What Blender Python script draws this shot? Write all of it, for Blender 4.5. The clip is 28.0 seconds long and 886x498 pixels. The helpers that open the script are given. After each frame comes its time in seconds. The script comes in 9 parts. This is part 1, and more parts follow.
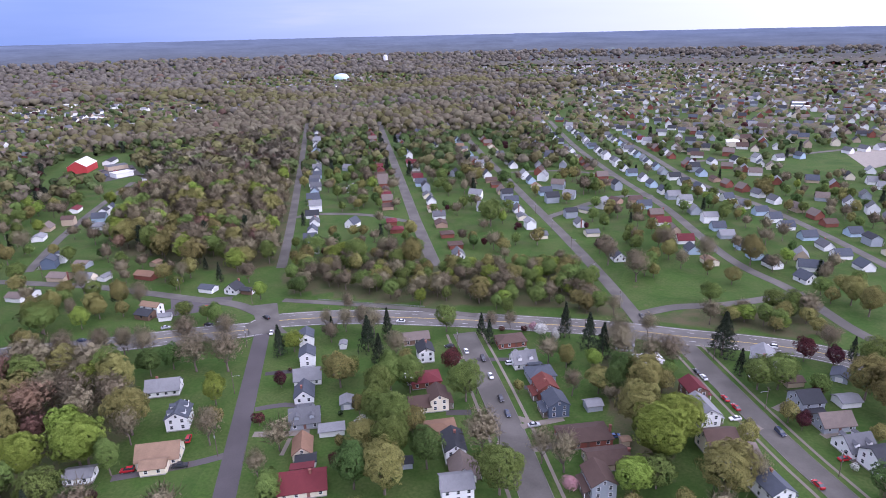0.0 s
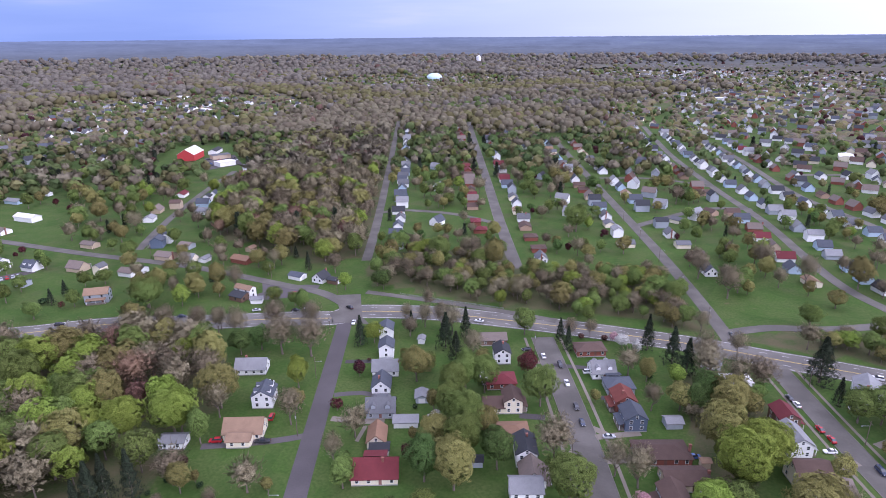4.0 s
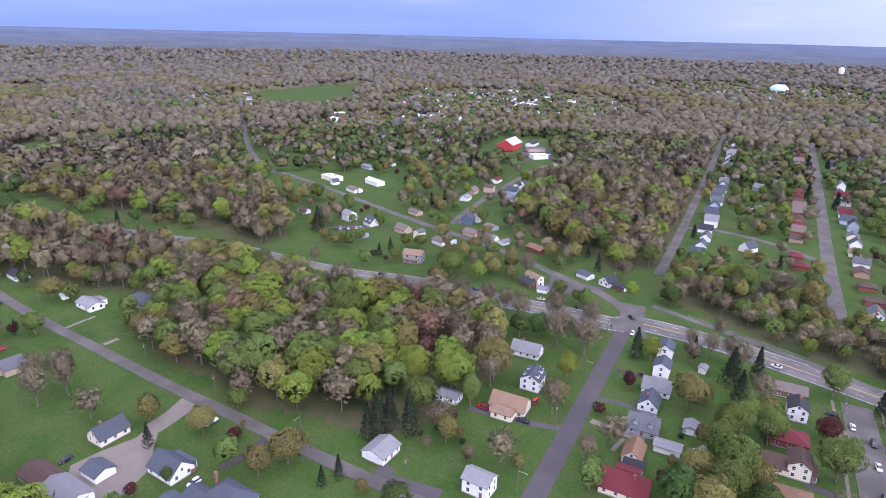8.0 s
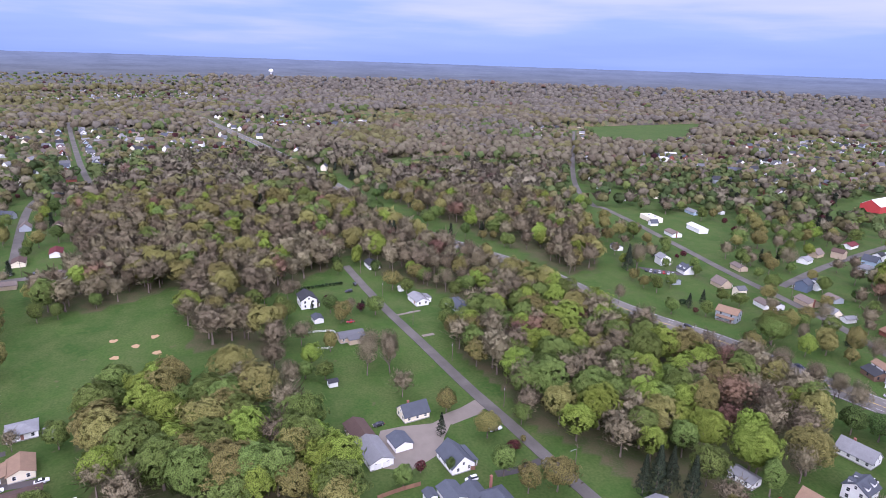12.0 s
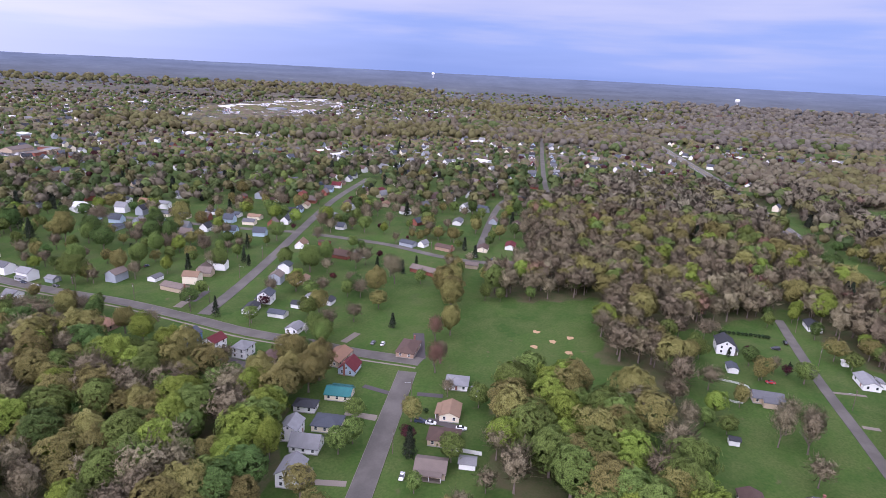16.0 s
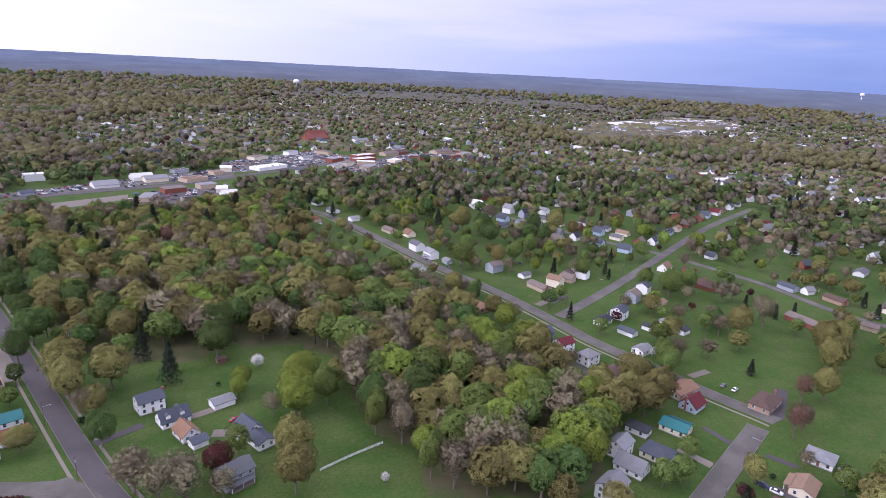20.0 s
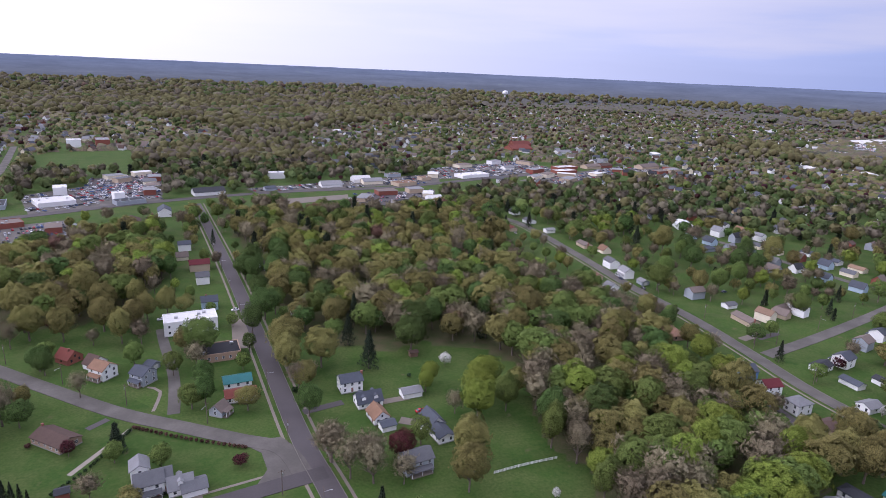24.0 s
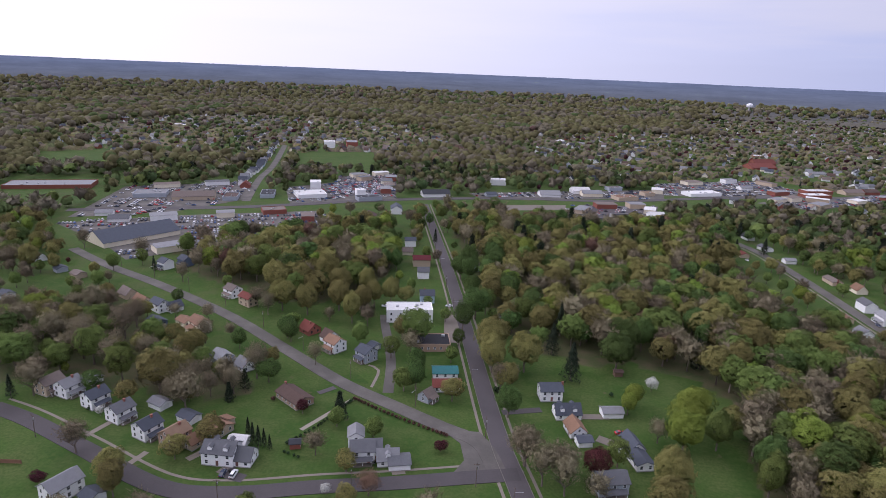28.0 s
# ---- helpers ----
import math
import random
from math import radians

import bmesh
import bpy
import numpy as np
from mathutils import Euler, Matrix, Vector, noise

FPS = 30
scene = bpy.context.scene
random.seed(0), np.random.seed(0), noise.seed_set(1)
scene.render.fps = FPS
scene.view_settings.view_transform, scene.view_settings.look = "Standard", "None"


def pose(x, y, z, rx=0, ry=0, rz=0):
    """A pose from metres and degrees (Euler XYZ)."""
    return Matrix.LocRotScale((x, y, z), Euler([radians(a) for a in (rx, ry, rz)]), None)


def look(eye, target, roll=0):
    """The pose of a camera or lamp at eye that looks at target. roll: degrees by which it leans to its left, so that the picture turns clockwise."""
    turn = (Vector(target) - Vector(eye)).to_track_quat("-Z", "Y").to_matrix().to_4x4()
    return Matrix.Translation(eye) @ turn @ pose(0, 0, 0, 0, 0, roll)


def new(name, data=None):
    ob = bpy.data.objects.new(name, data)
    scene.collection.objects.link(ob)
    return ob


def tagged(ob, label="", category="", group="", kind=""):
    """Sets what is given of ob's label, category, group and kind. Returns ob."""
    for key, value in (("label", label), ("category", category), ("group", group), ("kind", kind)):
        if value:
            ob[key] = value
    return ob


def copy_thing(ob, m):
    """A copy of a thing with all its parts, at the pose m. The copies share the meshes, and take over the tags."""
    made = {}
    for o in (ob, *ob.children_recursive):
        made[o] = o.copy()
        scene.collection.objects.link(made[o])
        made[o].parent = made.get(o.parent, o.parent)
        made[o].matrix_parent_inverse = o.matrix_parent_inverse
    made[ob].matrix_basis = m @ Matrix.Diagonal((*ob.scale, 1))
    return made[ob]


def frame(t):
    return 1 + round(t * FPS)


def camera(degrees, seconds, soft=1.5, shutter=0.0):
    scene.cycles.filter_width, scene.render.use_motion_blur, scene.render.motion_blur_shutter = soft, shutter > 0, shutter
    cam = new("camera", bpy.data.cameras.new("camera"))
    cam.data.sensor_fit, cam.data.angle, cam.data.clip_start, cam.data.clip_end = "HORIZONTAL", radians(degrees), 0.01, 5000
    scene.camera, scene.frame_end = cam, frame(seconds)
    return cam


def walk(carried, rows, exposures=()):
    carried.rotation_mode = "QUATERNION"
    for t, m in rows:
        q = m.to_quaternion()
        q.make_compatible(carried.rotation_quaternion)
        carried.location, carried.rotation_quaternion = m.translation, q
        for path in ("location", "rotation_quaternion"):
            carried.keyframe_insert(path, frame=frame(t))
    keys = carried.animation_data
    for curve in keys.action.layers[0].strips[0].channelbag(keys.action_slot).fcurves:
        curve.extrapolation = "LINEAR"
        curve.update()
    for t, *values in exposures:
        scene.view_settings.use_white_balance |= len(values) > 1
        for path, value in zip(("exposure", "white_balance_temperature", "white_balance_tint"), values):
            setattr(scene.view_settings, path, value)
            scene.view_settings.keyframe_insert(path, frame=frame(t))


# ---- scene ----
# ---------------------------------------------------------------- camera
cam = camera(71.55, 28.0, soft=0.45)
PATH = [
    (0.0, -4.72, 3.34, 137.66, 6.21, -19.40, 1.25),
    (0.5, -4.73, 3.10, 137.68, 7.19, -19.36, 1.17),
    (1.0, -4.76, 2.89, 137.70, 8.39, -19.31, 1.01),
    (1.5, -4.84, 2.68, 137.72, 9.44, -19.28, 0.95),
    (2.0, -4.94, 2.45, 137.74, 10.38, -19.25, 0.88),
    (2.5, -5.03, 2.14, 137.78, 11.31, -19.22, 0.74),
    (4.5, -5.06, 1.76, 137.83, 15.93, -19.22, 0.47),
    (5.0, -5.02, 1.33, 137.87, 17.66, -19.24, 0.45),
    (5.5, -4.95, 0.88, 137.87, 19.86, -19.22, 0.29),
    (6.0, -4.84, 0.41, 137.83, 22.48, -19.18, 0.12),
    (6.5, -4.70, -0.12, 137.81, 26.70, -19.15, -0.17),
    (7.0, -4.45, -0.71, 137.90, 32.26, -19.15, -0.55),
    (7.5, -4.03, -1.32, 138.14, 37.50, -19.21, -0.96),
    (8.0, -3.44, -1.87, 138.51, 43.38, -19.33, -1.28),
    (8.5, -2.71, -2.32, 138.94, 47.59, -19.46, -1.39),
    (9.0, -1.87, -2.64, 139.39, 53.68, -19.58, -1.73),
    (9.5, -0.96, -2.86, 139.81, 61.19, -19.84, -2.16),
    (10.0, -0.13, -2.99, 140.14, 66.00, -19.96, -2.25),
    (10.5, 0.36, -3.10, 140.25, 69.73, -20.01, -2.33),
    (11.0, 0.24, -3.26, 140.04, 70.84, -19.44, -2.30),
    (11.5, -0.49, -3.52, 139.53, 71.43, -17.92, -2.23),
    (13.5, -1.45, -3.87, 138.91, 83.04, -15.84, -1.37),
    (14.0, -2.06, -4.22, 138.45, 87.45, -15.83, -1.59),
    (14.5, -1.94, -4.47, 138.30, 92.97, -15.88, -1.84),
    (15.0, -1.16, -4.57, 138.44, 100.03, -15.98, -2.23),
    (15.5, -0.06, -4.56, 138.74, 108.06, -16.17, -2.62),
    (16.0, 0.98, -4.48, 139.05, 113.22, -16.20, -2.80),
    (16.5, 1.75, -4.37, 139.32, 117.45, -16.23, -2.87),
    (17.0, 2.24, -4.17, 139.52, 122.07, -16.28, -3.06),
    (17.5, 2.58, -3.78, 139.68, 127.12, -16.40, -3.11),
    (18.0, 2.94, -3.11, 139.84, 130.37, -16.29, -2.96),
    (18.5, 3.41, -2.19, 140.05, 136.08, -16.42, -3.02),
    (19.0, 3.89, -1.18, 140.31, 142.86, -16.52, -3.13),
    (19.5, 4.25, -0.29, 140.58, 146.02, -16.49, -2.97),
    (20.0, 4.47, 0.38, 140.84, 147.67, -16.40, -2.85),
    (20.5, 4.59, 0.90, 141.11, 148.94, -16.36, -2.66),
    (21.0, 4.70, 1.45, 141.45, 151.24, -16.37, -2.71),
    (21.5, 4.83, 2.19, 141.90, 153.80, -16.44, -2.62),
    (23.5, 4.95, 3.08, 142.38, 163.88, -16.35, -2.52),
    (24.0, 5.04, 3.97, 142.78, 166.26, -16.32, -2.45),
    (24.5, 5.11, 4.71, 143.01, 168.89, -16.31, -2.44),
    (25.0, 5.19, 5.29, 143.08, 171.88, -16.34, -2.39),
    (25.5, 5.28, 5.72, 143.05, 174.81, -16.39, -2.42),
    (26.0, 5.37, 6.07, 143.00, 178.83, -16.36, -2.45),
    (26.5, 5.44, 6.35, 142.98, 182.64, -16.38, -2.52),
    (27.0, 5.54, 6.59, 143.01, 183.60, -16.29, -2.44),
    (27.5, 5.70, 6.81, 143.10, 184.94, -16.24, -2.31),
    (28.0, 5.93, 7.03, 143.22, 186.62, -16.25, -2.31),
]
walk(cam, [(t, pose(x, y, z, 90 + p, r, w)) for t, x, y, z, w, p, r in PATH],
     exposures=[(0.0, -0.04, 5330, 31), (5.0, -0.02, 5330, 31), (11.0, 0.16, 5380, 31), (14.0, -0.02, 5560, 31), (18.0, -0.12, 5520, 31), (21.5, -0.25, 5500, 30), (25.0, -0.47, 5580, 26), (28.0, -0.63, 5650, 25)])

# ---------------------------------------------------------------- sky and sun
SUN_YAW, SUN_EL = 256.0, 24.0
DOME = 1.95
SUN_DIR = Vector((-math.sin(radians(SUN_YAW)) * math.cos(radians(SUN_EL)), math.cos(radians(SUN_YAW)) * math.cos(radians(SUN_EL)), math.sin(radians(SUN_EL))))


def build_world():
    world = bpy.data.worlds.new("overcast_sky")
    scene.world = world
    world.use_nodes = True
    nt = world.node_tree
    nt.nodes.clear()
    N, Lk = nt.nodes.new, nt.links.new
    out, bg = N("ShaderNodeOutputWorld"), N("ShaderNodeBackground")
    sky = N("ShaderNodeTexSky")
    sky.sky_type = "NISHITA"
    sky.sun_disc = False
    sky.sun_elevation, sky.sun_rotation = radians(SUN_EL), math.atan2(SUN_DIR.x, SUN_DIR.y)
    sky.altitude = 300
    dim = N("ShaderNodeMix")
    dim.data_type, dim.blend_type = "RGBA", "MULTIPLY"
    dim.inputs[0].default_value = 1.0
    dim.inputs[7].default_value = (0.055, 0.055, 0.055, 1)
    Lk(sky.outputs[0], dim.inputs[6])
    co = N("ShaderNodeTexCoord")
    sep = N("ShaderNodeSeparateXYZ")
    Lk(co.outputs["Generated"], sep.inputs[0])
    # cloud deck: colour by height above the horizon
    ramp = N("ShaderNodeValToRGB")
    e = ramp.color_ramp.elements
    e[0].position, e[0].color = 0.0, (0.34, 0.47, 0.80, 1)
    e[1].position, e[1].color = 1.0, (0.60, 0.63, 0.71, 1)
    for p, c in ((0.045, (0.40, 0.53, 0.87, 1)), (0.085, (0.62, 0.67, 0.86, 1)), (0.15, (0.80, 0.80, 0.88, 1)), (0.4, (0.66, 0.68, 0.76, 1))):
        k = e.new(p)
        k.color = c
    # streaks of cloud, flat near the horizon
    mp = N("ShaderNodeMapping")
    mp.inputs["Scale"].default_value = (1.6, 1.6, 16.0)
    Lk(co.outputs["Generated"], mp.inputs[0])
    nz = N("ShaderNodeTexNoise")
    nz.inputs["Scale"].default_value, nz.inputs["Detail"].default_value = 1.6, 5.0
    Lk(mp.outputs[0], nz.inputs[0])
    off = N("ShaderNodeMath")
    off.operation = "MULTIPLY_ADD"
    off.inputs[1].default_value, off.inputs[2].default_value = 0.20, -0.10
    Lk(nz.outputs[0], off.inputs[0])
    add = N("ShaderNodeMath")
    add.operation = "ADD"
    Lk(sep.outputs[2], add.inputs[0])
    Lk(off.outputs[0], add.inputs[1])
    Lk(add.outputs[0], ramp.inputs[0])
    # the bright side, where the low sun stands behind the clouds
    dot = N("ShaderNodeVectorMath")
    dot.operation = "DOT_PRODUCT"
    dot.inputs[1].default_value = (SUN_DIR.x, SUN_DIR.y, 0.10)
    Lk(co.outputs["Generated"], dot.inputs[0])
    rng = N("ShaderNodeMapRange")
    rng.inputs["From Min"].default_value, rng.inputs["From Max"].default_value = -0.70, 0.80
    Lk(dot.outputs["Value"], rng.inputs["Value"])
    br = N("ShaderNodeValToRGB")
    b = br.color_ramp.elements
    b[0].position, b[0].color = 0.0, (0, 0, 0, 1)
    b[1].position, b[1].color = 1.0, (1, 1, 1, 1)
    Lk(rng.outputs[0], br.inputs[0])
    warm = N("ShaderNodeMix")
    warm.data_type = "RGBA"
    warm.inputs[7].default_value = (2.0, 1.9, 1.82, 1)
    Lk(br.outputs[0], warm.inputs[0])
    Lk(ramp.outputs[0], warm.inputs[6])
    mix = N("ShaderNodeMix")
    mix.data_type = "RGBA"
    mix.inputs[0].default_value = 0.86
    Lk(dim.outputs[2], mix.inputs[6])
    Lk(warm.outputs[2], mix.inputs[7])
    # an overcast dome is brightest overhead
    dome = N("ShaderNodeMapRange")
    for k, v in zip(("From Min", "From Max", "To Min", "To Max"), (0.22, 0.85, 1.0, DOME)):
        dome.inputs[k].default_value = v
    Lk(sep.outputs[2], dome.inputs["Value"])
    Lk(mix.outputs[2], bg.inputs[0])
    Lk(dome.outputs[0], bg.inputs[1])
    Lk(bg.outputs[0], out.inputs[0])


build_world()
sun = new("sun", bpy.data.lights.new("sun", "SUN"))
sun.data.energy, sun.data.angle, sun.data.color = 1.5, radians(14), (1.0, 0.94, 0.87)
sun.matrix_world = look(SUN_DIR * 500, (0, 0, 0))

# ---------------------------------------------------------------- materials
MATS = {}


def noise_mat(name, base, rough=0.85, scale=0.4, vary=0.25, fine=6.0, fine_vary=0.2, bump=0.0, per_object=0.0, metal=0.0, extra=None, spec=0.3, attr=""):
    """Two scales of variation over a base colour, with bump and a random shift for each object or island."""
    if name in MATS:
        return MATS[name]
    m = bpy.data.materials.new(name)
    m.use_nodes = True
    nt = m.node_tree
    N, Lk = nt.nodes.new, nt.links.new
    bsdf = nt.nodes["Principled BSDF"]
    bsdf.inputs["Roughness"].default_value, bsdf.inputs["Metallic"].default_value = rough, metal
    bsdf.inputs["Specular IOR Level"].default_value = spec
    geo = N("ShaderNodeNewGeometry")
    col = None

    def mul(a, fac_socket, lo, hi):
        r = N("ShaderNodeMapRange")
        r.inputs["To Min"].default_value, r.inputs["To Max"].default_value = lo, hi
        Lk(fac_socket, r.inputs["Value"])
        v = N("ShaderNodeVectorMath")
        v.operation = "SCALE"
        Lk(a, v.inputs[0])
        Lk(r.outputs[0], v.inputs["Scale"])
        return v.outputs[0]

    rgb = N("ShaderNodeRGB")
    rgb.outputs[0].default_value = (*base, 1)
    col = rgb.outputs[0]
    n1, n2 = N("ShaderNodeTexNoise"), N("ShaderNodeTexNoise")
    n1.inputs["Scale"].default_value, n1.inputs["Detail"].default_value = scale, 3
    n2.inputs["Scale"].default_value, n2.inputs["Detail"].default_value = fine, 2
    for n in (n1, n2):
        Lk(geo.outputs["Position"], n.inputs["Vector"])
    if extra:
        mx = N("ShaderNodeMix")
        mx.data_type = "RGBA"
        mx.inputs[7].default_value = (*extra, 1)
        st = N("ShaderNodeMapRange")
        st.inputs["From Min"].default_value, st.inputs["From Max"].default_value = 0.42, 0.64
        Lk(n1.outputs[0], st.inputs["Value"])
        Lk(st.outputs[0], mx.inputs[0])
        Lk(col, mx.inputs[6])
        col = mx.outputs[2]
    if attr:
        at = N("ShaderNodeAttribute")
        at.attribute_name = attr
        hsv = N("ShaderNodeHueSaturation")
        hr = N("ShaderNodeMapRange")
        hr.inputs["To Min"].default_value, hr.inputs["To Max"].default_value = 0.47, 0.53
        Lk(at.outputs["Fac"], hr.inputs["Value"])
        Lk(hr.outputs[0], hsv.inputs["Hue"])
        Lk(col, hsv.inputs["Color"])
        col = mul(hsv.outputs[0], at.outputs["Fac"], 0.7, 1.3)
    col = mul(col, n1.outputs[0], 1 - vary, 1 + vary)
    col = mul(col, n2.outputs[0], 1 - fine_vary, 1 + fine_vary)
    if per_object:
        oi = N("ShaderNodeObjectInfo")
        col = mul(col, oi.outputs["Random"], 1 - per_object, 1 + per_object)
    Lk(col, bsdf.inputs["Base Color"])
    if bump:
        bp = N("ShaderNodeBump")
        bp.inputs["Strength"].default_value, bp.inputs["Distance"].default_value = bump, 0.05
        Lk(n2.outputs[0], bp.inputs["Height"])
        Lk(bp.outputs[0], bsdf.inputs["Normal"])
    MATS[name] = m
    return m


def leaf_mat(name, base, other, per_object=0.22, attr="", gaps=3.0):
    """Foliage: each leaf clump (island) between two tones, each tree shifted a little in hue and value; soft crowns by leaning normals."""
    if name in MATS:
        return MATS[name]
    m = bpy.data.materials.new(name)
    m.use_nodes = True
    nt = m.node_tree
    N, Lk = nt.nodes.new, nt.links.new
    bsdf = nt.nodes["Principled BSDF"]
    bsdf.inputs["Roughness"].default_value = 0.85
    bsdf.inputs["Specular IOR Level"].default_value = 0.1
    geo = N("ShaderNodeNewGeometry")
    mx = N("ShaderNodeMix")
    mx.data_type = "RGBA"
    mx.inputs[6].default_value, mx.inputs[7].default_value = (*base, 1), (*other, 1)
    Lk(geo.outputs["Random Per Island"], mx.inputs[0])
    if attr:
        at = N("ShaderNodeAttribute")
        at.attribute_name = attr
        rnd = at.outputs["Fac"]
    else:
        rnd = N("ShaderNodeObjectInfo").outputs["Random"]
    hsv = N("ShaderNodeHueSaturation")
    for sock, lo, hi in (("Hue", 0.484, 0.512), ("Value", 1 - per_object, 1 + per_object)):
        r = N("ShaderNodeMapRange")
        r.inputs["To Min"].default_value, r.inputs["To Max"].default_value = lo, hi
        Lk(rnd, r.inputs["Value"])
        Lk(r.outputs[0], hsv.inputs[sock])
    Lk(mx.outputs[2], hsv.inputs["Color"])
    Lk(hsv.outputs[0], bsdf.inputs["Base Color"])
    lean, turn = N("ShaderNodeAttribute"), N("ShaderNodeVectorTransform")
    lean.attribute_name = "lean"
    turn.vector_type, turn.convert_from, turn.convert_to = "NORMAL", "OBJECT", "WORLD"
    Lk(lean.outputs["Vector"], turn.inputs[0])
    Lk(turn.outputs[0], bsdf.inputs["Normal"])
    # thin leaves let light through
    tr, ms = N("ShaderNodeBsdfTranslucent"), N("ShaderNodeMixShader")
    Lk(hsv.outputs[0], tr.inputs[0])
    Lk(turn.outputs[0], tr.inputs["Normal"])
    ms.inputs[0].default_value = 0.42
    Lk(bsdf.outputs[0], ms.inputs[1])
    Lk(tr.outputs[0], ms.inputs[2])
    if gaps:
        # gaps between the leaves of a spray
        gap, rg, hole, thin = N("ShaderNodeTexNoise"), N("ShaderNodeMapRange"), N("ShaderNodeBsdfTransparent"), N("ShaderNodeMixShader")
        gap.inputs["Scale"].default_value, gap.inputs["Detail"].default_value = gaps, 2
        Lk(geo.outputs["Position"], gap.inputs["Vector"])
        for k, v in zip(("From Min", "From Max", "To Min", "To Max"), (0.46, 0.60, 0.0, 0.80)):
            rg.inputs[k].default_value = v
        Lk(gap.outputs[0], rg.inputs["Value"])
        Lk(rg.outputs[0], thin.inputs[0])
        Lk(ms.outputs[0], thin.inputs[1])
        Lk(hole.outputs[0], thin.inputs[2])
        Lk(thin.outputs[0], nt.nodes["Material Output"].inputs[0])
    else:
        Lk(ms.outputs[0], nt.nodes["Material Output"].inputs[0])
    MATS[name] = m
    return m


def siding_mat(name, base, pitch=0.2, rough=0.6, depth=0.5):
    """Horizontal boards or courses: fine relief along z over a slightly stained paint."""
    if name in MATS:
        return MATS[name]
    m = noise_mat(name, base, rough=rough, scale=0.35, vary=0.08, fine=2.5, fine_vary=0.07, per_object=0.05)
    nt = m.node_tree
    N, Lk = nt.nodes.new, nt.links.new
    wv = N("ShaderNodeTexWave")
    wv.bands_direction, wv.wave_profile = "Z", "SAW"
    wv.inputs["Scale"].default_value = 0.314 / pitch
    geo = N("ShaderNodeNewGeometry")
    Lk(geo.outputs["Position"], wv.inputs["Vector"])
    bp = N("ShaderNodeBump")
    bp.inputs["Strength"].default_value, bp.inputs["Distance"].default_value = depth, 0.02
    Lk(wv.outputs["Fac"], bp.inputs["Height"])
    Lk(bp.outputs[0], nt.nodes["Principled BSDF"].inputs["Normal"])
    return m


def roof_mat(name, base, metal=0.0, rough=0.9):
    return noise_mat(name, base, rough=rough, scale=0.5, vary=0.18, fine=3.2, fine_vary=0.22, bump=0.35, per_object=0.12, metal=metal)


WALLS = {
    "white": siding_mat("white_siding", (0.81, 0.81, 0.80)), "cream": siding_mat("cream_siding", (0.76, 0.69, 0.54)),
    "tan": siding_mat("tan_siding", (0.46, 0.37, 0.27)), "grey": siding_mat("grey_siding", (0.33, 0.36, 0.40)),
    "blue": siding_mat("blue_siding", (0.16, 0.29, 0.52)), "navy": siding_mat("slate_blue_siding", (0.11, 0.14, 0.20)),
    "paleblue": siding_mat("pale_blue_siding", (0.42, 0.53, 0.64)), "brown": siding_mat("brown_siding", (0.16, 0.10, 0.07)),
    "brick": siding_mat("red_brick", (0.24, 0.085, 0.06), 0.075, 0.9), "tanbrick": siding_mat("tan_brick", (0.36, 0.25, 0.18), 0.075, 0.9),
    "red": siding_mat("red_siding", (0.42, 0.05, 0.05)), "yellow": siding_mat("yellow_siding", (0.66, 0.55, 0.26)),
    "block": siding_mat("grey_block", (0.33, 0.32, 0.30), 0.2, 0.9), "green": siding_mat("sage_siding", (0.30, 0.34, 0.25)),
}
ROOFS = {
    "grey": roof_mat("grey_shingles", (0.104, 0.106, 0.112)), "lgrey": roof_mat("light_grey_shingles", (0.200, 0.202, 0.206)),
    "slate": roof_mat("slate_blue_shingles", (0.066, 0.074, 0.090)), "char": roof_mat("charcoal_shingles", (0.036, 0.038, 0.043)),
    "brown": roof_mat("brown_shingles", (0.083, 0.054, 0.043)), "tan": roof_mat("tan_shingles", (0.216, 0.144, 0.094)),
    "orange": roof_mat("orange_brown_shingles", (0.200, 0.118, 0.074)), "maroon": roof_mat("maroon_shingles", (0.122, 0.025, 0.029)),
    "red": roof_mat("red_brown_shingles", (0.144, 0.043, 0.032)), "teal": roof_mat("teal_metal_roof", (0.022, 0.122, 0.122), 0.2, 0.5),
    "white": roof_mat("white_membrane_roof", (0.58, 0.57, 0.55)), "steel": roof_mat("pale_steel_roof", (0.30, 0.33, 0.40), 0.3, 0.5),
    "taupe": roof_mat("taupe_shingles", (0.151, 0.122, 0.104)), "black": roof_mat("black_membrane_roof", (0.025, 0.025, 0.029)),
}
M_TRIM = noise_mat("white_trim", (0.76, 0.76, 0.75), 0.5, vary=0.05, fine_vary=0.05)
M_GLASS = noise_mat("window_glass", (0.03, 0.035, 0.045), 0.08, vary=0.3, fine_vary=0.0, spec=0.8)
M_DOOR = noise_mat("painted_door", (0.20, 0.10, 0.08), 0.5, per_object=0.4)
M_GARAGE = noise_mat("white_garage_door", (0.70, 0.70, 0.69), 0.5, vary=0.06, fine_vary=0.05)
M_CHIM = siding_mat("chimney_brick", (0.26, 0.11, 0.085), 0.075, 0.9)
M_CONC = noise_mat("concrete", (0.178, 0.154, 0.126), 0.9, 0.3, 0.15, 4.0, 0.12, bump=0.2, per_object=0.12)
M_KERB = noise_mat("grey_kerb_concrete", (0.165, 0.150, 0.130), 0.9, 0.3, 0.15, 4.0, 0.12)
M_GRAVEL = noise_mat("gravel", (0.27, 0.24, 0.20), 0.95, 0.25, 0.2, 5.0, 0.2, bump=0.4)
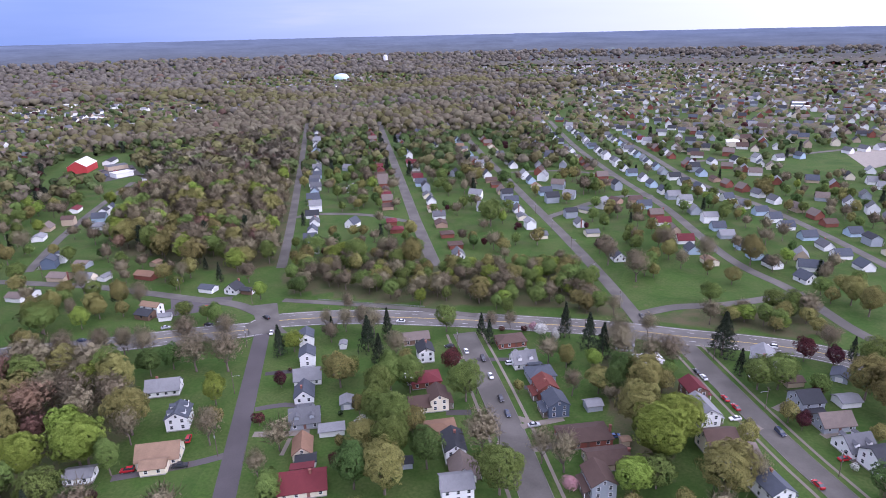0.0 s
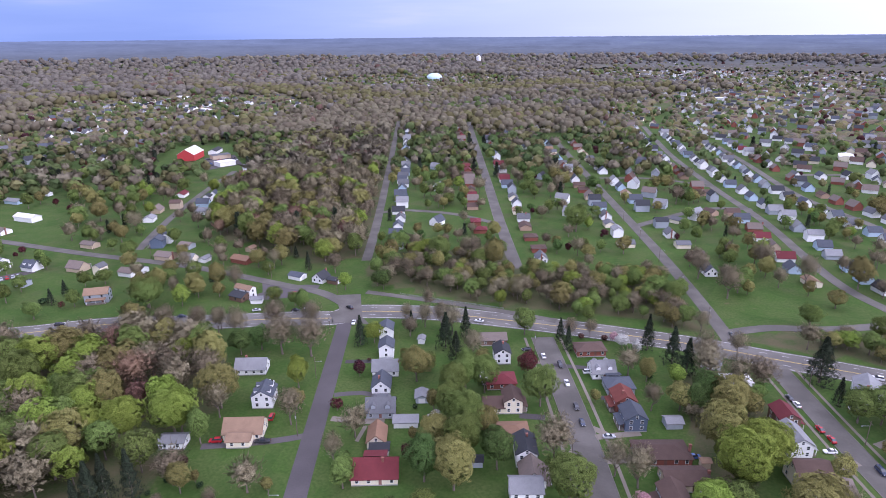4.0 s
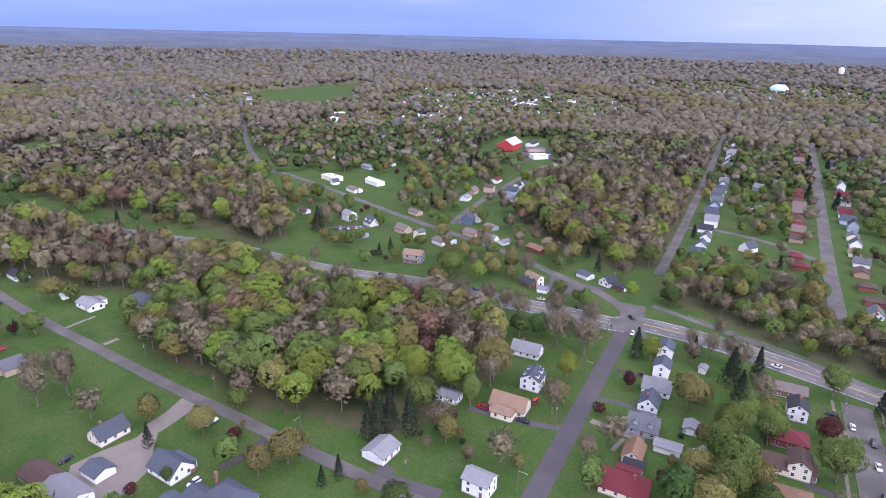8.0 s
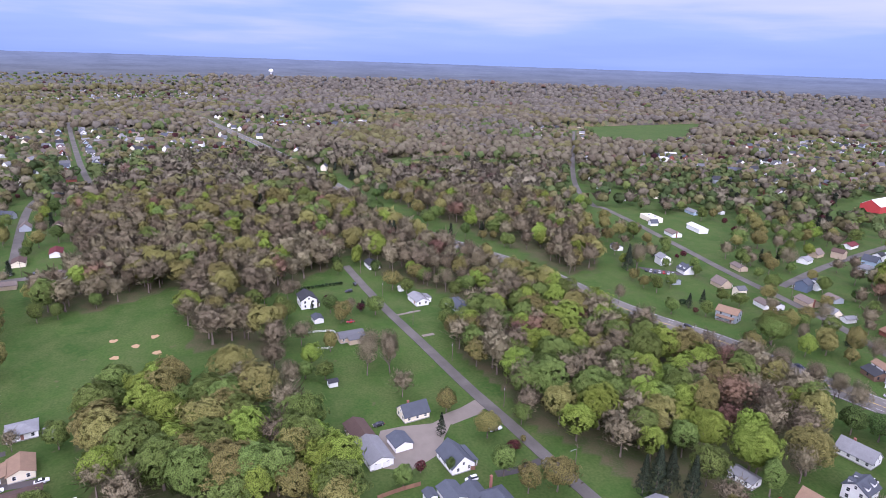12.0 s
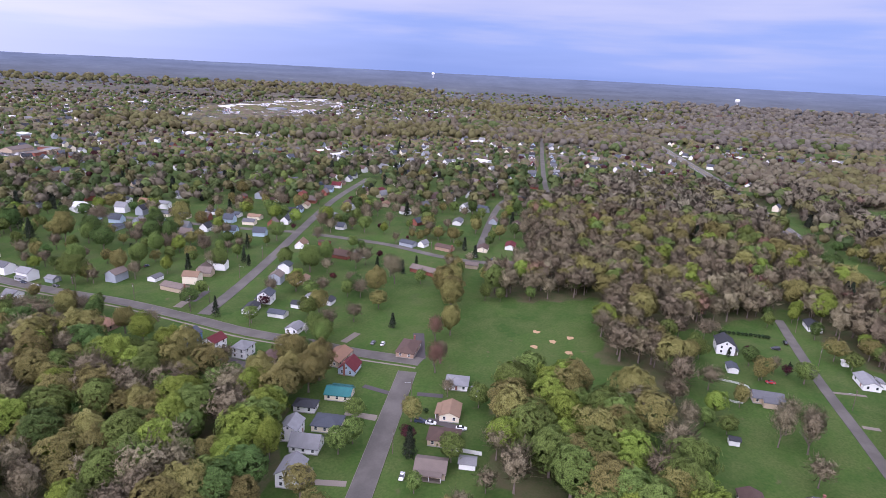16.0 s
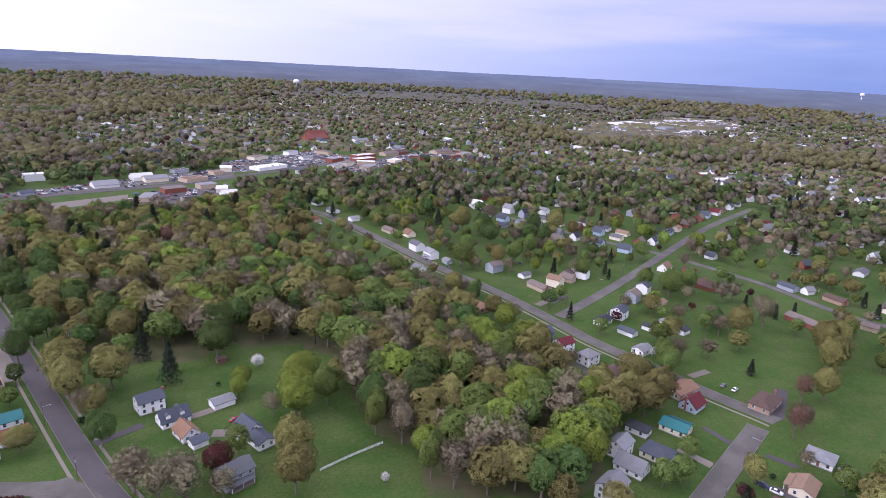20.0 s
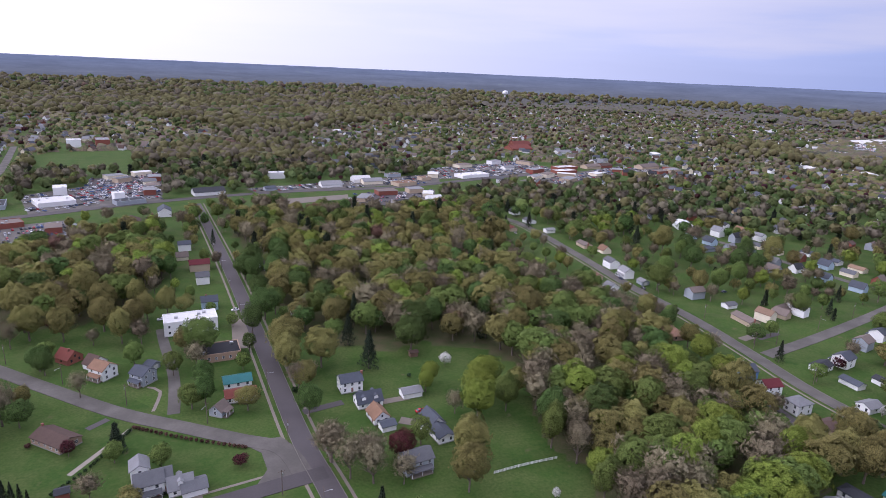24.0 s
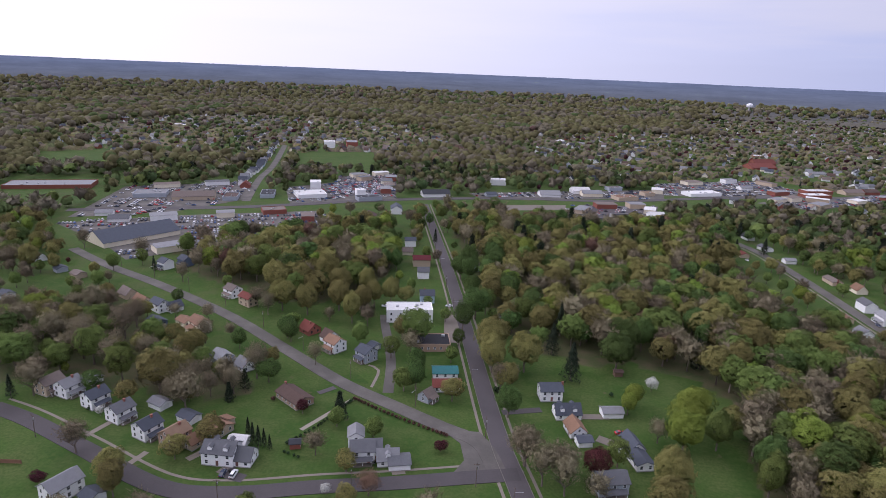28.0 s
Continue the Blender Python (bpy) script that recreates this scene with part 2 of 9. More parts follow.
M_ASPH = noise_mat("worn_asphalt", (0.092, 0.085, 0.074), 0.9, 0.08, 0.16, 1.2, 0.14, bump=0.2, extra=(0.118, 0.108, 0.095))
M_ASPHD = noise_mat("dark_asphalt", (0.072, 0.064, 0.064), 0.9, 0.1, 0.2, 1.5, 0.12, bump=0.2, per_object=0.25)
M_HWY = noise_mat("highway_concrete", (0.112, 0.105, 0.095), 0.9, 0.06, 0.16, 0.9, 0.12, bump=0.15, extra=(0.145, 0.135, 0.120))
M_WOODP = noise_mat("weathered_pole_wood", (0.13, 0.10, 0.08), 0.9)
M_BARK = noise_mat("bark", (0.15, 0.12, 0.10), 0.95, 1.0, 0.25, 6.0, 0.25, bump=0.5)
M_METAL = noise_mat("galvanised_metal", (0.42, 0.43, 0.44), 0.45, metal=0.7)
M_YELLOW = noise_mat("yellow_road_paint", (0.55, 0.40, 0.10), 0.8)
M_WPAINT = noise_mat("white_road_paint", (0.62, 0.62, 0.60), 0.8)
M_FENCEW = noise_mat("white_fence_paint", (0.72, 0.72, 0.70), 0.6)
M_FENCEB = noise_mat("brown_fence_wood", (0.20, 0.11, 0.07), 0.85, per_object=0.15)
M_TYRE = noise_mat("tyre_rubber", (0.02, 0.02, 0.02), 0.9)

# ---------------------------------------------------------------- ground
HORIZON = 4920.0


def hill(x, y):
    """Height of the land: level round the town, long folds, then bent up to fit the camera's horizon."""
    r = math.hypot(x, y)
    if r < 1500:
        return 0.0
    k = min((r - 1500) / 1200, 1)
    fold = (noise.noise(Vector((x / 900, y / 900, 3.1))) + 0.6 * noise.noise(Vector((x / 350, y / 350, 8.2)))) * 9 * k
    if r <= 2600:
        return max(fold, -4)
    el = -3.08 + 2.78 * min((r - 2600) / 2300, 1) ** 0.8
    return max(140 + r * math.tan(radians(el)), 0) + max(fold, -4) * (1 - 0.8 * (r - 2600) / 2320)


def inside(poly, x, y):
    hit, j = False, len(poly) - 1
    for i in range(len(poly)):
        (xi, yi), (xj, yj) = poly[i], poly[j]
        if (yi > y) != (yj > y) and x < (xj - xi) * (y - yi) / (yj - yi) + xi:
            hit = not hit
        j = i
    return hit


# ---------------------------------------------------------------- plan: roads, fields and woods
ROADS = {
    "highway": (17, 0.036, "h", [(-1723.2, -166.2), (-1279.7, -51.1), (-959.7, 29.7), (-562.8, 111.2), (-467.8, 138.1), (-376.1, 183.1), (-322, 197.7), (-280.9, 212.3), (-244.6, 231.8), (-197.5, 246.2), (-159.1, 259.8), (-130.8, 267.9), (-127.3, 275.9), (-102.7, 282.2), (-77, 285.2), (-48.1, 285.2), (-19.7, 284.4), (10.7, 282.5), (48.2, 279.2), (78.5, 273.2), (105.5, 269), (130.7, 262.6), (153.9, 249.4)]),
    "A": (7.5, 0.042, "d", [(-126.1, 265.5), (-109.1, 205.6), (-90.4, 140.2), (-71.2, 72.9)]),
    "B": (10.5, 0.048, "a", [(-26.5, 270.5), (-13.2, 227), (-3.7, 193.3), (4.4, 161.4), (21.6, 93.6)]),
    "C": (9, 0.054, "a", [(75.2, 265.3), (83.8, 224.4), (92, 189.3), (98.8, 166.5), (118.8, 99.4)]),
    "N1": (6.5, 0.060, "a", [(-148.1, 351.3), (-172.6, 438.5), (-232.4, 638.4), (-344.8, 1008.4)]),
    "N2": (8, 0.066, "a", [(-51.3, 359.3), (-78.2, 456.4), (-118.9, 611.5), (-225.9, 1019)]),
    "N3": (7.5, 0.072, "a", [(60.1, 285.9), (58.2, 298.6), (49.2, 347.9), (35.1, 414.1), (10.8, 517), (-35.7, 714.4), (-74.4, 879)]),
    "N4": (7, 0.078, "a", [(165.5, 267.7), (157.6, 287.4), (151.3, 324.4), (146.8, 340), (131.2, 385.1), (119, 503.4), (98, 615.4), (72.8, 788.3), (54, 1019.3)]),
    "N6": (7, 0.084, "a", [(219.8, 369.5), (210.3, 438.3), (195.8, 506.8), (166.3, 598.6), (151.2, 734), (134.3, 877.2)]),
    "X1": (6.5, 0.090, "a", [(-6.4, 631), (48, 640.1), (98, 615.4)]),
    "X2": (6.5, 0.096, "a", [(22.4, 467.6), (77.6, 528.5), (117.5, 539.5)]),
    "X3": (6.5, 0.102, "a", [(59.1, 295.4), (81.2, 306.6), (108.4, 311.5), (146.1, 326.5)]),
    "N7": (7, 0.108, "a", [(177.6, 686.4), (255.2, 704.9), (344.6, 742.1), (447, 791.9)]),
    "N2x": (6, 0.114, "a", [(-75, 449.2), (-118.8, 470.4), (-161, 472.4), (-178.1, 460.8)]),
    "ramp": (4.5, 0.120, "a", [(-129.1, 302.9), (-89.5, 299.6), (-52.5, 295.6), (-21.4, 290.1)]),
    "J": (7, 0.126, "a", [(-739.7, -174.6), (-897.9, -220), (-1330.6, -333.2), (-2077, -520.8), (-3276.3, -827.3)]),
    "J2": (6.5, 0.132, "a", [(-452.3, -160.6), (-657.2, -204.3), (-739.7, -174.6)]),
    "WR": (6.5, 0.138, "a", [(-131, 282.1), (-153, 295.6), (-179.1, 300.9), (-211, 307.6), (-248.4, 314.6), (-292.6, 317.7), (-342.7, 320.3), (-405.2, 326.9), (-480.8, 334.8), (-543.2, 338.3), (-567.3, 337.2), (-724.2, 401.2), (-1238.2, 680)]),
    "S": (6, 0.144, "a", [(-308.7, 335.2), (-340.4, 413.5), (-371.9, 514.8), (-389.9, 581.8)]),
    "D": (5.5, 0.150, "a", [(-410.8, 53.9), (-339.5, 63.4), (-277.8, 74.4), (-231, 82.7), (-200.5, 89.3), (-167.3, 95.9), (-133.2, 103.4), (-64.8, 118.4)]),
    "E": (8.5, 0.156, "a", [(-84.6, -73.8), (-151.8, -93.4), (-190.9, -104.8), (-239.4, -118.8)]),
    "F": (8, 0.162, "a", [(-251.3, -117.3), (-250.6, -123.1), (-245.7, -149.3), (-243.2, -179.2), (-238.5, -213.8), (-238.3, -252.2), (-236.8, -304.1), (-229, -362), (-224.3, -443.5), (-217.2, -531.8), (-206.1, -570.1)]),
    "G": (7.5, 0.168, "a", [(-245.6, -250.3), (-291.6, -264.9), (-355.9, -288.1), (-432.3, -317.6), (-554.9, -362.4), (-689.7, -398.8)]),
    "Hs": (7, 0.174, "a", [(-421.1, -315.5), (-405.7, -359.7), (-389.6, -427.2), (-372.7, -493.3)]),
    "H2": (7, 0.180, "a", [(-423.6, -299.3), (-428.9, -230.6), (-421, -172.9), (-431.2, -117.4)]),
    "Kst": (8, 0.186, "d", [(-24.3, -112), (-6.3, -179.7), (3.9, -218.1), (22.6, -310.3), (49.4, -439.1), (97.7, -652.8)]),
    "L": (7.5, 0.192, "a", [(3, -191.8), (10.3, -208.9), (27.2, -218.2), (48.4, -230.1), (78.3, -247.3), (116.3, -276.2), (163.8, -312.1), (229, -351.3), (285.4, -380.4), (335.4, -411.7)]),
    "M": (7.5, 0.198, "d", [(-5.3, -191.5), (11.1, -187.1), (38.7, -179.1), (65.6, -172.3), (95.1, -163.9), (120.1, -163.5), (159.9, -179.6), (192.8, -193.1), (214.7, -199.7)]),
    "P": (12, 0.204, "d", [(424.6, -523.8), (338.3, -558.5), (268, -587), (131.5, -666.9), (7.1, -713.3), (-126.5, -740.3), (-280.8, -809.9), (-448.8, -860.8)]),
    "Q": (9, 0.210, "a", [(284.4, -610.7), (323.2, -741.4), (349.3, -855.3), (414.9, -1076.4)]),
}
WOODS = [
    ("mixed", [(-115.8, -300.1), (-114.5, -251.3), (-124.1, -210.8), (-109, -170.8), (-96.3, -148), (-149.3, -122.3), (-182.3, -154.4), (-187.7, -188.1), (-197.1, -215.5), (-183, -251.3), (-175, -316.4), (-165, -371.5), (-154.5, -387.3)]),
    ("brown", [(-316.7, -47.7), (-298.4, -40.5), (-292.8, -12.7), (-266.2, -6.3), (-239.9, 10.2), (-271.6, 9.6), (-300.7, -2.3), (-349.9, -14.6), (-375.3, -38.1)]),
    ("scrub", [(273.7, -287.1), (248.1, -330.2), (179.6, -275.6), (144.6, -255.7), (119.8, -226.8), (148.7, -221.4), (192, -246.3), (219.7, -229)]),
    ("lush", [(-306.2, 101), (-324.1, 123.8), (-338.1, 165.3), (-315.9, 198.9), (-259.3, 210.2), (-200.3, 217.3), (-169.8, 216.6), (-162.3, 215.9), (-144, 176.9), (-157.4, 157.1), (-142, 144.5), (-139, 132.5), (-153.3, 118), (-176.2, 109.6), (-195.8, 97.3), (-207.1, 93.9), (-235.9, 91.4), (-271.8, 89.6)]),
    ("brown", [(-338, 504.6), (-397, 702.3), (-398.6, 803.8), (-300, 855), (-225.6, 614.2), (-176.7, 449.8), (-152.8, 359.6), (-167.5, 338.7), (-205.6, 349.9), (-240.4, 364.6), (-267.5, 370.2), (-322.7, 444.7)]),
    ("scrub", [(-142.2, 332.9), (-145, 361.9), (-119, 375.4), (-62.6, 397.8), (-47.1, 354.1), (-9.4, 358.5), (27.7, 371.2), (52.2, 301.5), (52.7, 295.5), (20.6, 300.1), (-35.2, 301.1), (-81.5, 304.7), (-128.4, 316.1)]),
    ("scrub", [(66.8, 292.5), (95.7, 307.4), (137.8, 312.9), (150.7, 290.2), (150.6, 278.3), (136.5, 275.9), (101.9, 281.9), (76.1, 284.9)]),
    ("brown", [(-975.4, 68.9), (-1066.1, 149.9), (-801.8, 262.7), (-769.8, 365.2), (-689.1, 366.6), (-602.1, 287.6), (-447.9, 269.3), (-372, 230.8), (-359.8, 201.4), (-406.5, 197.2), (-504.4, 166.2), (-625.9, 131.9)]),
    ("brown", [(-739.5, -185), (-870.5, -102.2), (-898.2, 32.4), (-607.9, 82.9), (-544.5, 114.4), (-473.5, 136.7), (-393, 164.1), (-362.3, 164.1), (-366.3, 121.3), (-386.1, 84.1), (-442.8, 58.6), (-418.1, 49.1), (-370.9, 10.1), (-337.8, -36.7), (-362.3, -71.2), (-358.4, -108), (-362.5, -125.8), (-442.7, -117.1), (-588.6, -160.9)]),
    ("leafy", [(-244.4, -78.2), (-254.5, -65.4), (-249, -42.9), (-254.1, -25.1), (-249.9, -8.8), (-230.9, -7.1), (-216.6, 7.4), (-202.4, 16.6), (-185.7, 19.5), (-169.2, 22.6), (-157.3, 23.3), (-178.6, -56.7), (-182.5, -50.6), (-190.6, -46.6), (-206.8, -61.4)]),
    ("leafy", [(-232, -74.6), (-241.7, -34.3), (-256.8, -13.3), (-237.4, -10.2), (-220.3, -12), (-212.5, 3.4), (-198.1, 11.3), (-181.7, 14.1), (-181.5, -59.5), (-208.2, -62.1)]),
    ("mixed", [(-151.8, -408.8), (-181, -346.6), (-191.7, -282), (-187.5, -231.9), (-179, -195.8), (-187, -168.9), (-192.3, -154.1), (-168.9, -147.3), (-154.3, -140.6), (-129.3, -123.9), (-64.1, -207.2)]),
    ("dense", [(-49.7, -505.9), (-120.5, -494.4), (-161.5, -426.5), (-167.4, -342.8), (-174.5, -296.8), (-181.1, -237.4), (-181.5, -192.8), (-186.8, -161.5), (-189.1, -147.5), (-162.9, -141.3), (-139.2, -123.1), (-72.8, -159.8), (-95.5, -177.9), (-90.3, -207.4), (-90.7, -239.1), (-77.3, -270.7), (-62.8, -298.8), (-55.6, -361.6)]),
    ("dense", [(206.9, -479.8), (113.6, -545.5), (86.3, -430), (96.5, -366.3), (118.7, -340.8), (152.4, -353.2), (212.5, -372.9), (265.4, -429.8)]),
    ("dense", [(57.6, -561.3), (-49.5, -591.6), (-188.4, -608.3), (-179.2, -494.7), (-100.9, -305.5), (-82.4, -302.1), (-45.5, -288.8), (-14.2, -296.1), (7.5, -325.2), (22, -406.3)]),
    ("mixed", [(264.3, -256.5), (268.9, -287.3), (237.7, -299.2), (186.6, -267.6), (149.2, -249.7), (125.8, -248.8), (114.6, -229.2), (138.4, -218.2), (165.6, -223.5), (202.8, -231.8), (222.6, -230.1), (227.7, -214.6)]),
    ("brown", [(-594.9, -164.3), (-747.8, -80.2), (-910.1, 77.2), (-426.6, 49.9), (-418.6, -2.7), (-381.8, -22), (-385.5, -51.8), (-362.6, -94.8), (-448.9, -120.6)]),
    ("mixed", [(-222.5, 208.2), (-188.6, 207.3), (-156.6, 210.6), (-143.3, 184.2), (-145.8, 173.6), (-156.3, 156.7), (-172, 148.8)]),
    ("scrub", [(-499.6, 79.7), (-419, 166.2), (-300.9, 205), (-322.2, 149.5), (-336.7, 110.2), (-392.7, 73.9), (-437, 66.2)]),
    ("scrub", [(33.8, 248.5), (52.7, 259.8), (65.7, 240.8), (59.2, 204.2), (46.3, 172.5), (35.4, 171.8), (34, 199.2)]),
]
FIELDS = [
    [(531.4, -742.2), (610.8, -711.6), (716.8, -853.9), (644.4, -908.7)],
    [(294.6, -833.6), (200.7, -869.9), (241.5, -1052), (352.3, -1018.3)],
    [(-473.4, 545.4), (-524.1, 639.3), (-534.6, 710.7), (-484.9, 737), (-398.4, 607.9), (-437.8, 582.9), (-460.2, 568.5)],
    [(-11.6, -261), (-24.2, -287.2), (-55.7, -273.5), (-74, -289.7), (-95.4, -280.6), (-106.8, -254.6), (-94.6, -213.4), (-94.5, -185.8), (-103, -173.6), (-91.9, -150.1), (-40, -175), (-51.4, -190)],
    [(-836.9, 152.1), (-873.6, 291.8), (-821.7, 368.9), (-760.3, 339.9), (-791.8, 249.3), (-766.8, 137.1)],
    [(-1336.9, 761.5), (-1454.3, 1194.7), (-1287.9, 1095.1), (-971, 687.9), (-1022, 624.6)],
    [(-340.4, -135.7), (-361.6, -47.8), (-311.8, -39.2), (-284.2, -66.5), (-260.5, -92.4), (-254.8, -108.2), (-282.8, -115.5)],
    [(-875.3, 145.6), (-914.9, 308.5), (-821.9, 294.1), (-808.1, 201.7)],
    [(-1616.6, 209.3), (-1779.6, 461.8), (-1523.8, 395.4), (-1472.9, 209.3)],
    [(243.3, 609), (292.3, 691.3), (341.5, 735.1), (388.6, 728.1), (356, 652.7), (314, 612.7)],
    [(302.4, -818.7), (359.8, -993.8), (237.7, -1044.5), (196.1, -857.3)],
    [(647, -729.3), (694.4, -856.1), (647.2, -928.3), (582.1, -831.1), (590.8, -722.5)],
    [(-550.8, 350), (-451, 423.1), (-386.5, 361.9), (-384.8, 310), (-438.4, 304.2)],
    [(-288.2, -128.7), (-326.5, -132), (-390.6, -52.7), (-320, -42.7), (-283.1, -70.9), (-251.5, -93.8)],
    [(-314.6, 39.4), (-270.9, 86.6), (-207.7, 99.2), (-210.4, 79.2), (-232.9, 49.6), (-272.2, 29.9)],
]
WOOD_BOX = [(min(p[0] for p in w[1]), max(p[0] for p in w[1]), min(p[1] for p in w[1]), max(p[1] for p in w[1])) for w in WOODS]


def wood_at(x, y):
    for (mix, poly), (a, b, c, d) in zip(WOODS, WOOD_BOX):
        if a < x < b and c < y < d and inside(poly, x, y):
            return mix
    return ""


def in_field(x, y):
    return any(inside(p, x, y) for p in FIELDS)


def spline(pts, step=4.0):
    """Points along a smooth line through pts."""
    out = []
    for i in range(len(pts) - 1):
        p0, p1, p2, p3 = (Vector((*pts[min(max(j, 0), len(pts) - 1)], 0)) for j in (i - 1, i, i + 1, i + 2))
        n = max(2, int((p2 - p1).length / step))
        for k in range(n):
            t = k / n
            a = (p1 * 2 + (p2 - p0) * t + (p0 * 2 - p1 * 5 + p2 * 4 - p3) * t * t + (p1 * 3 - p0 - p2 * 3 + p3) * t ** 3) * 0.5
            out.append(a)
    out.append(Vector((*pts[-1], 0)))
    return out


LINES = {n: spline(p) for n, (w, z, m, p) in ROADS.items()}
ROAD_XY = np.array([(v.x, v.y, ROADS[n][0] / 2) for n, l in LINES.items() for v in l])


def off_road(x, y, gap=1.5):
    return bool(np.all(np.hypot(ROAD_XY[:, 0] - x, ROAD_XY[:, 1] - y) > ROAD_XY[:, 2] + gap))


def town_at(x, y):
    """How built-up the far land is, 0 to 1."""
    best = 0.0
    for cx, cy, r in TOWNS:
        d = math.hypot(x - cx, y - cy) / r
        best = max(best, 1 - d * d)
    return max(best, 0.0)


TOWNS = [
    (660, 1150, 790),
    (170, 640, 430),
    (1150, 1910, 1020),
    (380, 2420, 640),
    (-570, 1910, 380),
    (-830, 1080, 330),
    (-710, 660, 180),
    (-1150, 710, 200),
    (-890, -320, 420),
    (-1270, -1910, 890),
    (-450, -1210, 530),
    (-1780, -1150, 640),
    (-2160, -380, 380),
    (510, -1270, 450),
    (-1400, 80, 200),
    (-640, -760, 380),
    (-3060, -760, 640),
]


def ground():
    """One sheet of land from under the camera to the horizon; litter marks where woods stand on it."""
    radii = [0.0]
    r = 70.0
    while r < HORIZON:
        radii.append(r)
        r += max(4.0, r * 0.022)
    radii.append(HORIZON)
    n = 540
    xy = [(0.0, 0.0)] + [(q * math.sin(2 * math.pi * k / n), q * math.cos(2 * math.pi * k / n)) for q in radii[1:] for k in range(n)]
    verts = [(x, y, hill(x, y) - 3 * min(max((math.hypot(x, y) - 1500) / 400, 0), 1)) for x, y in xy]
    faces = [(0, 1 + (k + 1) % n, 1 + k) for k in range(n)]
    for i in range(len(radii) - 2):
        a, b = 1 + i * n, 1 + (i + 1) * n
        faces += [(a + k, a + (k + 1) % n, b + (k + 1) % n, b + k) for k in range(n)]
    me = bpy.data.meshes.new("ground")
    me.from_pydata(verts, [], faces)
    at = me.attributes.new("litter", "FLOAT", "POINT")
    vals = []
    for x, y in xy:
        q = math.hypot(x, y)
        if in_field(x, y):
            v = 0.0
        elif wood_at(x, y):
            v = 1.0
        elif q < 850:
            v = 0.12 + 0.2 * min(max((q - 260) / 200, 0), 1)
        else:
            v = 0.32 + 0.68 * min((q - 850) / 500, 1) - 0.5 * max(0, min(1, 2 * town_at(x, y)))
        vals.append(v)
    at.data.foreach_set("value", vals)
    cn = me.attributes.new("canopy_shade", "FLOAT", "POINT")
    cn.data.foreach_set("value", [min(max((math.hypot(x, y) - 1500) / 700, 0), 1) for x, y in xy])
    me.shade_smooth()
    m = bpy.data.materials.new("grass_and_leaf_litter")
    m.use_nodes = True
    nt = m.node_tree
    N, Lk = nt.nodes.new, nt.links.new
    bsdf = nt.nodes["Principled BSDF"]
    bsdf.inputs["Roughness"].default_value, bsdf.inputs["Specular IOR Level"].default_value = 0.95, 0.1
    geo = N("ShaderNodeNewGeometry")

    def nz(scale, detail=3):
        t = N("ShaderNodeTexNoise")
        t.inputs["Scale"].default_value, t.inputs["Detail"].default_value = scale, detail
        Lk(geo.outputs["Position"], t.inputs["Vector"])
        return t.outputs[0]

    def rng(s, a, b, c=0.0, d=1.0):
        r = N("ShaderNodeMapRange")
        for k, v in zip(("From Min", "From Max", "To Min", "To Max"), (a, b, c, d)):
            r.inputs[k].default_value = v
        Lk(s, r.inputs["Value"])
        return r.outputs[0]

    def mixc(f, a, b):
        x = N("ShaderNodeMix")
        x.data_type = "RGBA"
        for s, v in ((0, f), (6, a), (7, b)):
            if isinstance(v, tuple):
                x.inputs[s].default_value = (*v, 1)
            else:
                Lk(v, x.inputs[s])
        return x.outputs[2]

    grass = mixc(rng(nz(0.018), 0.35, 0.65), (0.036, 0.076, 0.014), (0.056, 0.098, 0.021))
    lots = N("ShaderNodeTexVoronoi")
    lots.inputs["Scale"].default_value = 0.034
    Lk(geo.outputs["Position"], lots.inputs["Vector"])
    sp = N("ShaderNodeSeparateColor")
    Lk(lots.outputs["Color"], sp.inputs[0])
    grass = mixc(rng(sp.outputs[0], 0.2, 1.0, 0, 0.75), grass, (0.064, 0.110, 0.022))
    grass = mixc(rng(sp.outputs[1], 0.6, 1.0, 0, 0.5), grass, (0.030, 0.064, 0.012))
    grass = mixc(rng(nz(0.07, 5), 0.40, 0.64, 0, 0.75), grass, (0.088, 0.108, 0.034))
    grass = mixc(rng(nz(0.9, 4), 0.35, 0.65, 0, 0.65), grass, (0.030, 0.064, 0.013))
    grass = mixc(rng(nz(0.35, 4), 0.48, 0.7, 0, 0.55), grass, (0.072, 0.100, 0.027))
    grass = mixc(rng(nz(0.16, 5), 0.66, 0.74, 0, 0.6), grass, (0.104, 0.088, 0.046))
    litter = mixc(rng(nz(0.12, 4), 0.35, 0.65), (0.088, 0.080, 0.040), (0.050, 0.074, 0.022))
    litter = mixc(rng(nz(1.2, 3), 0.4, 0.7, 0, 0.5), litter, (0.112, 0.090, 0.060))
    at_n = N("ShaderNodeAttribute")
    at_n.attribute_name = "litter"
    ad = N("ShaderNodeMath")
    ad.operation = "ADD"
    Lk(at_n.outputs["Fac"], ad.inputs[0])
    Lk(rng(nz(0.06, 5), 0.3, 0.7, -0.3, 0.3), ad.inputs[1])
    # far woodland floor darkened: shade under the trees painted into the colour
    canopy_shade = mixc(rng(nz(0.006, 4), 0.35, 0.65), (0.080, 0.074, 0.060), (0.062, 0.064, 0.046))
    canopy_shade = mixc(rng(nz(0.045, 5), 0.35, 0.65, 0, 0.7), canopy_shade, (0.042, 0.040, 0.042))
    canopy_shade = mixc(rng(nz(0.0042, 2), 0.66, 0.70, 0, 0.75), canopy_shade, (0.13, 0.14, 0.085))
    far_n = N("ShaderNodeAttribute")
    far_n.attribute_name = "canopy_shade"
    litter = mixc(far_n.outputs["Fac"], litter, canopy_shade)
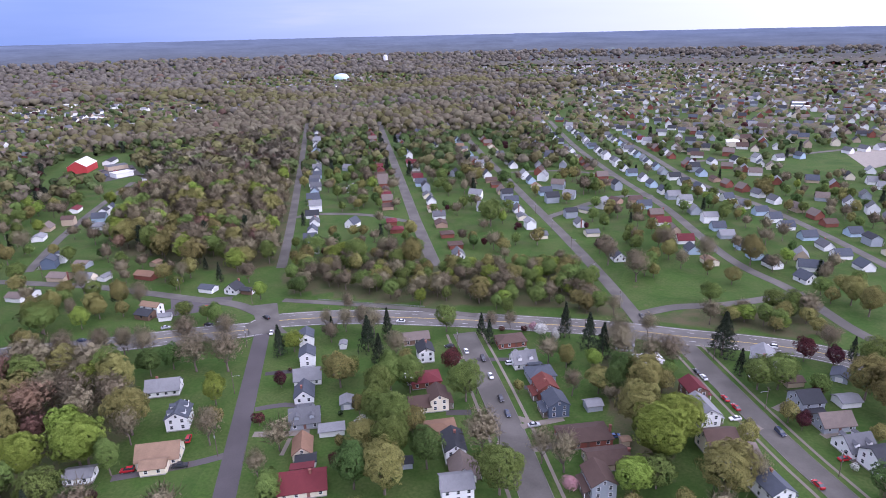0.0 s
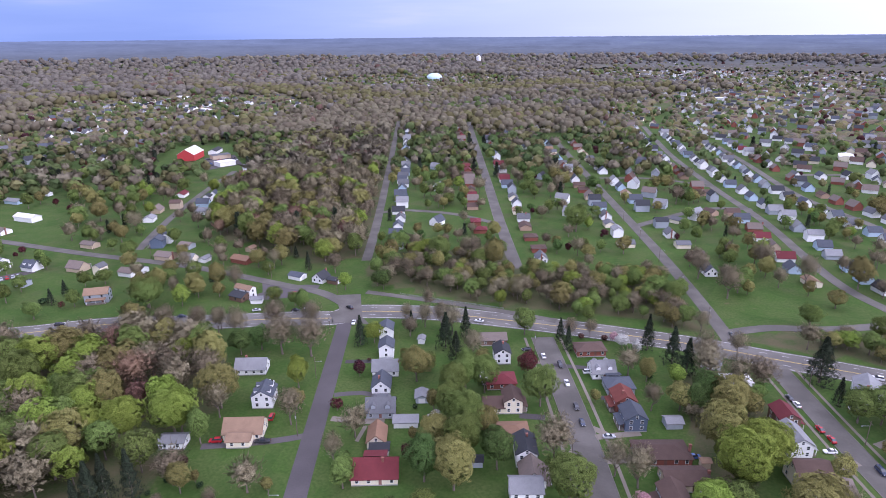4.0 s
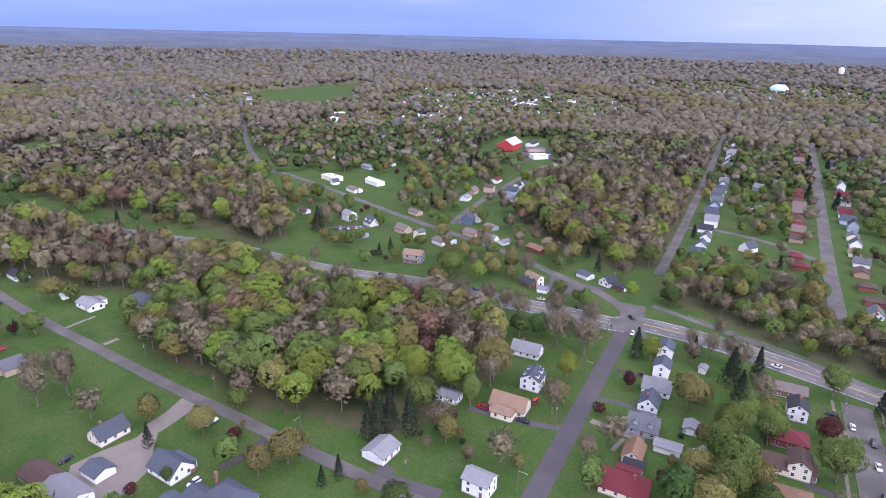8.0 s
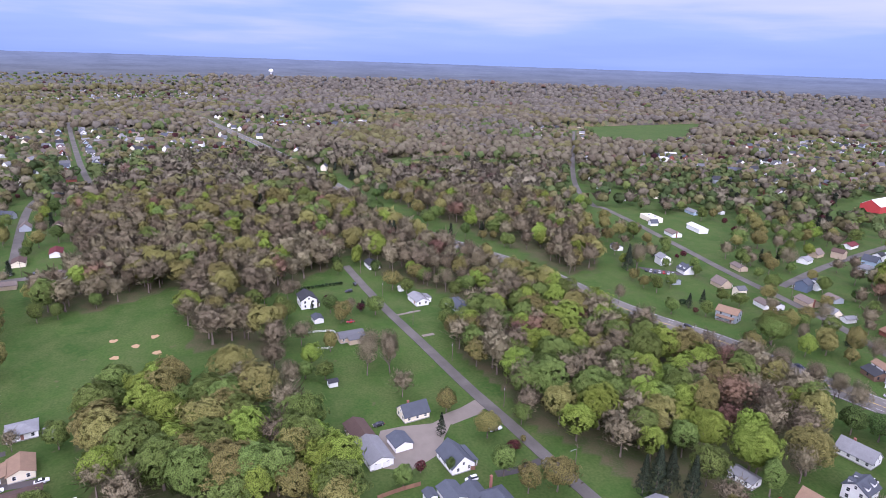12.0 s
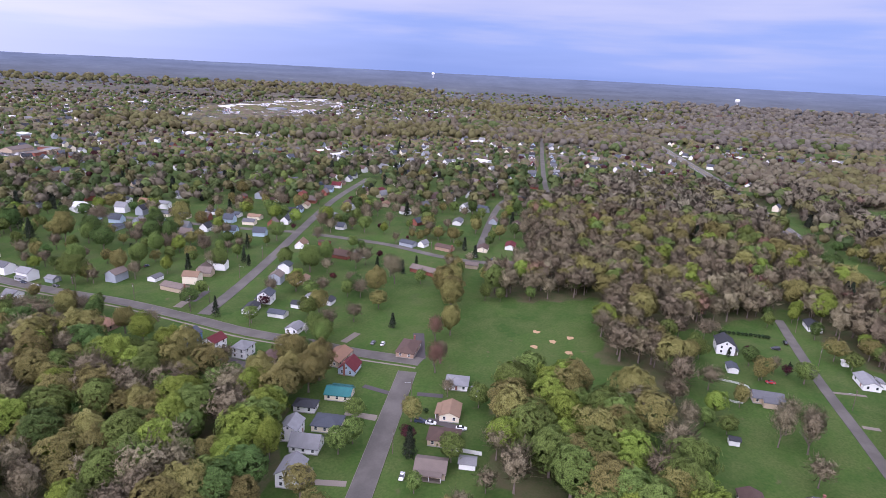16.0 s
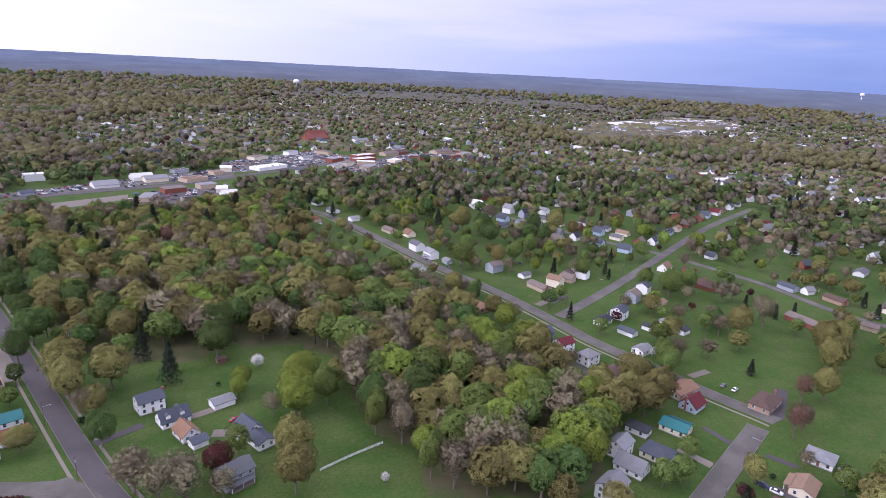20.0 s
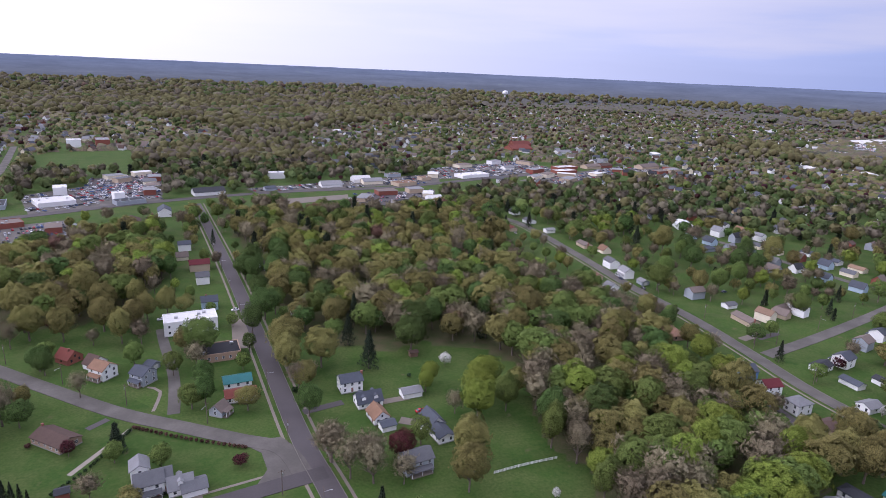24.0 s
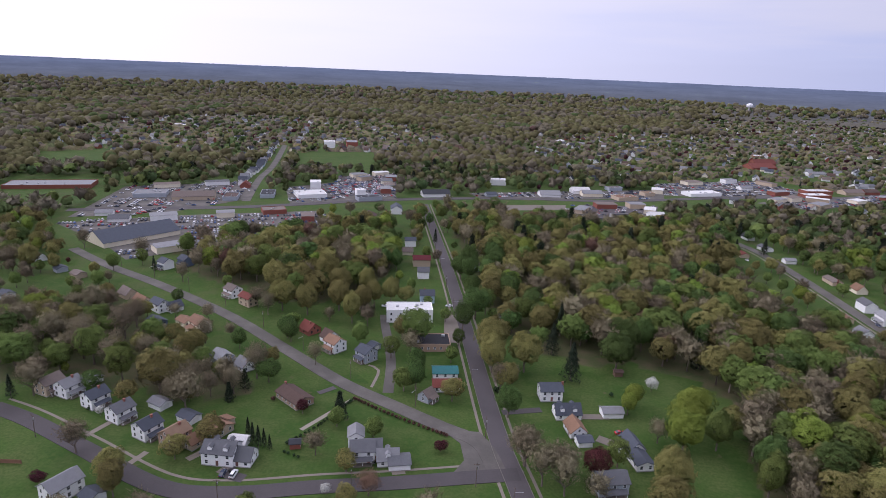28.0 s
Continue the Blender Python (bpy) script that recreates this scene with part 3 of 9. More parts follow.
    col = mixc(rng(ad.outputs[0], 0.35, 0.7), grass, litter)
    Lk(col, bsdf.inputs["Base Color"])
    bp = N("ShaderNodeBump")
    bp.inputs["Strength"].default_value, bp.inputs["Distance"].default_value = 0.5, 0.15
    Lk(nz(1.6, 4), bp.inputs["Height"])
    Lk(bp.outputs[0], bsdf.inputs["Normal"])
    me.materials.append(m)
    return tagged(new("ground", me), "spring lawns and leaf-littered woodland floor reaching the horizon", "ground", kind="structure")


ground()


def mesh_of(name, verts, faces, mats, index=None):
    me = bpy.data.meshes.new(name)
    me.from_pydata(verts, [], faces)
    for m in mats:
        me.materials.append(m)
    if index is not None:
        me.polygons.foreach_set("material_index", index)
    return me


def ribbon_data(line, half, z, drop=0.3, side=0.0):
    """A strip along a line, shifted sideways by side, with a skirt that goes into the land."""
    v, f = [], []
    for i, p in enumerate(line):
        d = (line[min(i + 1, len(line) - 1)] - line[max(i - 1, 0)]).normalized()
        nrm = Vector((-d.y, d.x, 0))
        zz = z + hill(p.x, p.y)
        a, b = p + nrm * (side + half), p + nrm * (side - half)
        v += [(a.x, a.y, zz - drop), (a.x, a.y, zz), (b.x, b.y, zz), (b.x, b.y, zz - drop)]
        if i:
            o = 4 * (i - 1)
            f += [(o + k, o + k + 1, o + k + 5, o + k + 4) for k in range(3)]
    return v, f


def strip(name, line, half, z, mat, parent=None, side=0.0, label="", category="", kind=""):
    v, f = ribbon_data(line, half, z, side=side)
    ob = new(name, mesh_of(name, v, f, [mat]))
    if parent:
        ob.parent = parent
    if label:
        ob["label"] = label
    if category:
        tagged(ob, category=category, kind=kind)
    return ob


def dashes(line, side, every, length, half, z):
    v, f, s = [], [], 0.0
    for i in range(1, len(line)):
        a, b = line[i - 1], line[i]
        d = (b - a)
        l = d.length
        d.normalize()
        nrm = Vector((-d.y, d.x, 0))
        while s < l:
            e = min(s + length, l + length)
            o = len(v)
            for q, w in ((s, half), (s, -half), (e, -half), (e, half)):
                p = a + d * q + nrm * (side + w)
                v.append((p.x, p.y, z))
            f.append((o, o + 1, o + 2, o + 3))
            s += every
        s -= l
    return v, f


ROAD_MAT = {"h": M_HWY, "a": M_ASPH, "d": M_ASPHD}
for n, (w, z, m, pts) in ROADS.items():
    road = strip("road", LINES[n], w / 2, z, ROAD_MAT[m], label={"h": "wide pale concrete highway with painted lane lines", "a": "worn grey asphalt town street", "d": "dark asphalt street with patched surface"}[m], category="road", kind="structure")
    if m == "h":
        for s_, mat in ((-0.2, M_YELLOW), (0.2, M_YELLOW), (-w / 2 + 0.9, M_WPAINT), (w / 2 - 0.9, M_WPAINT)):
            strip("edge_line" if mat is M_WPAINT else "centre_line", LINES[n], 0.09, z + 0.012, mat, road, side=s_)
        for s_ in (-w / 4, w / 4):
            v, f = dashes(LINES[n], s_, 9.0, 3.0, 0.09, z + 0.016)
            ob = new("lane_dashes", mesh_of("lane_dashes", v, f, [M_WPAINT]))
            ob.parent = road
            ob["kind"] = "stuff"
    elif w > 7.9 and math.hypot(*pts[0]) < 530:
        for s_ in (-w / 2 - 0.08, w / 2 + 0.08):
            strip("kerb", LINES[n], 0.1, z + 0.11, M_KERB, road, side=s_)

WALKS = [
    ("c", 3.2, [(-97.6, 184.7), (-86.2, 185.8), (-77.3, 188)]),
    ("d", 3.4, [(-98, 175.5), (-111.9, 167.2), (-135.7, 157.8)]),
    ("d", 3, [(-103.2, 200.1), (-92.7, 204.2), (-81, 203.3)]),
    ("d", 3, [(-109.5, 226.3), (-96.8, 229.7)]),
    ("c", 1.5, [(-82.9, 173.9), (-83.2, 183.4)]),
    ("c", 3, [(-11.1, 201.5), (-0.7, 202.2), (4.4, 199)]),
    ("c", 3, [(-8.6, 186.5), (3.1, 184.2)]),
    ("c", 2.6, [(-30, 244.4), (-22.7, 247.4)]),
    ("d", 3.5, [(-18.7, 204.6), (-28.3, 203.8)]),
    ("c", 3, [(0.3, 197), (16, 203.3)]),
    ("d", 3.2, [(-18.9, 245.2), (-10.3, 245.8), (-4.1, 246.2)]),
    ("d", 3, [(1.7, 223.7), (8.5, 224.2)]),
    ("c", 3, [(4.1, 184.2), (14.9, 188.1), (24.7, 188.8)]),
    ("c", 3, [(86.5, 203.8), (77.7, 198.3)]),
    ("c", 3, [(106, 199.5), (116.5, 205)]),
    ("c", 2.5, [(109.3, 185.4), (118.6, 188.7)]),
    ("c", 3, [(110.6, 225.6), (95.8, 215.1)]),
    ("c", 8, [(-208.6, 65.3), (-214, 80.9)]),
    ("d", 3.5, [(-174.5, 91.4), (-171.6, 80.8), (-171.5, 72.3)]),
    ("d", 6, [(-132.3, 112.7), (-129.4, 107.6), (-110.5, 114.5)]),
    ("c", 2, [(-317.9, 69.6), (-321.8, 84.3)]),
    ("c", 2.5, [(-287.8, 76.4), (-289, 83.3)]),
    ("d", 6, [(-158.8, 303.4), (-175.9, 297.7), (-189.6, 277.4)]),
    ("d", 6, [(-254.4, -119.3), (-282.2, -133.1)]),
    ("d", 3.2, [(-226.3, -94.6), (-222.6, -105.6)]),
    ("d", 3, [(-217.4, -116.8), (-217.7, -130.2)]),
    ("c", 3, [(-196.4, -111.6), (-194.2, -124.8)]),
    ("d", 3.5, [(-205.7, -92.8), (-206.1, -76.2)]),
    ("c", 4, [(-252.7, -162.7), (-266.2, -162.2)]),
    ("c", 3, [(-197.6, -112.2), (-194.6, -125.5)]),
    ("c", 3, [(-155.5, -100.7), (-151, -112.1)]),
    ("d", 4, [(-208.6, -204.7), (-207.6, -188.2), (-187.1, -176.4)]),
    ("c", 5, [(-246.2, -270.8), (-263.1, -276)]),
    ("d", 4, [(-275.2, -275.3), (-257.4, -270.1)]),
    ("a", 5, [(54.4, -241.3), (59.7, -274.8), (71.1, -315.8), (75.2, -332)]),
    ("c", 1.4, [(63, -244.9), (63.2, -261.8), (69.4, -266.6)]),
    ("c", 9, [(35, -340.7), (31, -301.1)]),
    ("c", 5, [(38.6, -184), (41.2, -192.2)]),
    ("d", 4.5, [(92.6, -172.3), (100.9, -174), (97.6, -176.3)]),
    ("c", 3, [(117.8, -179.3), (114.2, -185.5)]),
    ("c", 3, [(102.8, -173.6), (97.5, -188.9)]),
    ("c", 2.5, [(137.1, -173.5), (134.9, -181.2)]),
    ("c", 2.5, [(163.7, -186.8), (160.1, -198.2)]),
    ("d", 3, [(79.4, -241.7), (85.3, -235.2)]),
    ("c", 4, [(-24.7, -235.4), (-44.4, -238.7)]),
    ("c", 5, [(-37.5, -221), (-43.9, -217.9)]),
    ("d", 4, [(2, -233.9), (-15.2, -239.3)]),
    ("g", 2, [(83.1, -205.6), (69, -232.4)]),
    ("d", 8, [(-2, -348.7), (-7.2, -363.9)]),
]
for i_, (mat_key, w, pts) in enumerate(WALKS):
    mat = {"c": M_CONC, "d": M_ASPHD, "g": M_GRAVEL, "a": M_ASPH}[mat_key]
    what = {"c": ("driveway", "pale concrete driveway or walk beside the lawn"), "d": ("driveway", "dark asphalt driveway from the street to a garage"), "g": ("driveway", "pale gravel drive"), "a": ("parking_lane", "grey worn asphalt lane")}[mat_key]
    strip(what[0], spline(pts), w / 2, 0.035 + 0.0015 * i_, mat, label=what[1], category="pavement", kind="structure")
SIDEWALKS = [("B", 8.4), ("B", -8.4), ("C", 7.4), ("C", -7.4), ("Kst", -6.6), ("Kst", 6.6), ("M", -7.0), ("F", 6.8)]
for n, s_ in SIDEWALKS:
    strip("sidewalk", LINES[n], 0.6, 0.07, M_CONC, side=s_, label="narrow pale concrete sidewalk along the street", category="sidewalk", kind="structure")
LOTS = [
    ("c", [(-220.8, 82.3), (-213.6, 85.4), (-205.5, 66.3), (-197.5, 61.2), (-187.6, 56.3), (-180.6, 43.6), (-186.5, 29.3), (-207.6, 38), (-208.5, 47), (-207.6, 59), (-211, 65.3)]),
    ("d", [(-194.1, 301), (-174.3, 302.3), (-161.9, 288.7), (-181.1, 278.8)]),
    ("a", [(400.8, -477.2), (308.5, -536.6), (197.3, -588.9), (177.9, -527.6), (202.4, -481), (244.7, -435.2), (281.7, -395.3), (324.5, -431)]),
    ("a", [(443, -644.5), (325.2, -719.9), (284.7, -625.8), (329.5, -543), (405.2, -498.1)]),
    ("a", [(273.4, -697.6), (167.9, -817.8), (132.6, -673), (232.9, -605.7)]),
    ("d", [(235.4, -793.8), (165, -843.1), (137.4, -698.3), (196.5, -669.2)]),
    ("a", [(54.6, -732.6), (-201.7, -840.7), (-186.1, -770.5), (39.3, -702.9)]),
    ("c", [(12.7, -673.2), (-60, -696.2), (-58.1, -671.6), (12, -644.4)]),
    ("a", [(-195.3, -881.6), (-357, -967.3), (-393.1, -910.6), (-400.1, -871.1), (-278.1, -801.7), (-192.2, -798)]),
    ("d", [(-53, -642.2), (-76.2, -701.4), (-168.8, -721.6), (-141.1, -617.9), (-80.3, -578)]),
    ("a", [(-355.2, -817.1), (-532.5, -918.9), (-492.6, -846.1), (-343.7, -755.9)]),
    ("d", [(-468.4, 640.4), (-445.3, 669.3), (-402.4, 617.5), (-422, 583.1)]),
    ("d", [(-367.5, 260.7), (-351.4, 282.3), (-341.4, 284.8), (-351.7, 261.5)]),
    ("a", [(-1080.3, -1121.7), (-1452.9, -1389.2), (-2195, -1556.5), (-2019, -1227), (-1468.1, -1033.5), (-1058.5, -1024.8)]),
    ("a", [(-300.7, -782.6), (-364.6, -835.5), (-424.3, -809), (-362.2, -755.5)]),
    ("a", [(-525.1, -900.2), (-600.5, -912.5), (-622.8, -859.2), (-534.5, -827.7)]),
    ("a", [(-144.1, 294.5), (-131.2, 299), (-119.2, 271.4), (-112.9, 264.5), (-130.6, 262), (-138.3, 271.8), (-134.3, 276.6)]),
    ("a", [(27, -216.2), (10.8, -216.9), (3.5, -206.2), (-7.4, -193.5), (-6.3, -190), (11, -185.5), (19.4, -187.4), (15.6, -196.7), (18.1, -207.6)]),
    ("g", [(367.6, 736.7), (438.6, 776.4), (384.7, 676.4), (347.4, 646.9)]),
]
for i_, (mat_key, pts) in enumerate(LOTS):
    bm = bmesh.new()
    top = [bm.verts.new((x, y, 0.012 + 0.005 * i_)) for x, y in pts]
    bm.faces.new(top)
    r = bmesh.ops.extrude_face_region(bm, geom=bm.faces[:])
    for v in [g for g in r["geom"] if isinstance(g, bmesh.types.BMVert)]:
        v.co.z = -0.3
    bmesh.ops.recalc_face_normals(bm, faces=bm.faces)
    me = bpy.data.meshes.new("parking_lot")
    bm.to_mesh(me)
    bm.free()
    me.materials.append({"c": M_CONC, "d": M_ASPHD, "g": M_GRAVEL, "a": M_ASPH}[mat_key])
    tagged(new("parking_lot", me), {"c": "pale concrete apron", "d": "dark asphalt parking lot", "g": "bare gravel yard", "a": "worn grey asphalt parking lot"}[mat_key] + " beside the buildings", "pavement", kind="structure")

# ---------------------------------------------------------------- houses


def part(name, bm, mat, parent, label=""):
    me = bpy.data.meshes.new(name)
    bm.normal_update()
    bm.to_mesh(me)
    bm.free()
    for m in (mat if isinstance(mat, (list, tuple)) else [mat]):
        me.materials.append(m)
    ob = new(name, me)
    ob.parent = parent
    if label:
        ob["label"] = label
    return ob


def box(bm, x0, x1, y0, y1, z0, z1, mat=0):
    v = [bm.verts.new((x, y, z)) for z in (z0, z1) for x, y in ((x0, y0), (x1, y0), (x1, y1), (x0, y1))]
    for f in ((3, 2, 1, 0), (4, 5, 6, 7), (0, 1, 5, 4), (1, 2, 6, 5), (2, 3, 7, 6), (3, 0, 4, 7)):
        bm.faces.new([v[i] for i in f]).material_index = mat
    return v


def gable_body(bm, L, W, h, rise, x0=0.0, y0=0.0):
    """Walls with gable ends, ridge along x."""
    a, b = L / 2, W / 2
    v = [bm.verts.new((x0 + x, y0 + y, z)) for x, y, z in ((-a, -b, 0), (a, -b, 0), (a, b, 0), (-a, b, 0), (-a, -b, h), (a, -b, h), (a, b, h), (-a, b, h), (-a, 0, h + rise), (a, 0, h + rise))]
    for f in ((0, 1, 5, 4), (2, 3, 7, 6), (1, 2, 6, 9, 5), (3, 0, 4, 8, 7), (4, 5, 9, 8), (6, 7, 8, 9), (3, 2, 1, 0)):
        bm.faces.new([v[i] for i in f])


def gable_roof(bm, L, W, h, rise, over=0.45, th=0.16, x0=0.0, y0=0.0):
    a, b = L / 2 + over, W / 2
    sl = rise / b
    e = b + over
    zl, zt = h - over * sl, h + rise
    prof = [(-e, zl), (0, zt), (e, zl), (e, zl + th * 1.3), (0, zt + th * 1.5), (-e, zl + th * 1.3)]
    p = [[bm.verts.new((x0 + s, y0 + y, z)) for y, z in prof] for s in (-a, a)]
    n = 6
    for k in range(n):
        bm.faces.new((p[0][k], p[0][(k + 1) % n], p[1][(k + 1) % n], p[1][k]))
    for q in (p[0], p[1][::-1]):
        bm.faces.new((q[0], q[5], q[4], q[1]))
        bm.faces.new((q[1], q[4], q[3], q[2]))
    bmesh.ops.recalc_face_normals(bm, faces=bm.faces)


def hip_roof(bm, L, W, h, rise, over=0.5, th=0.16):
    a, b = L / 2 + over, W / 2 + over
    k = max(0.4, a - b)
    lo = [bm.verts.new((x, y, h - 0.08)) for x, y in ((-a, -b), (a, -b), (a, b), (-a, b))]
    up = [bm.verts.new((x, y, h + th)) for x, y in ((-a, -b), (a, -b), (a, b), (-a, b))]
    r = [bm.verts.new((-k, 0, h + rise + th)), bm.verts.new((k, 0, h + rise + th))]
    for i in range(4):
        bm.faces.new((lo[i], lo[(i + 1) % 4], up[(i + 1) % 4], up[i]))
    bm.faces.new((up[0], up[1], r[1], r[0]))
    bm.faces.new((up[2], up[3], r[0], r[1]))
    bm.faces.new((up[1], up[2], r[1]))
    bm.faces.new((up[3], up[0], r[0]))
    bm.faces.new(lo[::-1])
    bmesh.ops.recalc_face_normals(bm, faces=bm.faces)


WIN = {}


def window_mesh(w, h):
    """Frame and pane meshes of a window that faces -y, its sill at z = 0."""
    key = (w, h)
    if key not in WIN:
        bm = bmesh.new()
        t = 0.11
        for x0, x1, z0, z1 in ((-w / 2 - t, w / 2 + t, -t, 0), (-w / 2 - t, w / 2 + t, h, h + t), (-w / 2 - t, -w / 2, 0, h), (w / 2, w / 2 + t, 0, h), (-w / 2, w / 2, h / 2 - 0.03, h / 2 + 0.03)):
            box(bm, x0, x1, -0.06, 0.02, z0, z1)
        fr = bpy.data.meshes.new("window_frame")
        bm.to_mesh(fr)
        bm.free()
        fr.materials.append(M_TRIM)
        bm = bmesh.new()
        box(bm, -w / 2, w / 2, -0.025, 0.015, 0, h)
        pn = bpy.data.meshes.new("pane")
        bm.to_mesh(pn)
        bm.free()
        pn.materials.append(M_GLASS)
        WIN[key] = (fr, pn)
    return WIN[key]


def put_window(root, x, y, z, turn, w=1.0, h=1.35, near=True):
    fr, pn = window_mesh(w, h)
    win = new("window", fr)
    win.parent = root
    win.matrix_basis = pose(x, y, z, 0, 0, turn)
    if near:
        p = new("pane", pn)
        p.parent = win
    return win


def put_pane(root, x, y, z, turn, w=1.0, h=1.35):
    p = new("window", window_mesh(w, h)[1])
    p.parent = root
    p.matrix_basis = pose(x, y, z, 0, 0, turn)


WALL_WORDS = {"white": "white", "cream": "cream", "tan": "tan", "grey": "grey", "blue": "bright blue", "navy": "slate-blue", "paleblue": "pale blue", "brown": "brown", "brick": "red-brick", "tanbrick": "tan-brick", "red": "red", "yellow": "yellow", "block": "grey block", "green": "sage-green"}
ROOF_WORDS = {"grey": "grey shingle", "lgrey": "light grey", "slate": "slate-blue shingle", "char": "charcoal shingle", "brown": "brown shingle", "tan": "tan shingle", "orange": "orange-brown", "maroon": "maroon", "red": "red-brown", "teal": "teal metal", "white": "white flat", "steel": "pale steel", "taupe": "taupe shingle", "black": "black flat"}
FOOT = []


def house(x, y, yaw, L, W, st, wall, roof, opt=""):
    """A building with its ridge along its own x. st: storeys (1.5: an attic under a steep roof). opt: h hip, f flat, c chimney,
    p porch, d dormers, g garage doors, s shed, w side wing, b shop front."""
    dist = math.hypot(x, y)
    near, mid = dist < 305, dist < 390
    FOOT.append((x, y, max(L, W) * 0.6 + 0.5))
    name = "shed" if "s" in opt else "garage" if "g" in opt and L * W < 80 else "shop_building" if "b" in opt or "f" in opt else "house"
    lv = 2 if st >= 2 else 1
    if st >= 3:
        lv = 3
    root = new(name)
    root.matrix_basis = pose(x, y, hill(x, y), 0, 0, yaw)
    words = {1: "single-storey", 1.5: "one-and-a-half-storey", 2: "two-storey", 3: "three-storey"}.get(st, "small")
    if name == "shed":
        lab = f"small {WALL_WORDS[wall]} garden shed with {ROOF_WORDS[roof]} roof"
    elif name == "garage":
        lab = f"{WALL_WORDS[wall]} garage with {ROOF_WORDS[roof]} roof and closed door"
    elif name == "shop_building":
        lab = f"{words} {WALL_WORDS[wall]} commercial building with {ROOF_WORDS[roof]} roof"
    else:
        lab = f"{words} {WALL_WORDS[wall]} house with {ROOF_WORDS[roof]} roof"
    tagged(root, lab, "shed" if name == "shed" else "building" if name == "shop_building" else name)
    h = 0.35 + 2.5 * lv if name not in ("shed", "garage") else 2.5
    if name == "shop_building":
        h = 0.3 + 3.6 * lv
    slope = {1: 0.42, 1.5: 0.85, 2: 0.6}.get(st, 0.55)
    rise = slope * W / 2
    bm = bmesh.new()
    if "f" in opt:
        box(bm, -L / 2, L / 2, -W / 2, W / 2, -0.4, h)
        part("wall", bm, WALLS[wall], root)
        bm = bmesh.new()
        box(bm, -L / 2 + 0.3, L / 2 - 0.3, -W / 2 + 0.3, W / 2 - 0.3, h - 0.2, h + 0.06)
        part("roof", bm, ROOFS[roof], root)
        bm = bmesh.new()
        for q in ((-L / 2 - 0.05, L / 2 + 0.05, -W / 2 - 0.05, -W / 2 + 0.3), (-L / 2 - 0.05, L / 2 + 0.05, W / 2 - 0.3, W / 2 + 0.05), (-L / 2 - 0.05, -L / 2 + 0.3, -W / 2 + 0.3, W / 2 - 0.3), (L / 2 - 0.3, L / 2 + 0.05, -W / 2 + 0.3, W / 2 - 0.3)):
            box(bm, *q, h - 0.05, h + 0.5)
        part("parapet", bm, WALLS[wall], root)
        rnd = random.Random(int(x * 7 + y))
        for k in range(min(5, max(1, int(L / 9)))):
            bm = bmesh.new()
            cx, cy = rnd.uniform(-L / 2.6, L / 2.6), rnd.uniform(-W / 3, W / 3)
            box(bm, cx - 0.9, cx + 0.9, cy - 0.7, cy + 0.7, h + 0.06, h + 1.1)
            bmesh.ops.bevel(bm, geom=bm.edges[:], offset=0.08, segments=1, affect="EDGES")
            part("roof_unit", bm, M_METAL, root)
    else:
        if "h" in opt:
            box(bm, -L / 2, L / 2, -W / 2, W / 2, -0.3, h)
            part("wall", bm, WALLS[wall], root)
            bm = bmesh.new()
            hip_roof(bm, L, W, h, rise * 0.95)
        else:
            gable_body(bm, L, W, h, rise)
            part("wall", bm, WALLS[wall], root)
            bm = bmesh.new()
            gable_roof(bm, L, W, h, rise)
        part("roof", bm, ROOFS[roof], root)
        if near and name == "house":
            bm = bmesh.new()
            box(bm, -L / 2 - 0.04, L / 2 + 0.04, -W / 2 - 0.04, W / 2 + 0.04, -0.3, 0.4)
            part("foundation", bm, WALLS["block"], root)
    if "w" in opt:
        bm = bmesh.new()
        wl, ww = W * 0.42, L * 0.5
        box(bm, -L * 0.28, L * 0.22, W / 2 - 0.1, W / 2 + wl, 0, min(h, 2.9))
        part("wing", bm, WALLS[wall], root)
        bm = bmesh.new()
        hh = min(h, 2.9)
        v = [bm.verts.new(c) for c in ((-L * 0.28 - 0.3, W / 2 - 0.2, hh + 1.1), (L * 0.22 + 0.3, W / 2 - 0.2, hh + 1.1), (L * 0.22 + 0.3, W / 2 + wl + 0.4, hh), (-L * 0.28 - 0.3, W / 2 + wl + 0.4, hh))]
        lo = [bm.verts.new(u.co - Vector((0, 0, 0.18))) for u in v]
        bm.faces.new(v)
        bm.faces.new(lo[::-1])
        for i in range(4):
            bm.faces.new((v[i], lo[i], lo[(i + 1) % 4], v[(i + 1) % 4]))
        bmesh.ops.recalc_face_normals(bm, faces=bm.faces)
        part("wing_roof", bm, ROOFS[roof], root)
    if "d" in opt and not "f" in opt:
        for sx in ((-L * 0.25, L * 0.25) if L > 8 else (0.0,)):
            for sy in (-1, 1):
                bm = bmesh.new()
                gable_body(bm, W * 0.26, 1.7, 1.25, 0.55)
                gable_roof(bm, W * 0.26, 1.7, 1.25, 0.55, 0.2, 0.1)
                ob = part("dormer", bm, [WALLS[wall], ROOFS[roof]], root)
                for f in ob.data.polygons[7:]:
                    f.material_index = 1
                ob.matrix_basis = pose(sx, sy * W * 0.27, h + rise * 0.28, 0, 0, 90)
    if "c" in opt:
        bm = bmesh.new()
        cx = L * 0.5 + 0.3 if L * 7 % 2 < 1 else L * 0.18
        box(bm, cx - 0.4, cx + 0.4, -0.35 - W * 0.1, 0.35 - W * 0.1, 0 if cx > L / 2 else h, h + rise + 0.7)
        box(bm, cx - 0.48, cx + 0.48, -0.43 - W * 0.1, 0.43 - W * 0.1, h + rise + 0.7, h + rise + 0.85)
        part("chimney", bm, M_CHIM, root)
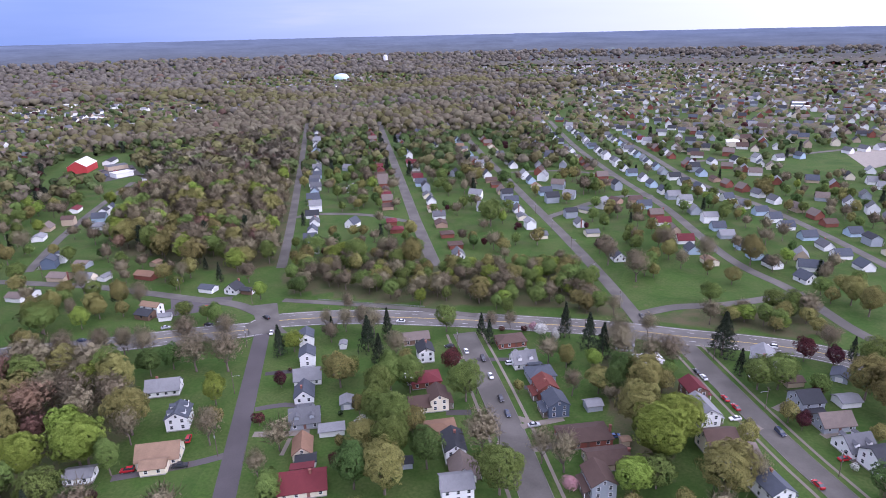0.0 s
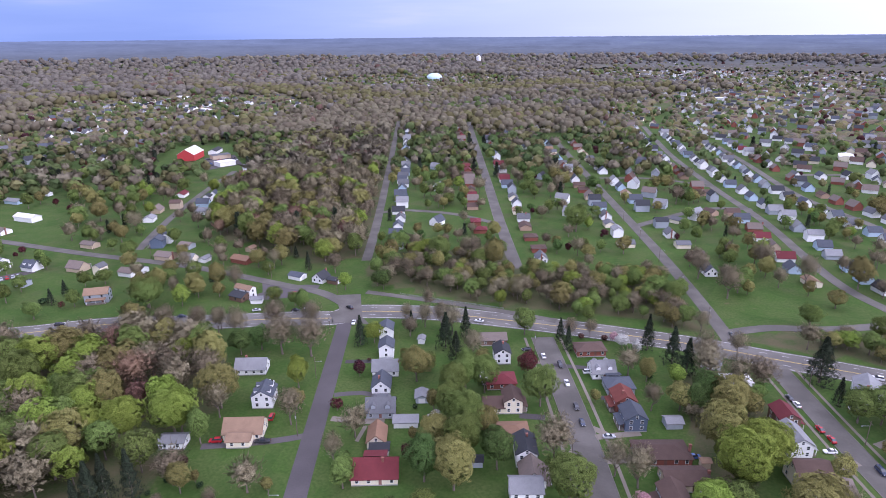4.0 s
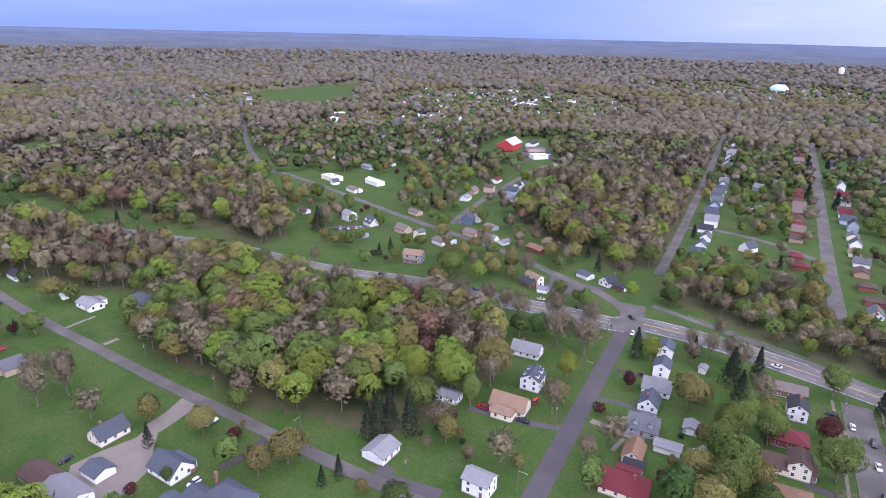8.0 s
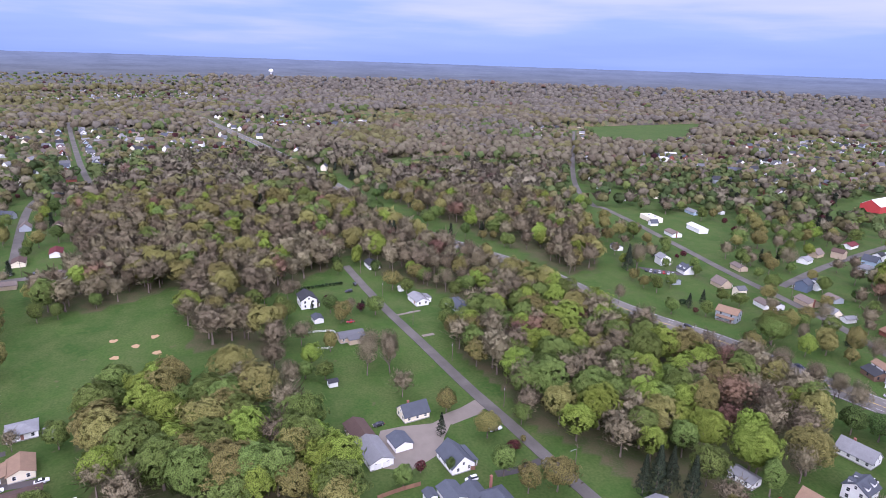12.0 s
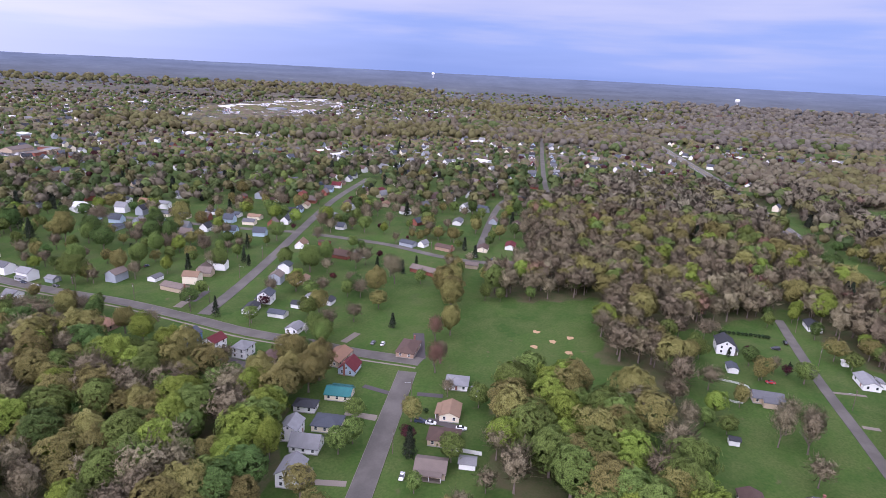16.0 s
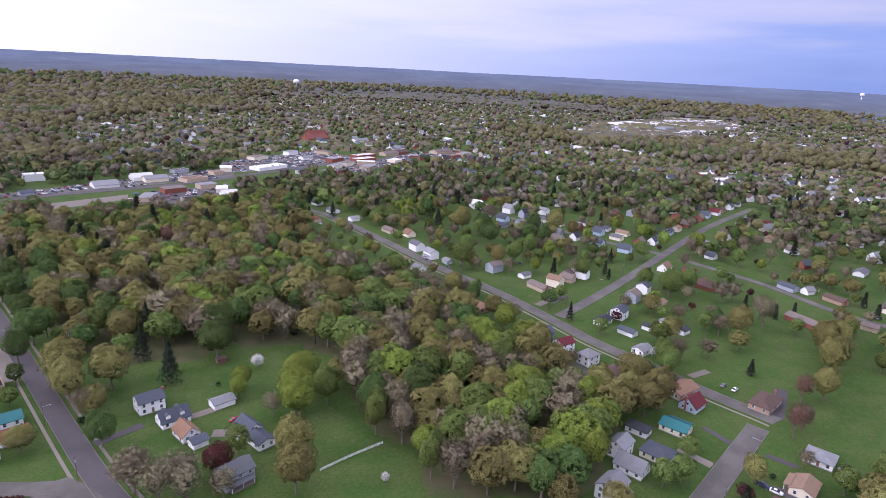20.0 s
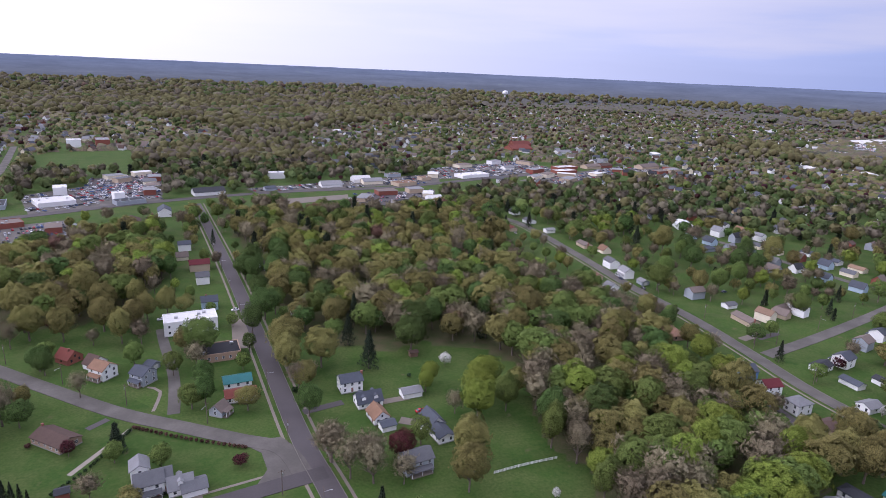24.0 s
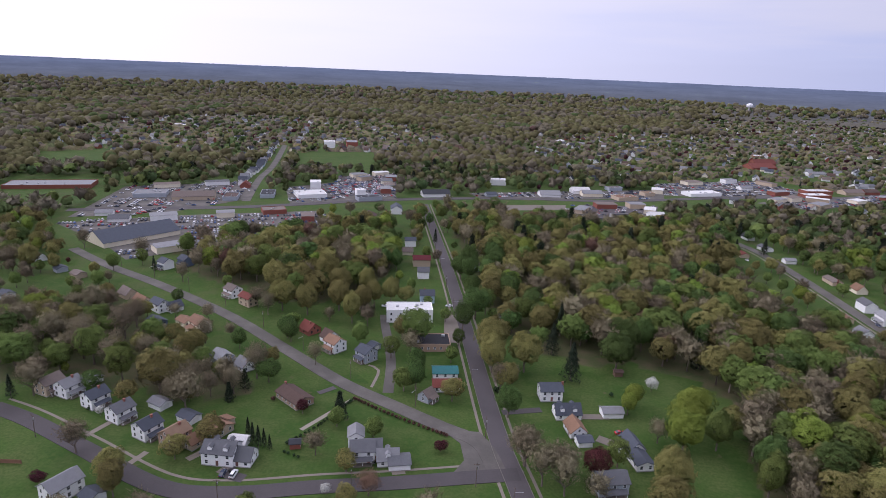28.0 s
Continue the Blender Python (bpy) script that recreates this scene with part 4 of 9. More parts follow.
    if "p" in opt:
        bm = bmesh.new()
        box(bm, -L * 0.4, L * 0.4, -W / 2 - 2.0, -W / 2, 0, 0.45)
        part("porch_floor", bm, M_CONC, root)
        bm = bmesh.new()
        v = [bm.verts.new(c) for c in ((-L * 0.42, -W / 2 + 0.05, 3.3), (L * 0.42, -W / 2 + 0.05, 3.3), (L * 0.42, -W / 2 - 2.3, 2.65), (-L * 0.42, -W / 2 - 2.3, 2.65))]
        lo = [bm.verts.new(u.co - Vector((0, 0, 0.18))) for u in v]
        bm.faces.new(v)
        bm.faces.new(lo[::-1])
        for i in range(4):
            bm.faces.new((v[i], lo[i], lo[(i + 1) % 4], v[(i + 1) % 4]))
        bmesh.ops.recalc_face_normals(bm, faces=bm.faces)
        part("porch_roof", bm, ROOFS[roof], root)
        for sx in (-L * 0.38, 0, L * 0.38):
            bm = bmesh.new()
            box(bm, sx - 0.09, sx + 0.09, -W / 2 - 1.95, -W / 2 - 1.77, 0.4, 2.65)
            part("porch_post", bm, M_TRIM, root)
    if name == "shed":
        bm = bmesh.new()
        box(bm, L / 2, L / 2 + 0.04, -0.5, 0.5, 0.1, 2.0)
        part("door", bm, M_TRIM, root)
        return root
    if "g" in opt:
        n = 2 if W > 6.5 else 1
        for k in range(n):
            for e in ((1, -1) if L * W > 80 else (1,)):
                bm = bmesh.new()
                c = (k - (n - 1) / 2) * 3.2
                box(bm, min(e * L / 2, e * (L / 2 + 0.05)), max(e * L / 2, e * (L / 2 + 0.05)), c - 1.35, c + 1.35, 0.05, 2.25)
                for q in range(1, 4):
                    box(bm, min(e * L / 2, e * (L / 2 + 0.06)), max(e * L / 2, e * (L / 2 + 0.06)), c - 1.3, c + 1.3, 0.05 + q * 0.55, 0.08 + q * 0.55)
                part("garage_door", bm, M_GARAGE, root)
        if name == "garage":
            return root
    if not mid:
        return root
    step = 3.2 if near else 5.0
    for f in range(lv):
        z = 1.1 + 2.5 * f if name == "house" else 1.3 + 3.4 * f
        nl = max(1, int(L / step))
        for sgn, turn in ((-1, 0), (1, 180)):
            for k in range(nl):
                c = (k + 0.5) / nl * L - L / 2
                if f == 0 and sgn < 0 and k == nl // 2 and nl > 1:
                    bm = bmesh.new()
                    box(bm, c - 0.5, c + 0.5, -W / 2 - 0.05, -W / 2, 0.42, 2.5)
                    part("door", bm, M_DOOR, root)
                    continue
                big = "b" in opt and f == 0
                (put_window if near else put_pane)(root, c, sgn * W / 2, z - (0.6 if big else 0), turn, *((2.2, 2.0) if big else (1.0, 1.35)))
        nw = max(1, int(W / 3.4))
        for sgn, turn in ((1, 90), (-1, 270)):
            if "g" in opt and f == 0 and sgn > 0:
                continue
            for k in range(nw):
                c = (k + 0.5) / nw * W - W / 2
                (put_window if near else put_pane)(root, sgn * L / 2, c, z, turn)
    if st in (1.5, 2) and "h" not in opt and "f" not in opt:
        for sgn, turn in ((1, 90), (-1, 270)):
            if rise > 2.0:
                (put_window if near else put_pane)(root, sgn * L / 2, 0, h + 0.35, turn, 0.8, 1.1)
    return root


# rows of buildings, street by street: x, y, turn, length, width, storeys, wall, roof, features
HOUSES_A = [
    (-99.6, 254, 286, 8, 6.5, 2, "white", "slate", ""),
    (-93.7, 237.2, 286, 8, 6.5, 2, "white", "slate", ""),
    (-88.8, 222.1, 16, 11, 8, 1.5, "white", "lgrey", "w"),
    (-86.2, 209.6, 286, 9, 7.5, 1.5, "white", "slate", "c"),
    (-80.5, 193.3, 16, 11, 9, 1.5, "grey", "grey", "dw"),
    (-68.8, 188.1, 16, 9, 5, 1, "white", "lgrey", "g"),
    (-67.7, 205.6, 286, 6, 5, 1, "grey", "lgrey", "g"),
    (-75.8, 176.1, 286, 9.5, 6.5, 1.5, "cream", "orange", ""),
    (-72.7, 170.3, 16, 6.5, 4.5, 1, "white", "char", "g"),
    (-69.9, 158.6, 16, 15, 10, 1.5, "cream", "maroon", "cw"),
    (-127.8, 188.7, 106, 9, 8, 2, "white", "slate", "d"),
    (-124.4, 168.9, 196, 14, 9, 1.5, "cream", "tan", "w"),
    (-123.2, 163, 196, 8, 6, 1, "cream", "tan", ""),
    (-145.5, 156.6, 196, 9, 6, 1, "white", "lgrey", ""),
    (-145.8, 209.5, 196, 13, 8, 1.5, "white", "lgrey", "c"),
]
for h_ in HOUSES_A:
    house(*h_)
HOUSES_A_1 = [
    (-56.7, 172.7, 16, 4, 3, 1, "brown", "brown", "s"),
    (-81.5, 252.1, 277, 4, 3, 1, "white", "lgrey", "s"),
]
for h_ in HOUSES_A_1:
    house(*h_)
HOUSES_B = [
    (-42, 244.6, 107, 8.5, 7, 2, "white", "char", "c"),
    (-48.7, 260.5, 197, 12, 8, 1, "brown", "taupe", ""),
    (-39.2, 224.3, 197, 12, 9, 1, "brick", "maroon", "h"),
    (-45.2, 224.7, 107, 5, 4, 1, "white", "white", "s"),
    (-32, 208.5, 106, 9, 7, 2, "cream", "brown", "p"),
    (-38.9, 205.6, 196, 8, 7, 1.5, "cream", "brown", ""),
    (-30.4, 189.7, 196, 14, 9.5, 1, "brick", "orange", "h"),
    (-23.2, 179.7, 104, 11, 7, 2, "white", "char", "c"),
    (-19.5, 169.3, 104, 9, 8, 1.5, "white", "taupe", "p"),
    (-20.5, 159.9, 194, 10, 8, 2, "white", "lgrey", ""),
    (-38.8, 172, 194, 4.5, 3.5, 1, "grey", "char", "s"),
    (-4.2, 260.7, 17, 13, 8.5, 1, "brick", "brown", "h"),
    (1.5, 242.6, 17, 10, 9, 1.5, "white", "lgrey", "d"),
    (8.3, 232, 16, 11, 9, 1, "grey", "slate", "hw"),
    (9.8, 218.9, 286, 9, 8, 2, "brick", "red", "cp"),
]
for h_ in HOUSES_B:
    house(*h_)
HOUSES_B_1 = [
    (13.1, 207.9, 286, 9, 8, 2, "navy", "slate", "p"),
    (22, 191.2, 14, 18, 10, 1, "brick", "brown", "hc"),
    (27.6, 211.1, 16, 6, 5, 1, "grey", "lgrey", "g"),
    (28.3, 179.3, 14, 14, 9, 1, "tan", "brown", "c"),
    (24, 166.3, 284, 10, 8, 2, "grey", "brown", "p"),
    (36, 189.5, 14, 3, 2.6, 1, "tan", "tan", "s"),
    (48.7, 266, 259, 18, 8, 1, "white", "lgrey", ""),
    (55.5, 245.9, 192, 11, 9, 1, "grey", "white", "h"),
]
for h_ in HOUSES_B_1:
    house(*h_)
HOUSES_C = [
    (67.3, 221.5, 102, 9, 7.5, 2, "brown", "maroon", "p"),
    (66.8, 207.4, 103, 12, 8, 2, "white", "lgrey", "p"),
    (66.9, 189.6, 193, 11, 9, 2, "cream", "brown", "p"),
    (71.5, 181.7, 197, 10, 8, 2, "white", "taupe", "p"),
    (76.2, 167.4, 107, 11, 8, 2, "white", "slate", "cp"),
    (103.2, 248.3, 256, 12, 9, 2, "white", "lgrey", "c"),
    (107, 216.8, 13, 9, 9, 2, "grey", "char", "p"),
    (111.8, 205.9, 13, 12, 8, 1.5, "grey", "taupe", ""),
    (112.7, 192.6, 17, 10, 9, 1.5, "white", "grey", "d"),
    (117.8, 184.1, 17, 12, 9, 2, "white", "char", "p"),
    (124, 221.3, 13, 8, 6, 1, "white", "lgrey", "g"),
    (130.5, 240.2, 240, 8, 6, 1, "grey", "slate", "g"),
    (109.5, 234, 12, 7, 5, 1, "tan", "brown", "s"),
]
for h_ in HOUSES_C:
    house(*h_)
HOUSES_NW = [
    (-177.3, 313, 348, 9, 6.5, 1, "white", "slate", "g"),
    (-161.6, 312.4, 79, 8, 7.5, 1.5, "white", "char", "c"),
    (-152.8, 311.4, 349, 7, 5, 1, "brown", "char", "g"),
    (-193.9, 277.5, 168, 9, 8, 1, "brown", "char", ""),
    (-182.6, 275.6, 20, 6, 5, 1, "white", "lgrey", "g"),
    (-193.1, 281.7, 168, 11, 5, 2, "white", "tan", ""),
    (-225.3, 330.7, 349, 13, 8, 1, "brick", "orange", ""),
    (-231.8, 351.6, 79, 6, 5, 1, "tan", "tan", "g"),
    (-281.4, 294.4, 176, 10, 8, 1, "white", "taupe", ""),
]
for h_ in HOUSES_NW:
    house(*h_)
HOUSES_W = [
    (-369.7, 284, 174, 9, 8, 2, "white", "lgrey", "p"),
    (-348.2, 287.8, 174, 10, 8, 1.5, "white", "slate", "d"),
    (-330.6, 265.1, 177, 7, 6, 1, "grey", "slate", ""),
    (-318.6, 293.5, 177, 11, 8, 1.5, "tan", "taupe", "p"),
    (-299.5, 291.3, 267, 6, 6, 2, "cream", "grey", ""),
    (-346.2, 332.9, 354, 11, 7, 1, "tan", "taupe", ""),
    (-269.7, 256.9, 28, 12, 8, 2, "grey", "tan", "p"),
    (-410, 270.1, 174, 9, 7, 1, "white", "slate", "c"),
    (-489, 357.4, 357, 22, 11, 1, "cream", "white", "fb"),
    (-446.8, 376.4, 354, 20, 9, 1, "white", "white", "b"),
    (-437.6, 343.8, 354, 14, 9, 1, "white", "taupe", "c"),
    (-472.1, 347.9, 84, 7, 6, 1.5, "white", "slate", ""),
    (-542.6, 283.6, 177, 12, 9, 1.5, "navy", "slate", "p"),
    (-278.5, 299.5, 176, 9, 7, 1, "white", "slate", ""),
    (-300.5, 355.3, 292, 9, 7, 2, "white", "slate", ""),
]
for h_ in HOUSES_W:
    house(*h_)
HOUSES_W_1 = [
    (-278.7, 347, 356, 9, 7, 1, "grey", "taupe", ""),
    (-300, 344.8, 292, 9, 8, 2, "navy", "slate", "p"),
    (-278.6, 325.2, 356, 12, 9, 1, "tan", "taupe", "c"),
    (-259.6, 323.5, 356, 9, 7, 1.5, "cream", "lgrey", ""),
    (-250.3, 326.3, 86, 7, 5, 1, "white", "lgrey", "g"),
    (-339.9, 460.7, 287, 8, 6, 2, "white", "char", ""),
    (-327.8, 468, 287, 8, 6, 1, "white", "char", ""),
    (-322.9, 427.3, 287, 12, 9, 1, "white", "lgrey", "h"),
    (-375, 472.6, 107, 13, 8, 1, "white", "maroon", ""),
    (-360.9, 420.7, 107, 10, 8, 1.5, "tan", "taupe", ""),
    (-349.4, 397.6, 112, 10, 8, 1, "white", "lgrey", ""),
    (-341.5, 504.1, 287, 9, 6, 1, "brown", "brown", ""),
    (-353.3, 435.6, 197, 9, 7, 2, "tan", "brown", ""),
]
for h_ in HOUSES_W_1:
    house(*h_)
HOUSES_WF = [
    (-482.6, 635.5, 105, 32, 20, 2, "red", "white", "b"),
    (-476.6, 676.2, 105, 24, 10, 1, "white", "char", "b"),
    (-825.9, 298.5, 152, 13, 9, 1, "tanbrick", "taupe", ""),
    (-577, 381.7, 338, 14, 4.5, 1, "white", "lgrey", ""),
    (-582, 404.7, 338, 13, 4.5, 1, "white", "lgrey", ""),
    (-580.7, 426.3, 338, 13, 4.5, 1, "cream", "white", ""),
    (-564.9, 434.3, 338, 13, 4.5, 1, "white", "lgrey", ""),
    (-563.2, 451.7, 338, 13, 4.5, 1, "white", "white", ""),
    (-505.9, 417.9, 357, 15, 8, 1, "paleblue", "lgrey", ""),
    (-503.4, 447.5, 357, 13, 5, 1, "white", "lgrey", ""),
    (-627.8, 393.2, 338, 11, 7, 1, "grey", "slate", ""),
    (-643.2, 386.3, 338, 9, 7, 1.5, "white", "slate", ""),
    (-700.2, 407.3, 338, 10, 7, 1.5, "white", "lgrey", ""),
    (-841.4, 487.7, 332, 9, 8, 2, "white", "grey", ""),
    (-789, 497.6, 332, 16, 5, 1, "white", "lgrey", ""),
]
for h_ in HOUSES_WF:
    house(*h_)
HOUSES_WF_1 = [
    (-1120.6, 576.4, 152, 10, 8, 2, "white", "grey", ""),
]
for h_ in HOUSES_WF_1:
    house(*h_)
HOUSES_D = [
    (-344, 21.5, 188, 12, 9, 2, "white", "char", "p"),
    (-319.3, 25.1, 190, 7, 5, 1, "white", "slate", "g"),
    (-293, 39.2, 280, 13, 8, 1, "tan", "grey", "w"),
    (-247, 24.3, 280, 4, 3.2, 1, "white", "char", "s"),
    (-215, 53, 282, 11, 8, 1.5, "cream", "slate", "c"),
    (-206.5, 29.3, 192, 12, 8, 1, "tan", "brown", "g"),
    (-192, 32.4, 192, 15, 9, 1, "white", "lgrey", "g"),
    (-196.5, 43.2, 192, 8, 7, 1, "white", "slate", "g"),
    (-181, 60.2, 191, 12, 9, 1.5, "white", "slate", "p"),
    (-405.8, 71.7, 8, 12, 8, 1, "white", "char", ""),
    (-335, 86.6, 10, 13, 8, 1, "white", "lgrey", "w"),
    (-321.5, 107.3, 10, 17, 9, 1, "grey", "slate", "h"),
    (-355.6, 80.6, 8, 3, 3, 1, "white", "white", "s"),
]
for h_ in HOUSES_D:
    house(*h_)
HOUSES_D8 = [
    (-139.2, 115, 102, 10, 9, 1, "white", "lgrey", "g"),
    (-154, 66.6, 191, 14, 10, 1.5, "white", "slate", "hcw"),
    (-162, 60.8, 191, 8, 6, 1, "white", "slate", "g"),
    (-103.4, 125.3, 12, 9, 7, 2, "white", "lgrey", ""),
]
for h_ in HOUSES_D8:
    house(*h_)
HOUSES_D11 = [
    (-163.4, 53.4, 191, 9, 7, 1, "white", "slate", "g"),
    (-164.6, 46.1, 191, 4, 3.5, 1, "white", "slate", "s"),
]
for h_ in HOUSES_D11:
    house(*h_)
HOUSES_E = [
    (-234, -154.4, 5, 15, 9, 1, "tan", "orange", "c"),
    (-259.4, -128, 191, 16, 9, 1, "tanbrick", "brown", "hc"),
    (-281.6, -212.5, 98, 6, 6, 1, "white", "char", "g"),
    (-252.1, -192.7, 188, 9, 7, 1, "white", "lgrey", ""),
    (-227.3, -143.3, 11, 10, 8, 1.5, "paleblue", "maroon", "c"),
    (-204.7, -134.6, 286, 11, 8.5, 1, "cream", "teal", "p"),
    (-182.4, -125.8, 286, 11, 9, 1, "cream", "slate", "h"),
    (-166.8, -125.1, 286, 11, 8, 1.5, "white", "lgrey", ""),
    (-170.8, -134.7, 196, 9, 7, 2, "white", "lgrey", ""),
    (-149, -118.7, 196, 10, 8, 2, "white", "lgrey", "p"),
    (-189.4, -141.3, 286, 9, 6, 1, "white", "char", "h"),
    (-237.8, -92.5, 106, 10, 9, 1, "white", "lgrey", "h"),
    (-234.5, -82.8, 16, 4, 3, 1, "white", "lgrey", "s"),
    (-213.2, -85.6, 16, 11, 8, 1, "cream", "tan", "p"),
    (-194.8, -80.7, 106, 12, 9, 1, "tan", "brown", "h"),
]
for h_ in HOUSES_E:
    house(*h_)
HOUSES_E_1 = [
    (-175.4, -77.5, 106, 11, 9, 1, "tan", "taupe", "p"),
    (-184.2, -66.8, 106, 6, 5, 1, "white", "lgrey", "g"),
]
for h_ in HOUSES_E_1:
    house(*h_)
HOUSES_F = [
    (-214.5, -229.6, 0, 9, 8, 2, "blue", "slate", "p"),
    (-215.3, -214.2, 0, 9, 7.5, 2, "white", "maroon", "p"),
    (-216.5, -197.2, 8, 9, 7.5, 2, "white", "lgrey", "h"),
    (-219, -181.6, 8, 9, 8, 1, "tan", "brown", "h"),
    (-208, -282.6, 272, 15, 9, 1, "tanbrick", "orange", "h"),
    (-267.4, -293.9, 92, 16, 8, 1, "tan", "taupe", "c"),
    (-282.5, -294.6, 290, 10, 8, 2, "cream", "tan", "p"),
    (-297.6, -297.7, 290, 9, 7, 1.5, "tan", "taupe", "p"),
    (-312.6, -298.4, 290, 8, 7, 2, "white", "grey", "p"),
    (-274.3, -317.6, 188, 8, 6, 1, "white", "grey", "g"),
    (-262.3, -337.8, 188, 11, 8, 2, "grey", "taupe", ""),
    (-207.2, -353.5, 278, 8, 8, 2, "white", "lgrey", ""),
    (-211.1, -384.6, 273, 11, 8, 1, "tan", "orange", ""),
    (-236.7, -407.3, 93, 11, 8, 2, "white", "grey", "w"),
    (-236.1, -384, 93, 10, 8, 2, "white", "lgrey", "p"),
]
for h_ in HOUSES_F:
    house(*h_)
HOUSES_F_1 = [
    (-240.9, -367.8, 93, 7, 6, 1, "grey", "lgrey", "g"),
    (-242.1, -464.3, 95, 14, 8, 1, "tan", "taupe", "c"),
    (-251.4, -445.8, 95, 9, 8, 1.5, "cream", "orange", ""),
    (-223.2, -588.2, 106, 10, 8, 1.5, "white", "char", ""),
    (-225.1, -550.8, 106, 12, 8, 1, "white", "grey", ""),
    (-196.9, -523.5, 275, 9, 7, 1, "tan", "red", ""),
    (-230.4, -513.5, 185, 9, 7, 1, "white", "lgrey", ""),
    (-347.7, -441.6, 14, 14, 9, 1, "grey", "slate", "h"),
]
for h_ in HOUSES_F_1:
    house(*h_)
HOUSES_G = [
    (-279.1, -233.2, 18, 9, 8, 2, "white", "slate", "p"),
    (-309.8, -249.6, 20, 9, 8, 2, "grey", "taupe", ""),
    (-329.9, -257.7, 20, 8, 8, 2, "white", "slate", "p"),
    (-319.5, -235.3, 20, 11, 6, 1, "tan", "tan", "g"),
    (-262.9, -231.2, 18, 11, 7, 1, "white", "char", ""),
    (-264.6, -213.6, 98, 10, 6, 1, "white", "slate", "g"),
    (-294.7, -213, 18, 6, 5, 1, "white", "lgrey", "g"),
    (-295.5, -199.9, 188, 7, 6, 1, "white", "char", "g"),
    (-386.7, -285, 21, 12, 8, 1.5, "white", "tan", ""),
    (-400.3, -272.8, 274, 8, 6, 1, "brick", "brown", ""),
    (-379.1, -243.2, 274, 13, 8, 1.5, "brick", "brown", "c"),
    (-389.7, -233, 274, 9, 7, 1, "white", "lgrey", ""),
    (-315.1, -306.2, 200, 8, 7, 2, "white", "slate", "p"),
    (-302.7, -304.5, 200, 9, 7, 1.5, "tan", "taupe", "p"),
    (-451.5, -289.7, 94, 8, 7, 1.5, "white", "slate", ""),
]
for h_ in HOUSES_G:
    house(*h_)
HOUSES_G_1 = [
    (-364, -380.7, 283, 11, 8, 1.5, "grey", "taupe", ""),
    (-433.4, -417.5, 103, 12, 8, 1, "white", "slate", ""),
    (-436.3, -394.9, 103, 12, 8, 1, "white", "slate", ""),
    (-439.1, -373.6, 103, 12, 8, 1, "cream", "tan", ""),
    (-540.4, -394.3, 200, 9, 8, 2, "brick", "red", "p"),
    (-619.2, -421.5, 195, 9, 7, 1, "navy", "slate", ""),
    (-511.8, -427.9, 200, 8, 8, 2, "grey", "taupe", ""),
    (-493.1, -433.7, 200, 8, 7, 2, "brick", "brown", ""),
    (-610.1, -468.1, 195, 8, 8, 2, "brick", "taupe", ""),
    (-417.3, -509.5, 104, 8, 7, 2, "white", "char", ""),
    (-427.3, -498.2, 104, 8, 7, 1.5, "tan", "orange", ""),
    (-424.1, -467.8, 104, 10, 7, 2, "white", "lgrey", ""),
    (-628.4, -366.2, 15, 11, 8, 1.5, "paleblue", "slate", "d"),
    (-622.9, -344, 15, 12, 8, 1, "brick", "maroon", ""),
    (-542.3, -338.1, 20, 13, 8, 1, "brick", "brown", "h"),
]
for h_ in HOUSES_G_1:
    house(*h_)
HOUSES_G_2 = [
    (-553.8, -328, 20, 10, 8, 1, "tan", "taupe", ""),
    (-558.3, -302.6, 20, 14, 8, 1, "tan", "orange", ""),
]
for h_ in HOUSES_G_2:
    house(*h_)
HOUSES_H = [
    (-436, -215.5, 82, 13, 8, 1, "grey", "slate", ""),
    (-440.4, -204.1, 172, 8, 6, 1.5, "white", "lgrey", ""),
    (-440.6, -185.2, 82, 14, 8, 1, "tanbrick", "brown", "c"),
    (-455.8, -157.6, 12, 12, 8, 1, "cream", "brown", ""),
    (-475.4, -140.5, 12, 14, 8, 1, "white", "maroon", ""),
    (-379, -171.5, 262, 26, 9, 1, "brick", "taupe", ""),
    (-414.4, -121.9, 280, 11, 9, 2, "white", "taupe", ""),
    (-408.6, -149.5, 280, 9, 7, 1, "tan", "taupe", ""),
    (-633.4, -279.5, 192, 17, 8, 1, "white", "brown", ""),
    (-653.6, -244.8, 192, 8, 8, 2, "white", "grey", ""),
    (-529.6, -209.4, 192, 16, 8, 1, "white", "grey", ""),
    (-550.3, -180.8, 12, 11, 8, 1.5, "grey", "taupe", ""),
    (-540.3, -154.9, 12, 8, 8, 2, "cream", "brown", ""),
    (-679.2, -187.6, 340, 11, 7, 1, "brown", "char", ""),
    (-902.7, -413.9, 195, 17, 7, 1, "white", "lgrey", ""),
]
for h_ in HOUSES_H:
    house(*h_)
HOUSES_H_1 = [
    (-902.5, -367.9, 195, 17, 7, 1, "white", "lgrey", ""),
    (-955.4, -459, 195, 12, 8, 1.5, "grey", "slate", ""),
    (-753, -275.1, 196, 9, 7, 1, "paleblue", "slate", ""),
    (-868.2, -98.3, 16, 9, 6, 1, "tan", "brown", ""),
    (-645.7, -90.9, 12, 12, 8, 1, "tan", "brown", ""),
    (-705.2, -67.8, 340, 9, 7, 1.5, "tan", "brown", ""),
]
for h_ in HOUSES_H_1:
    house(*h_)
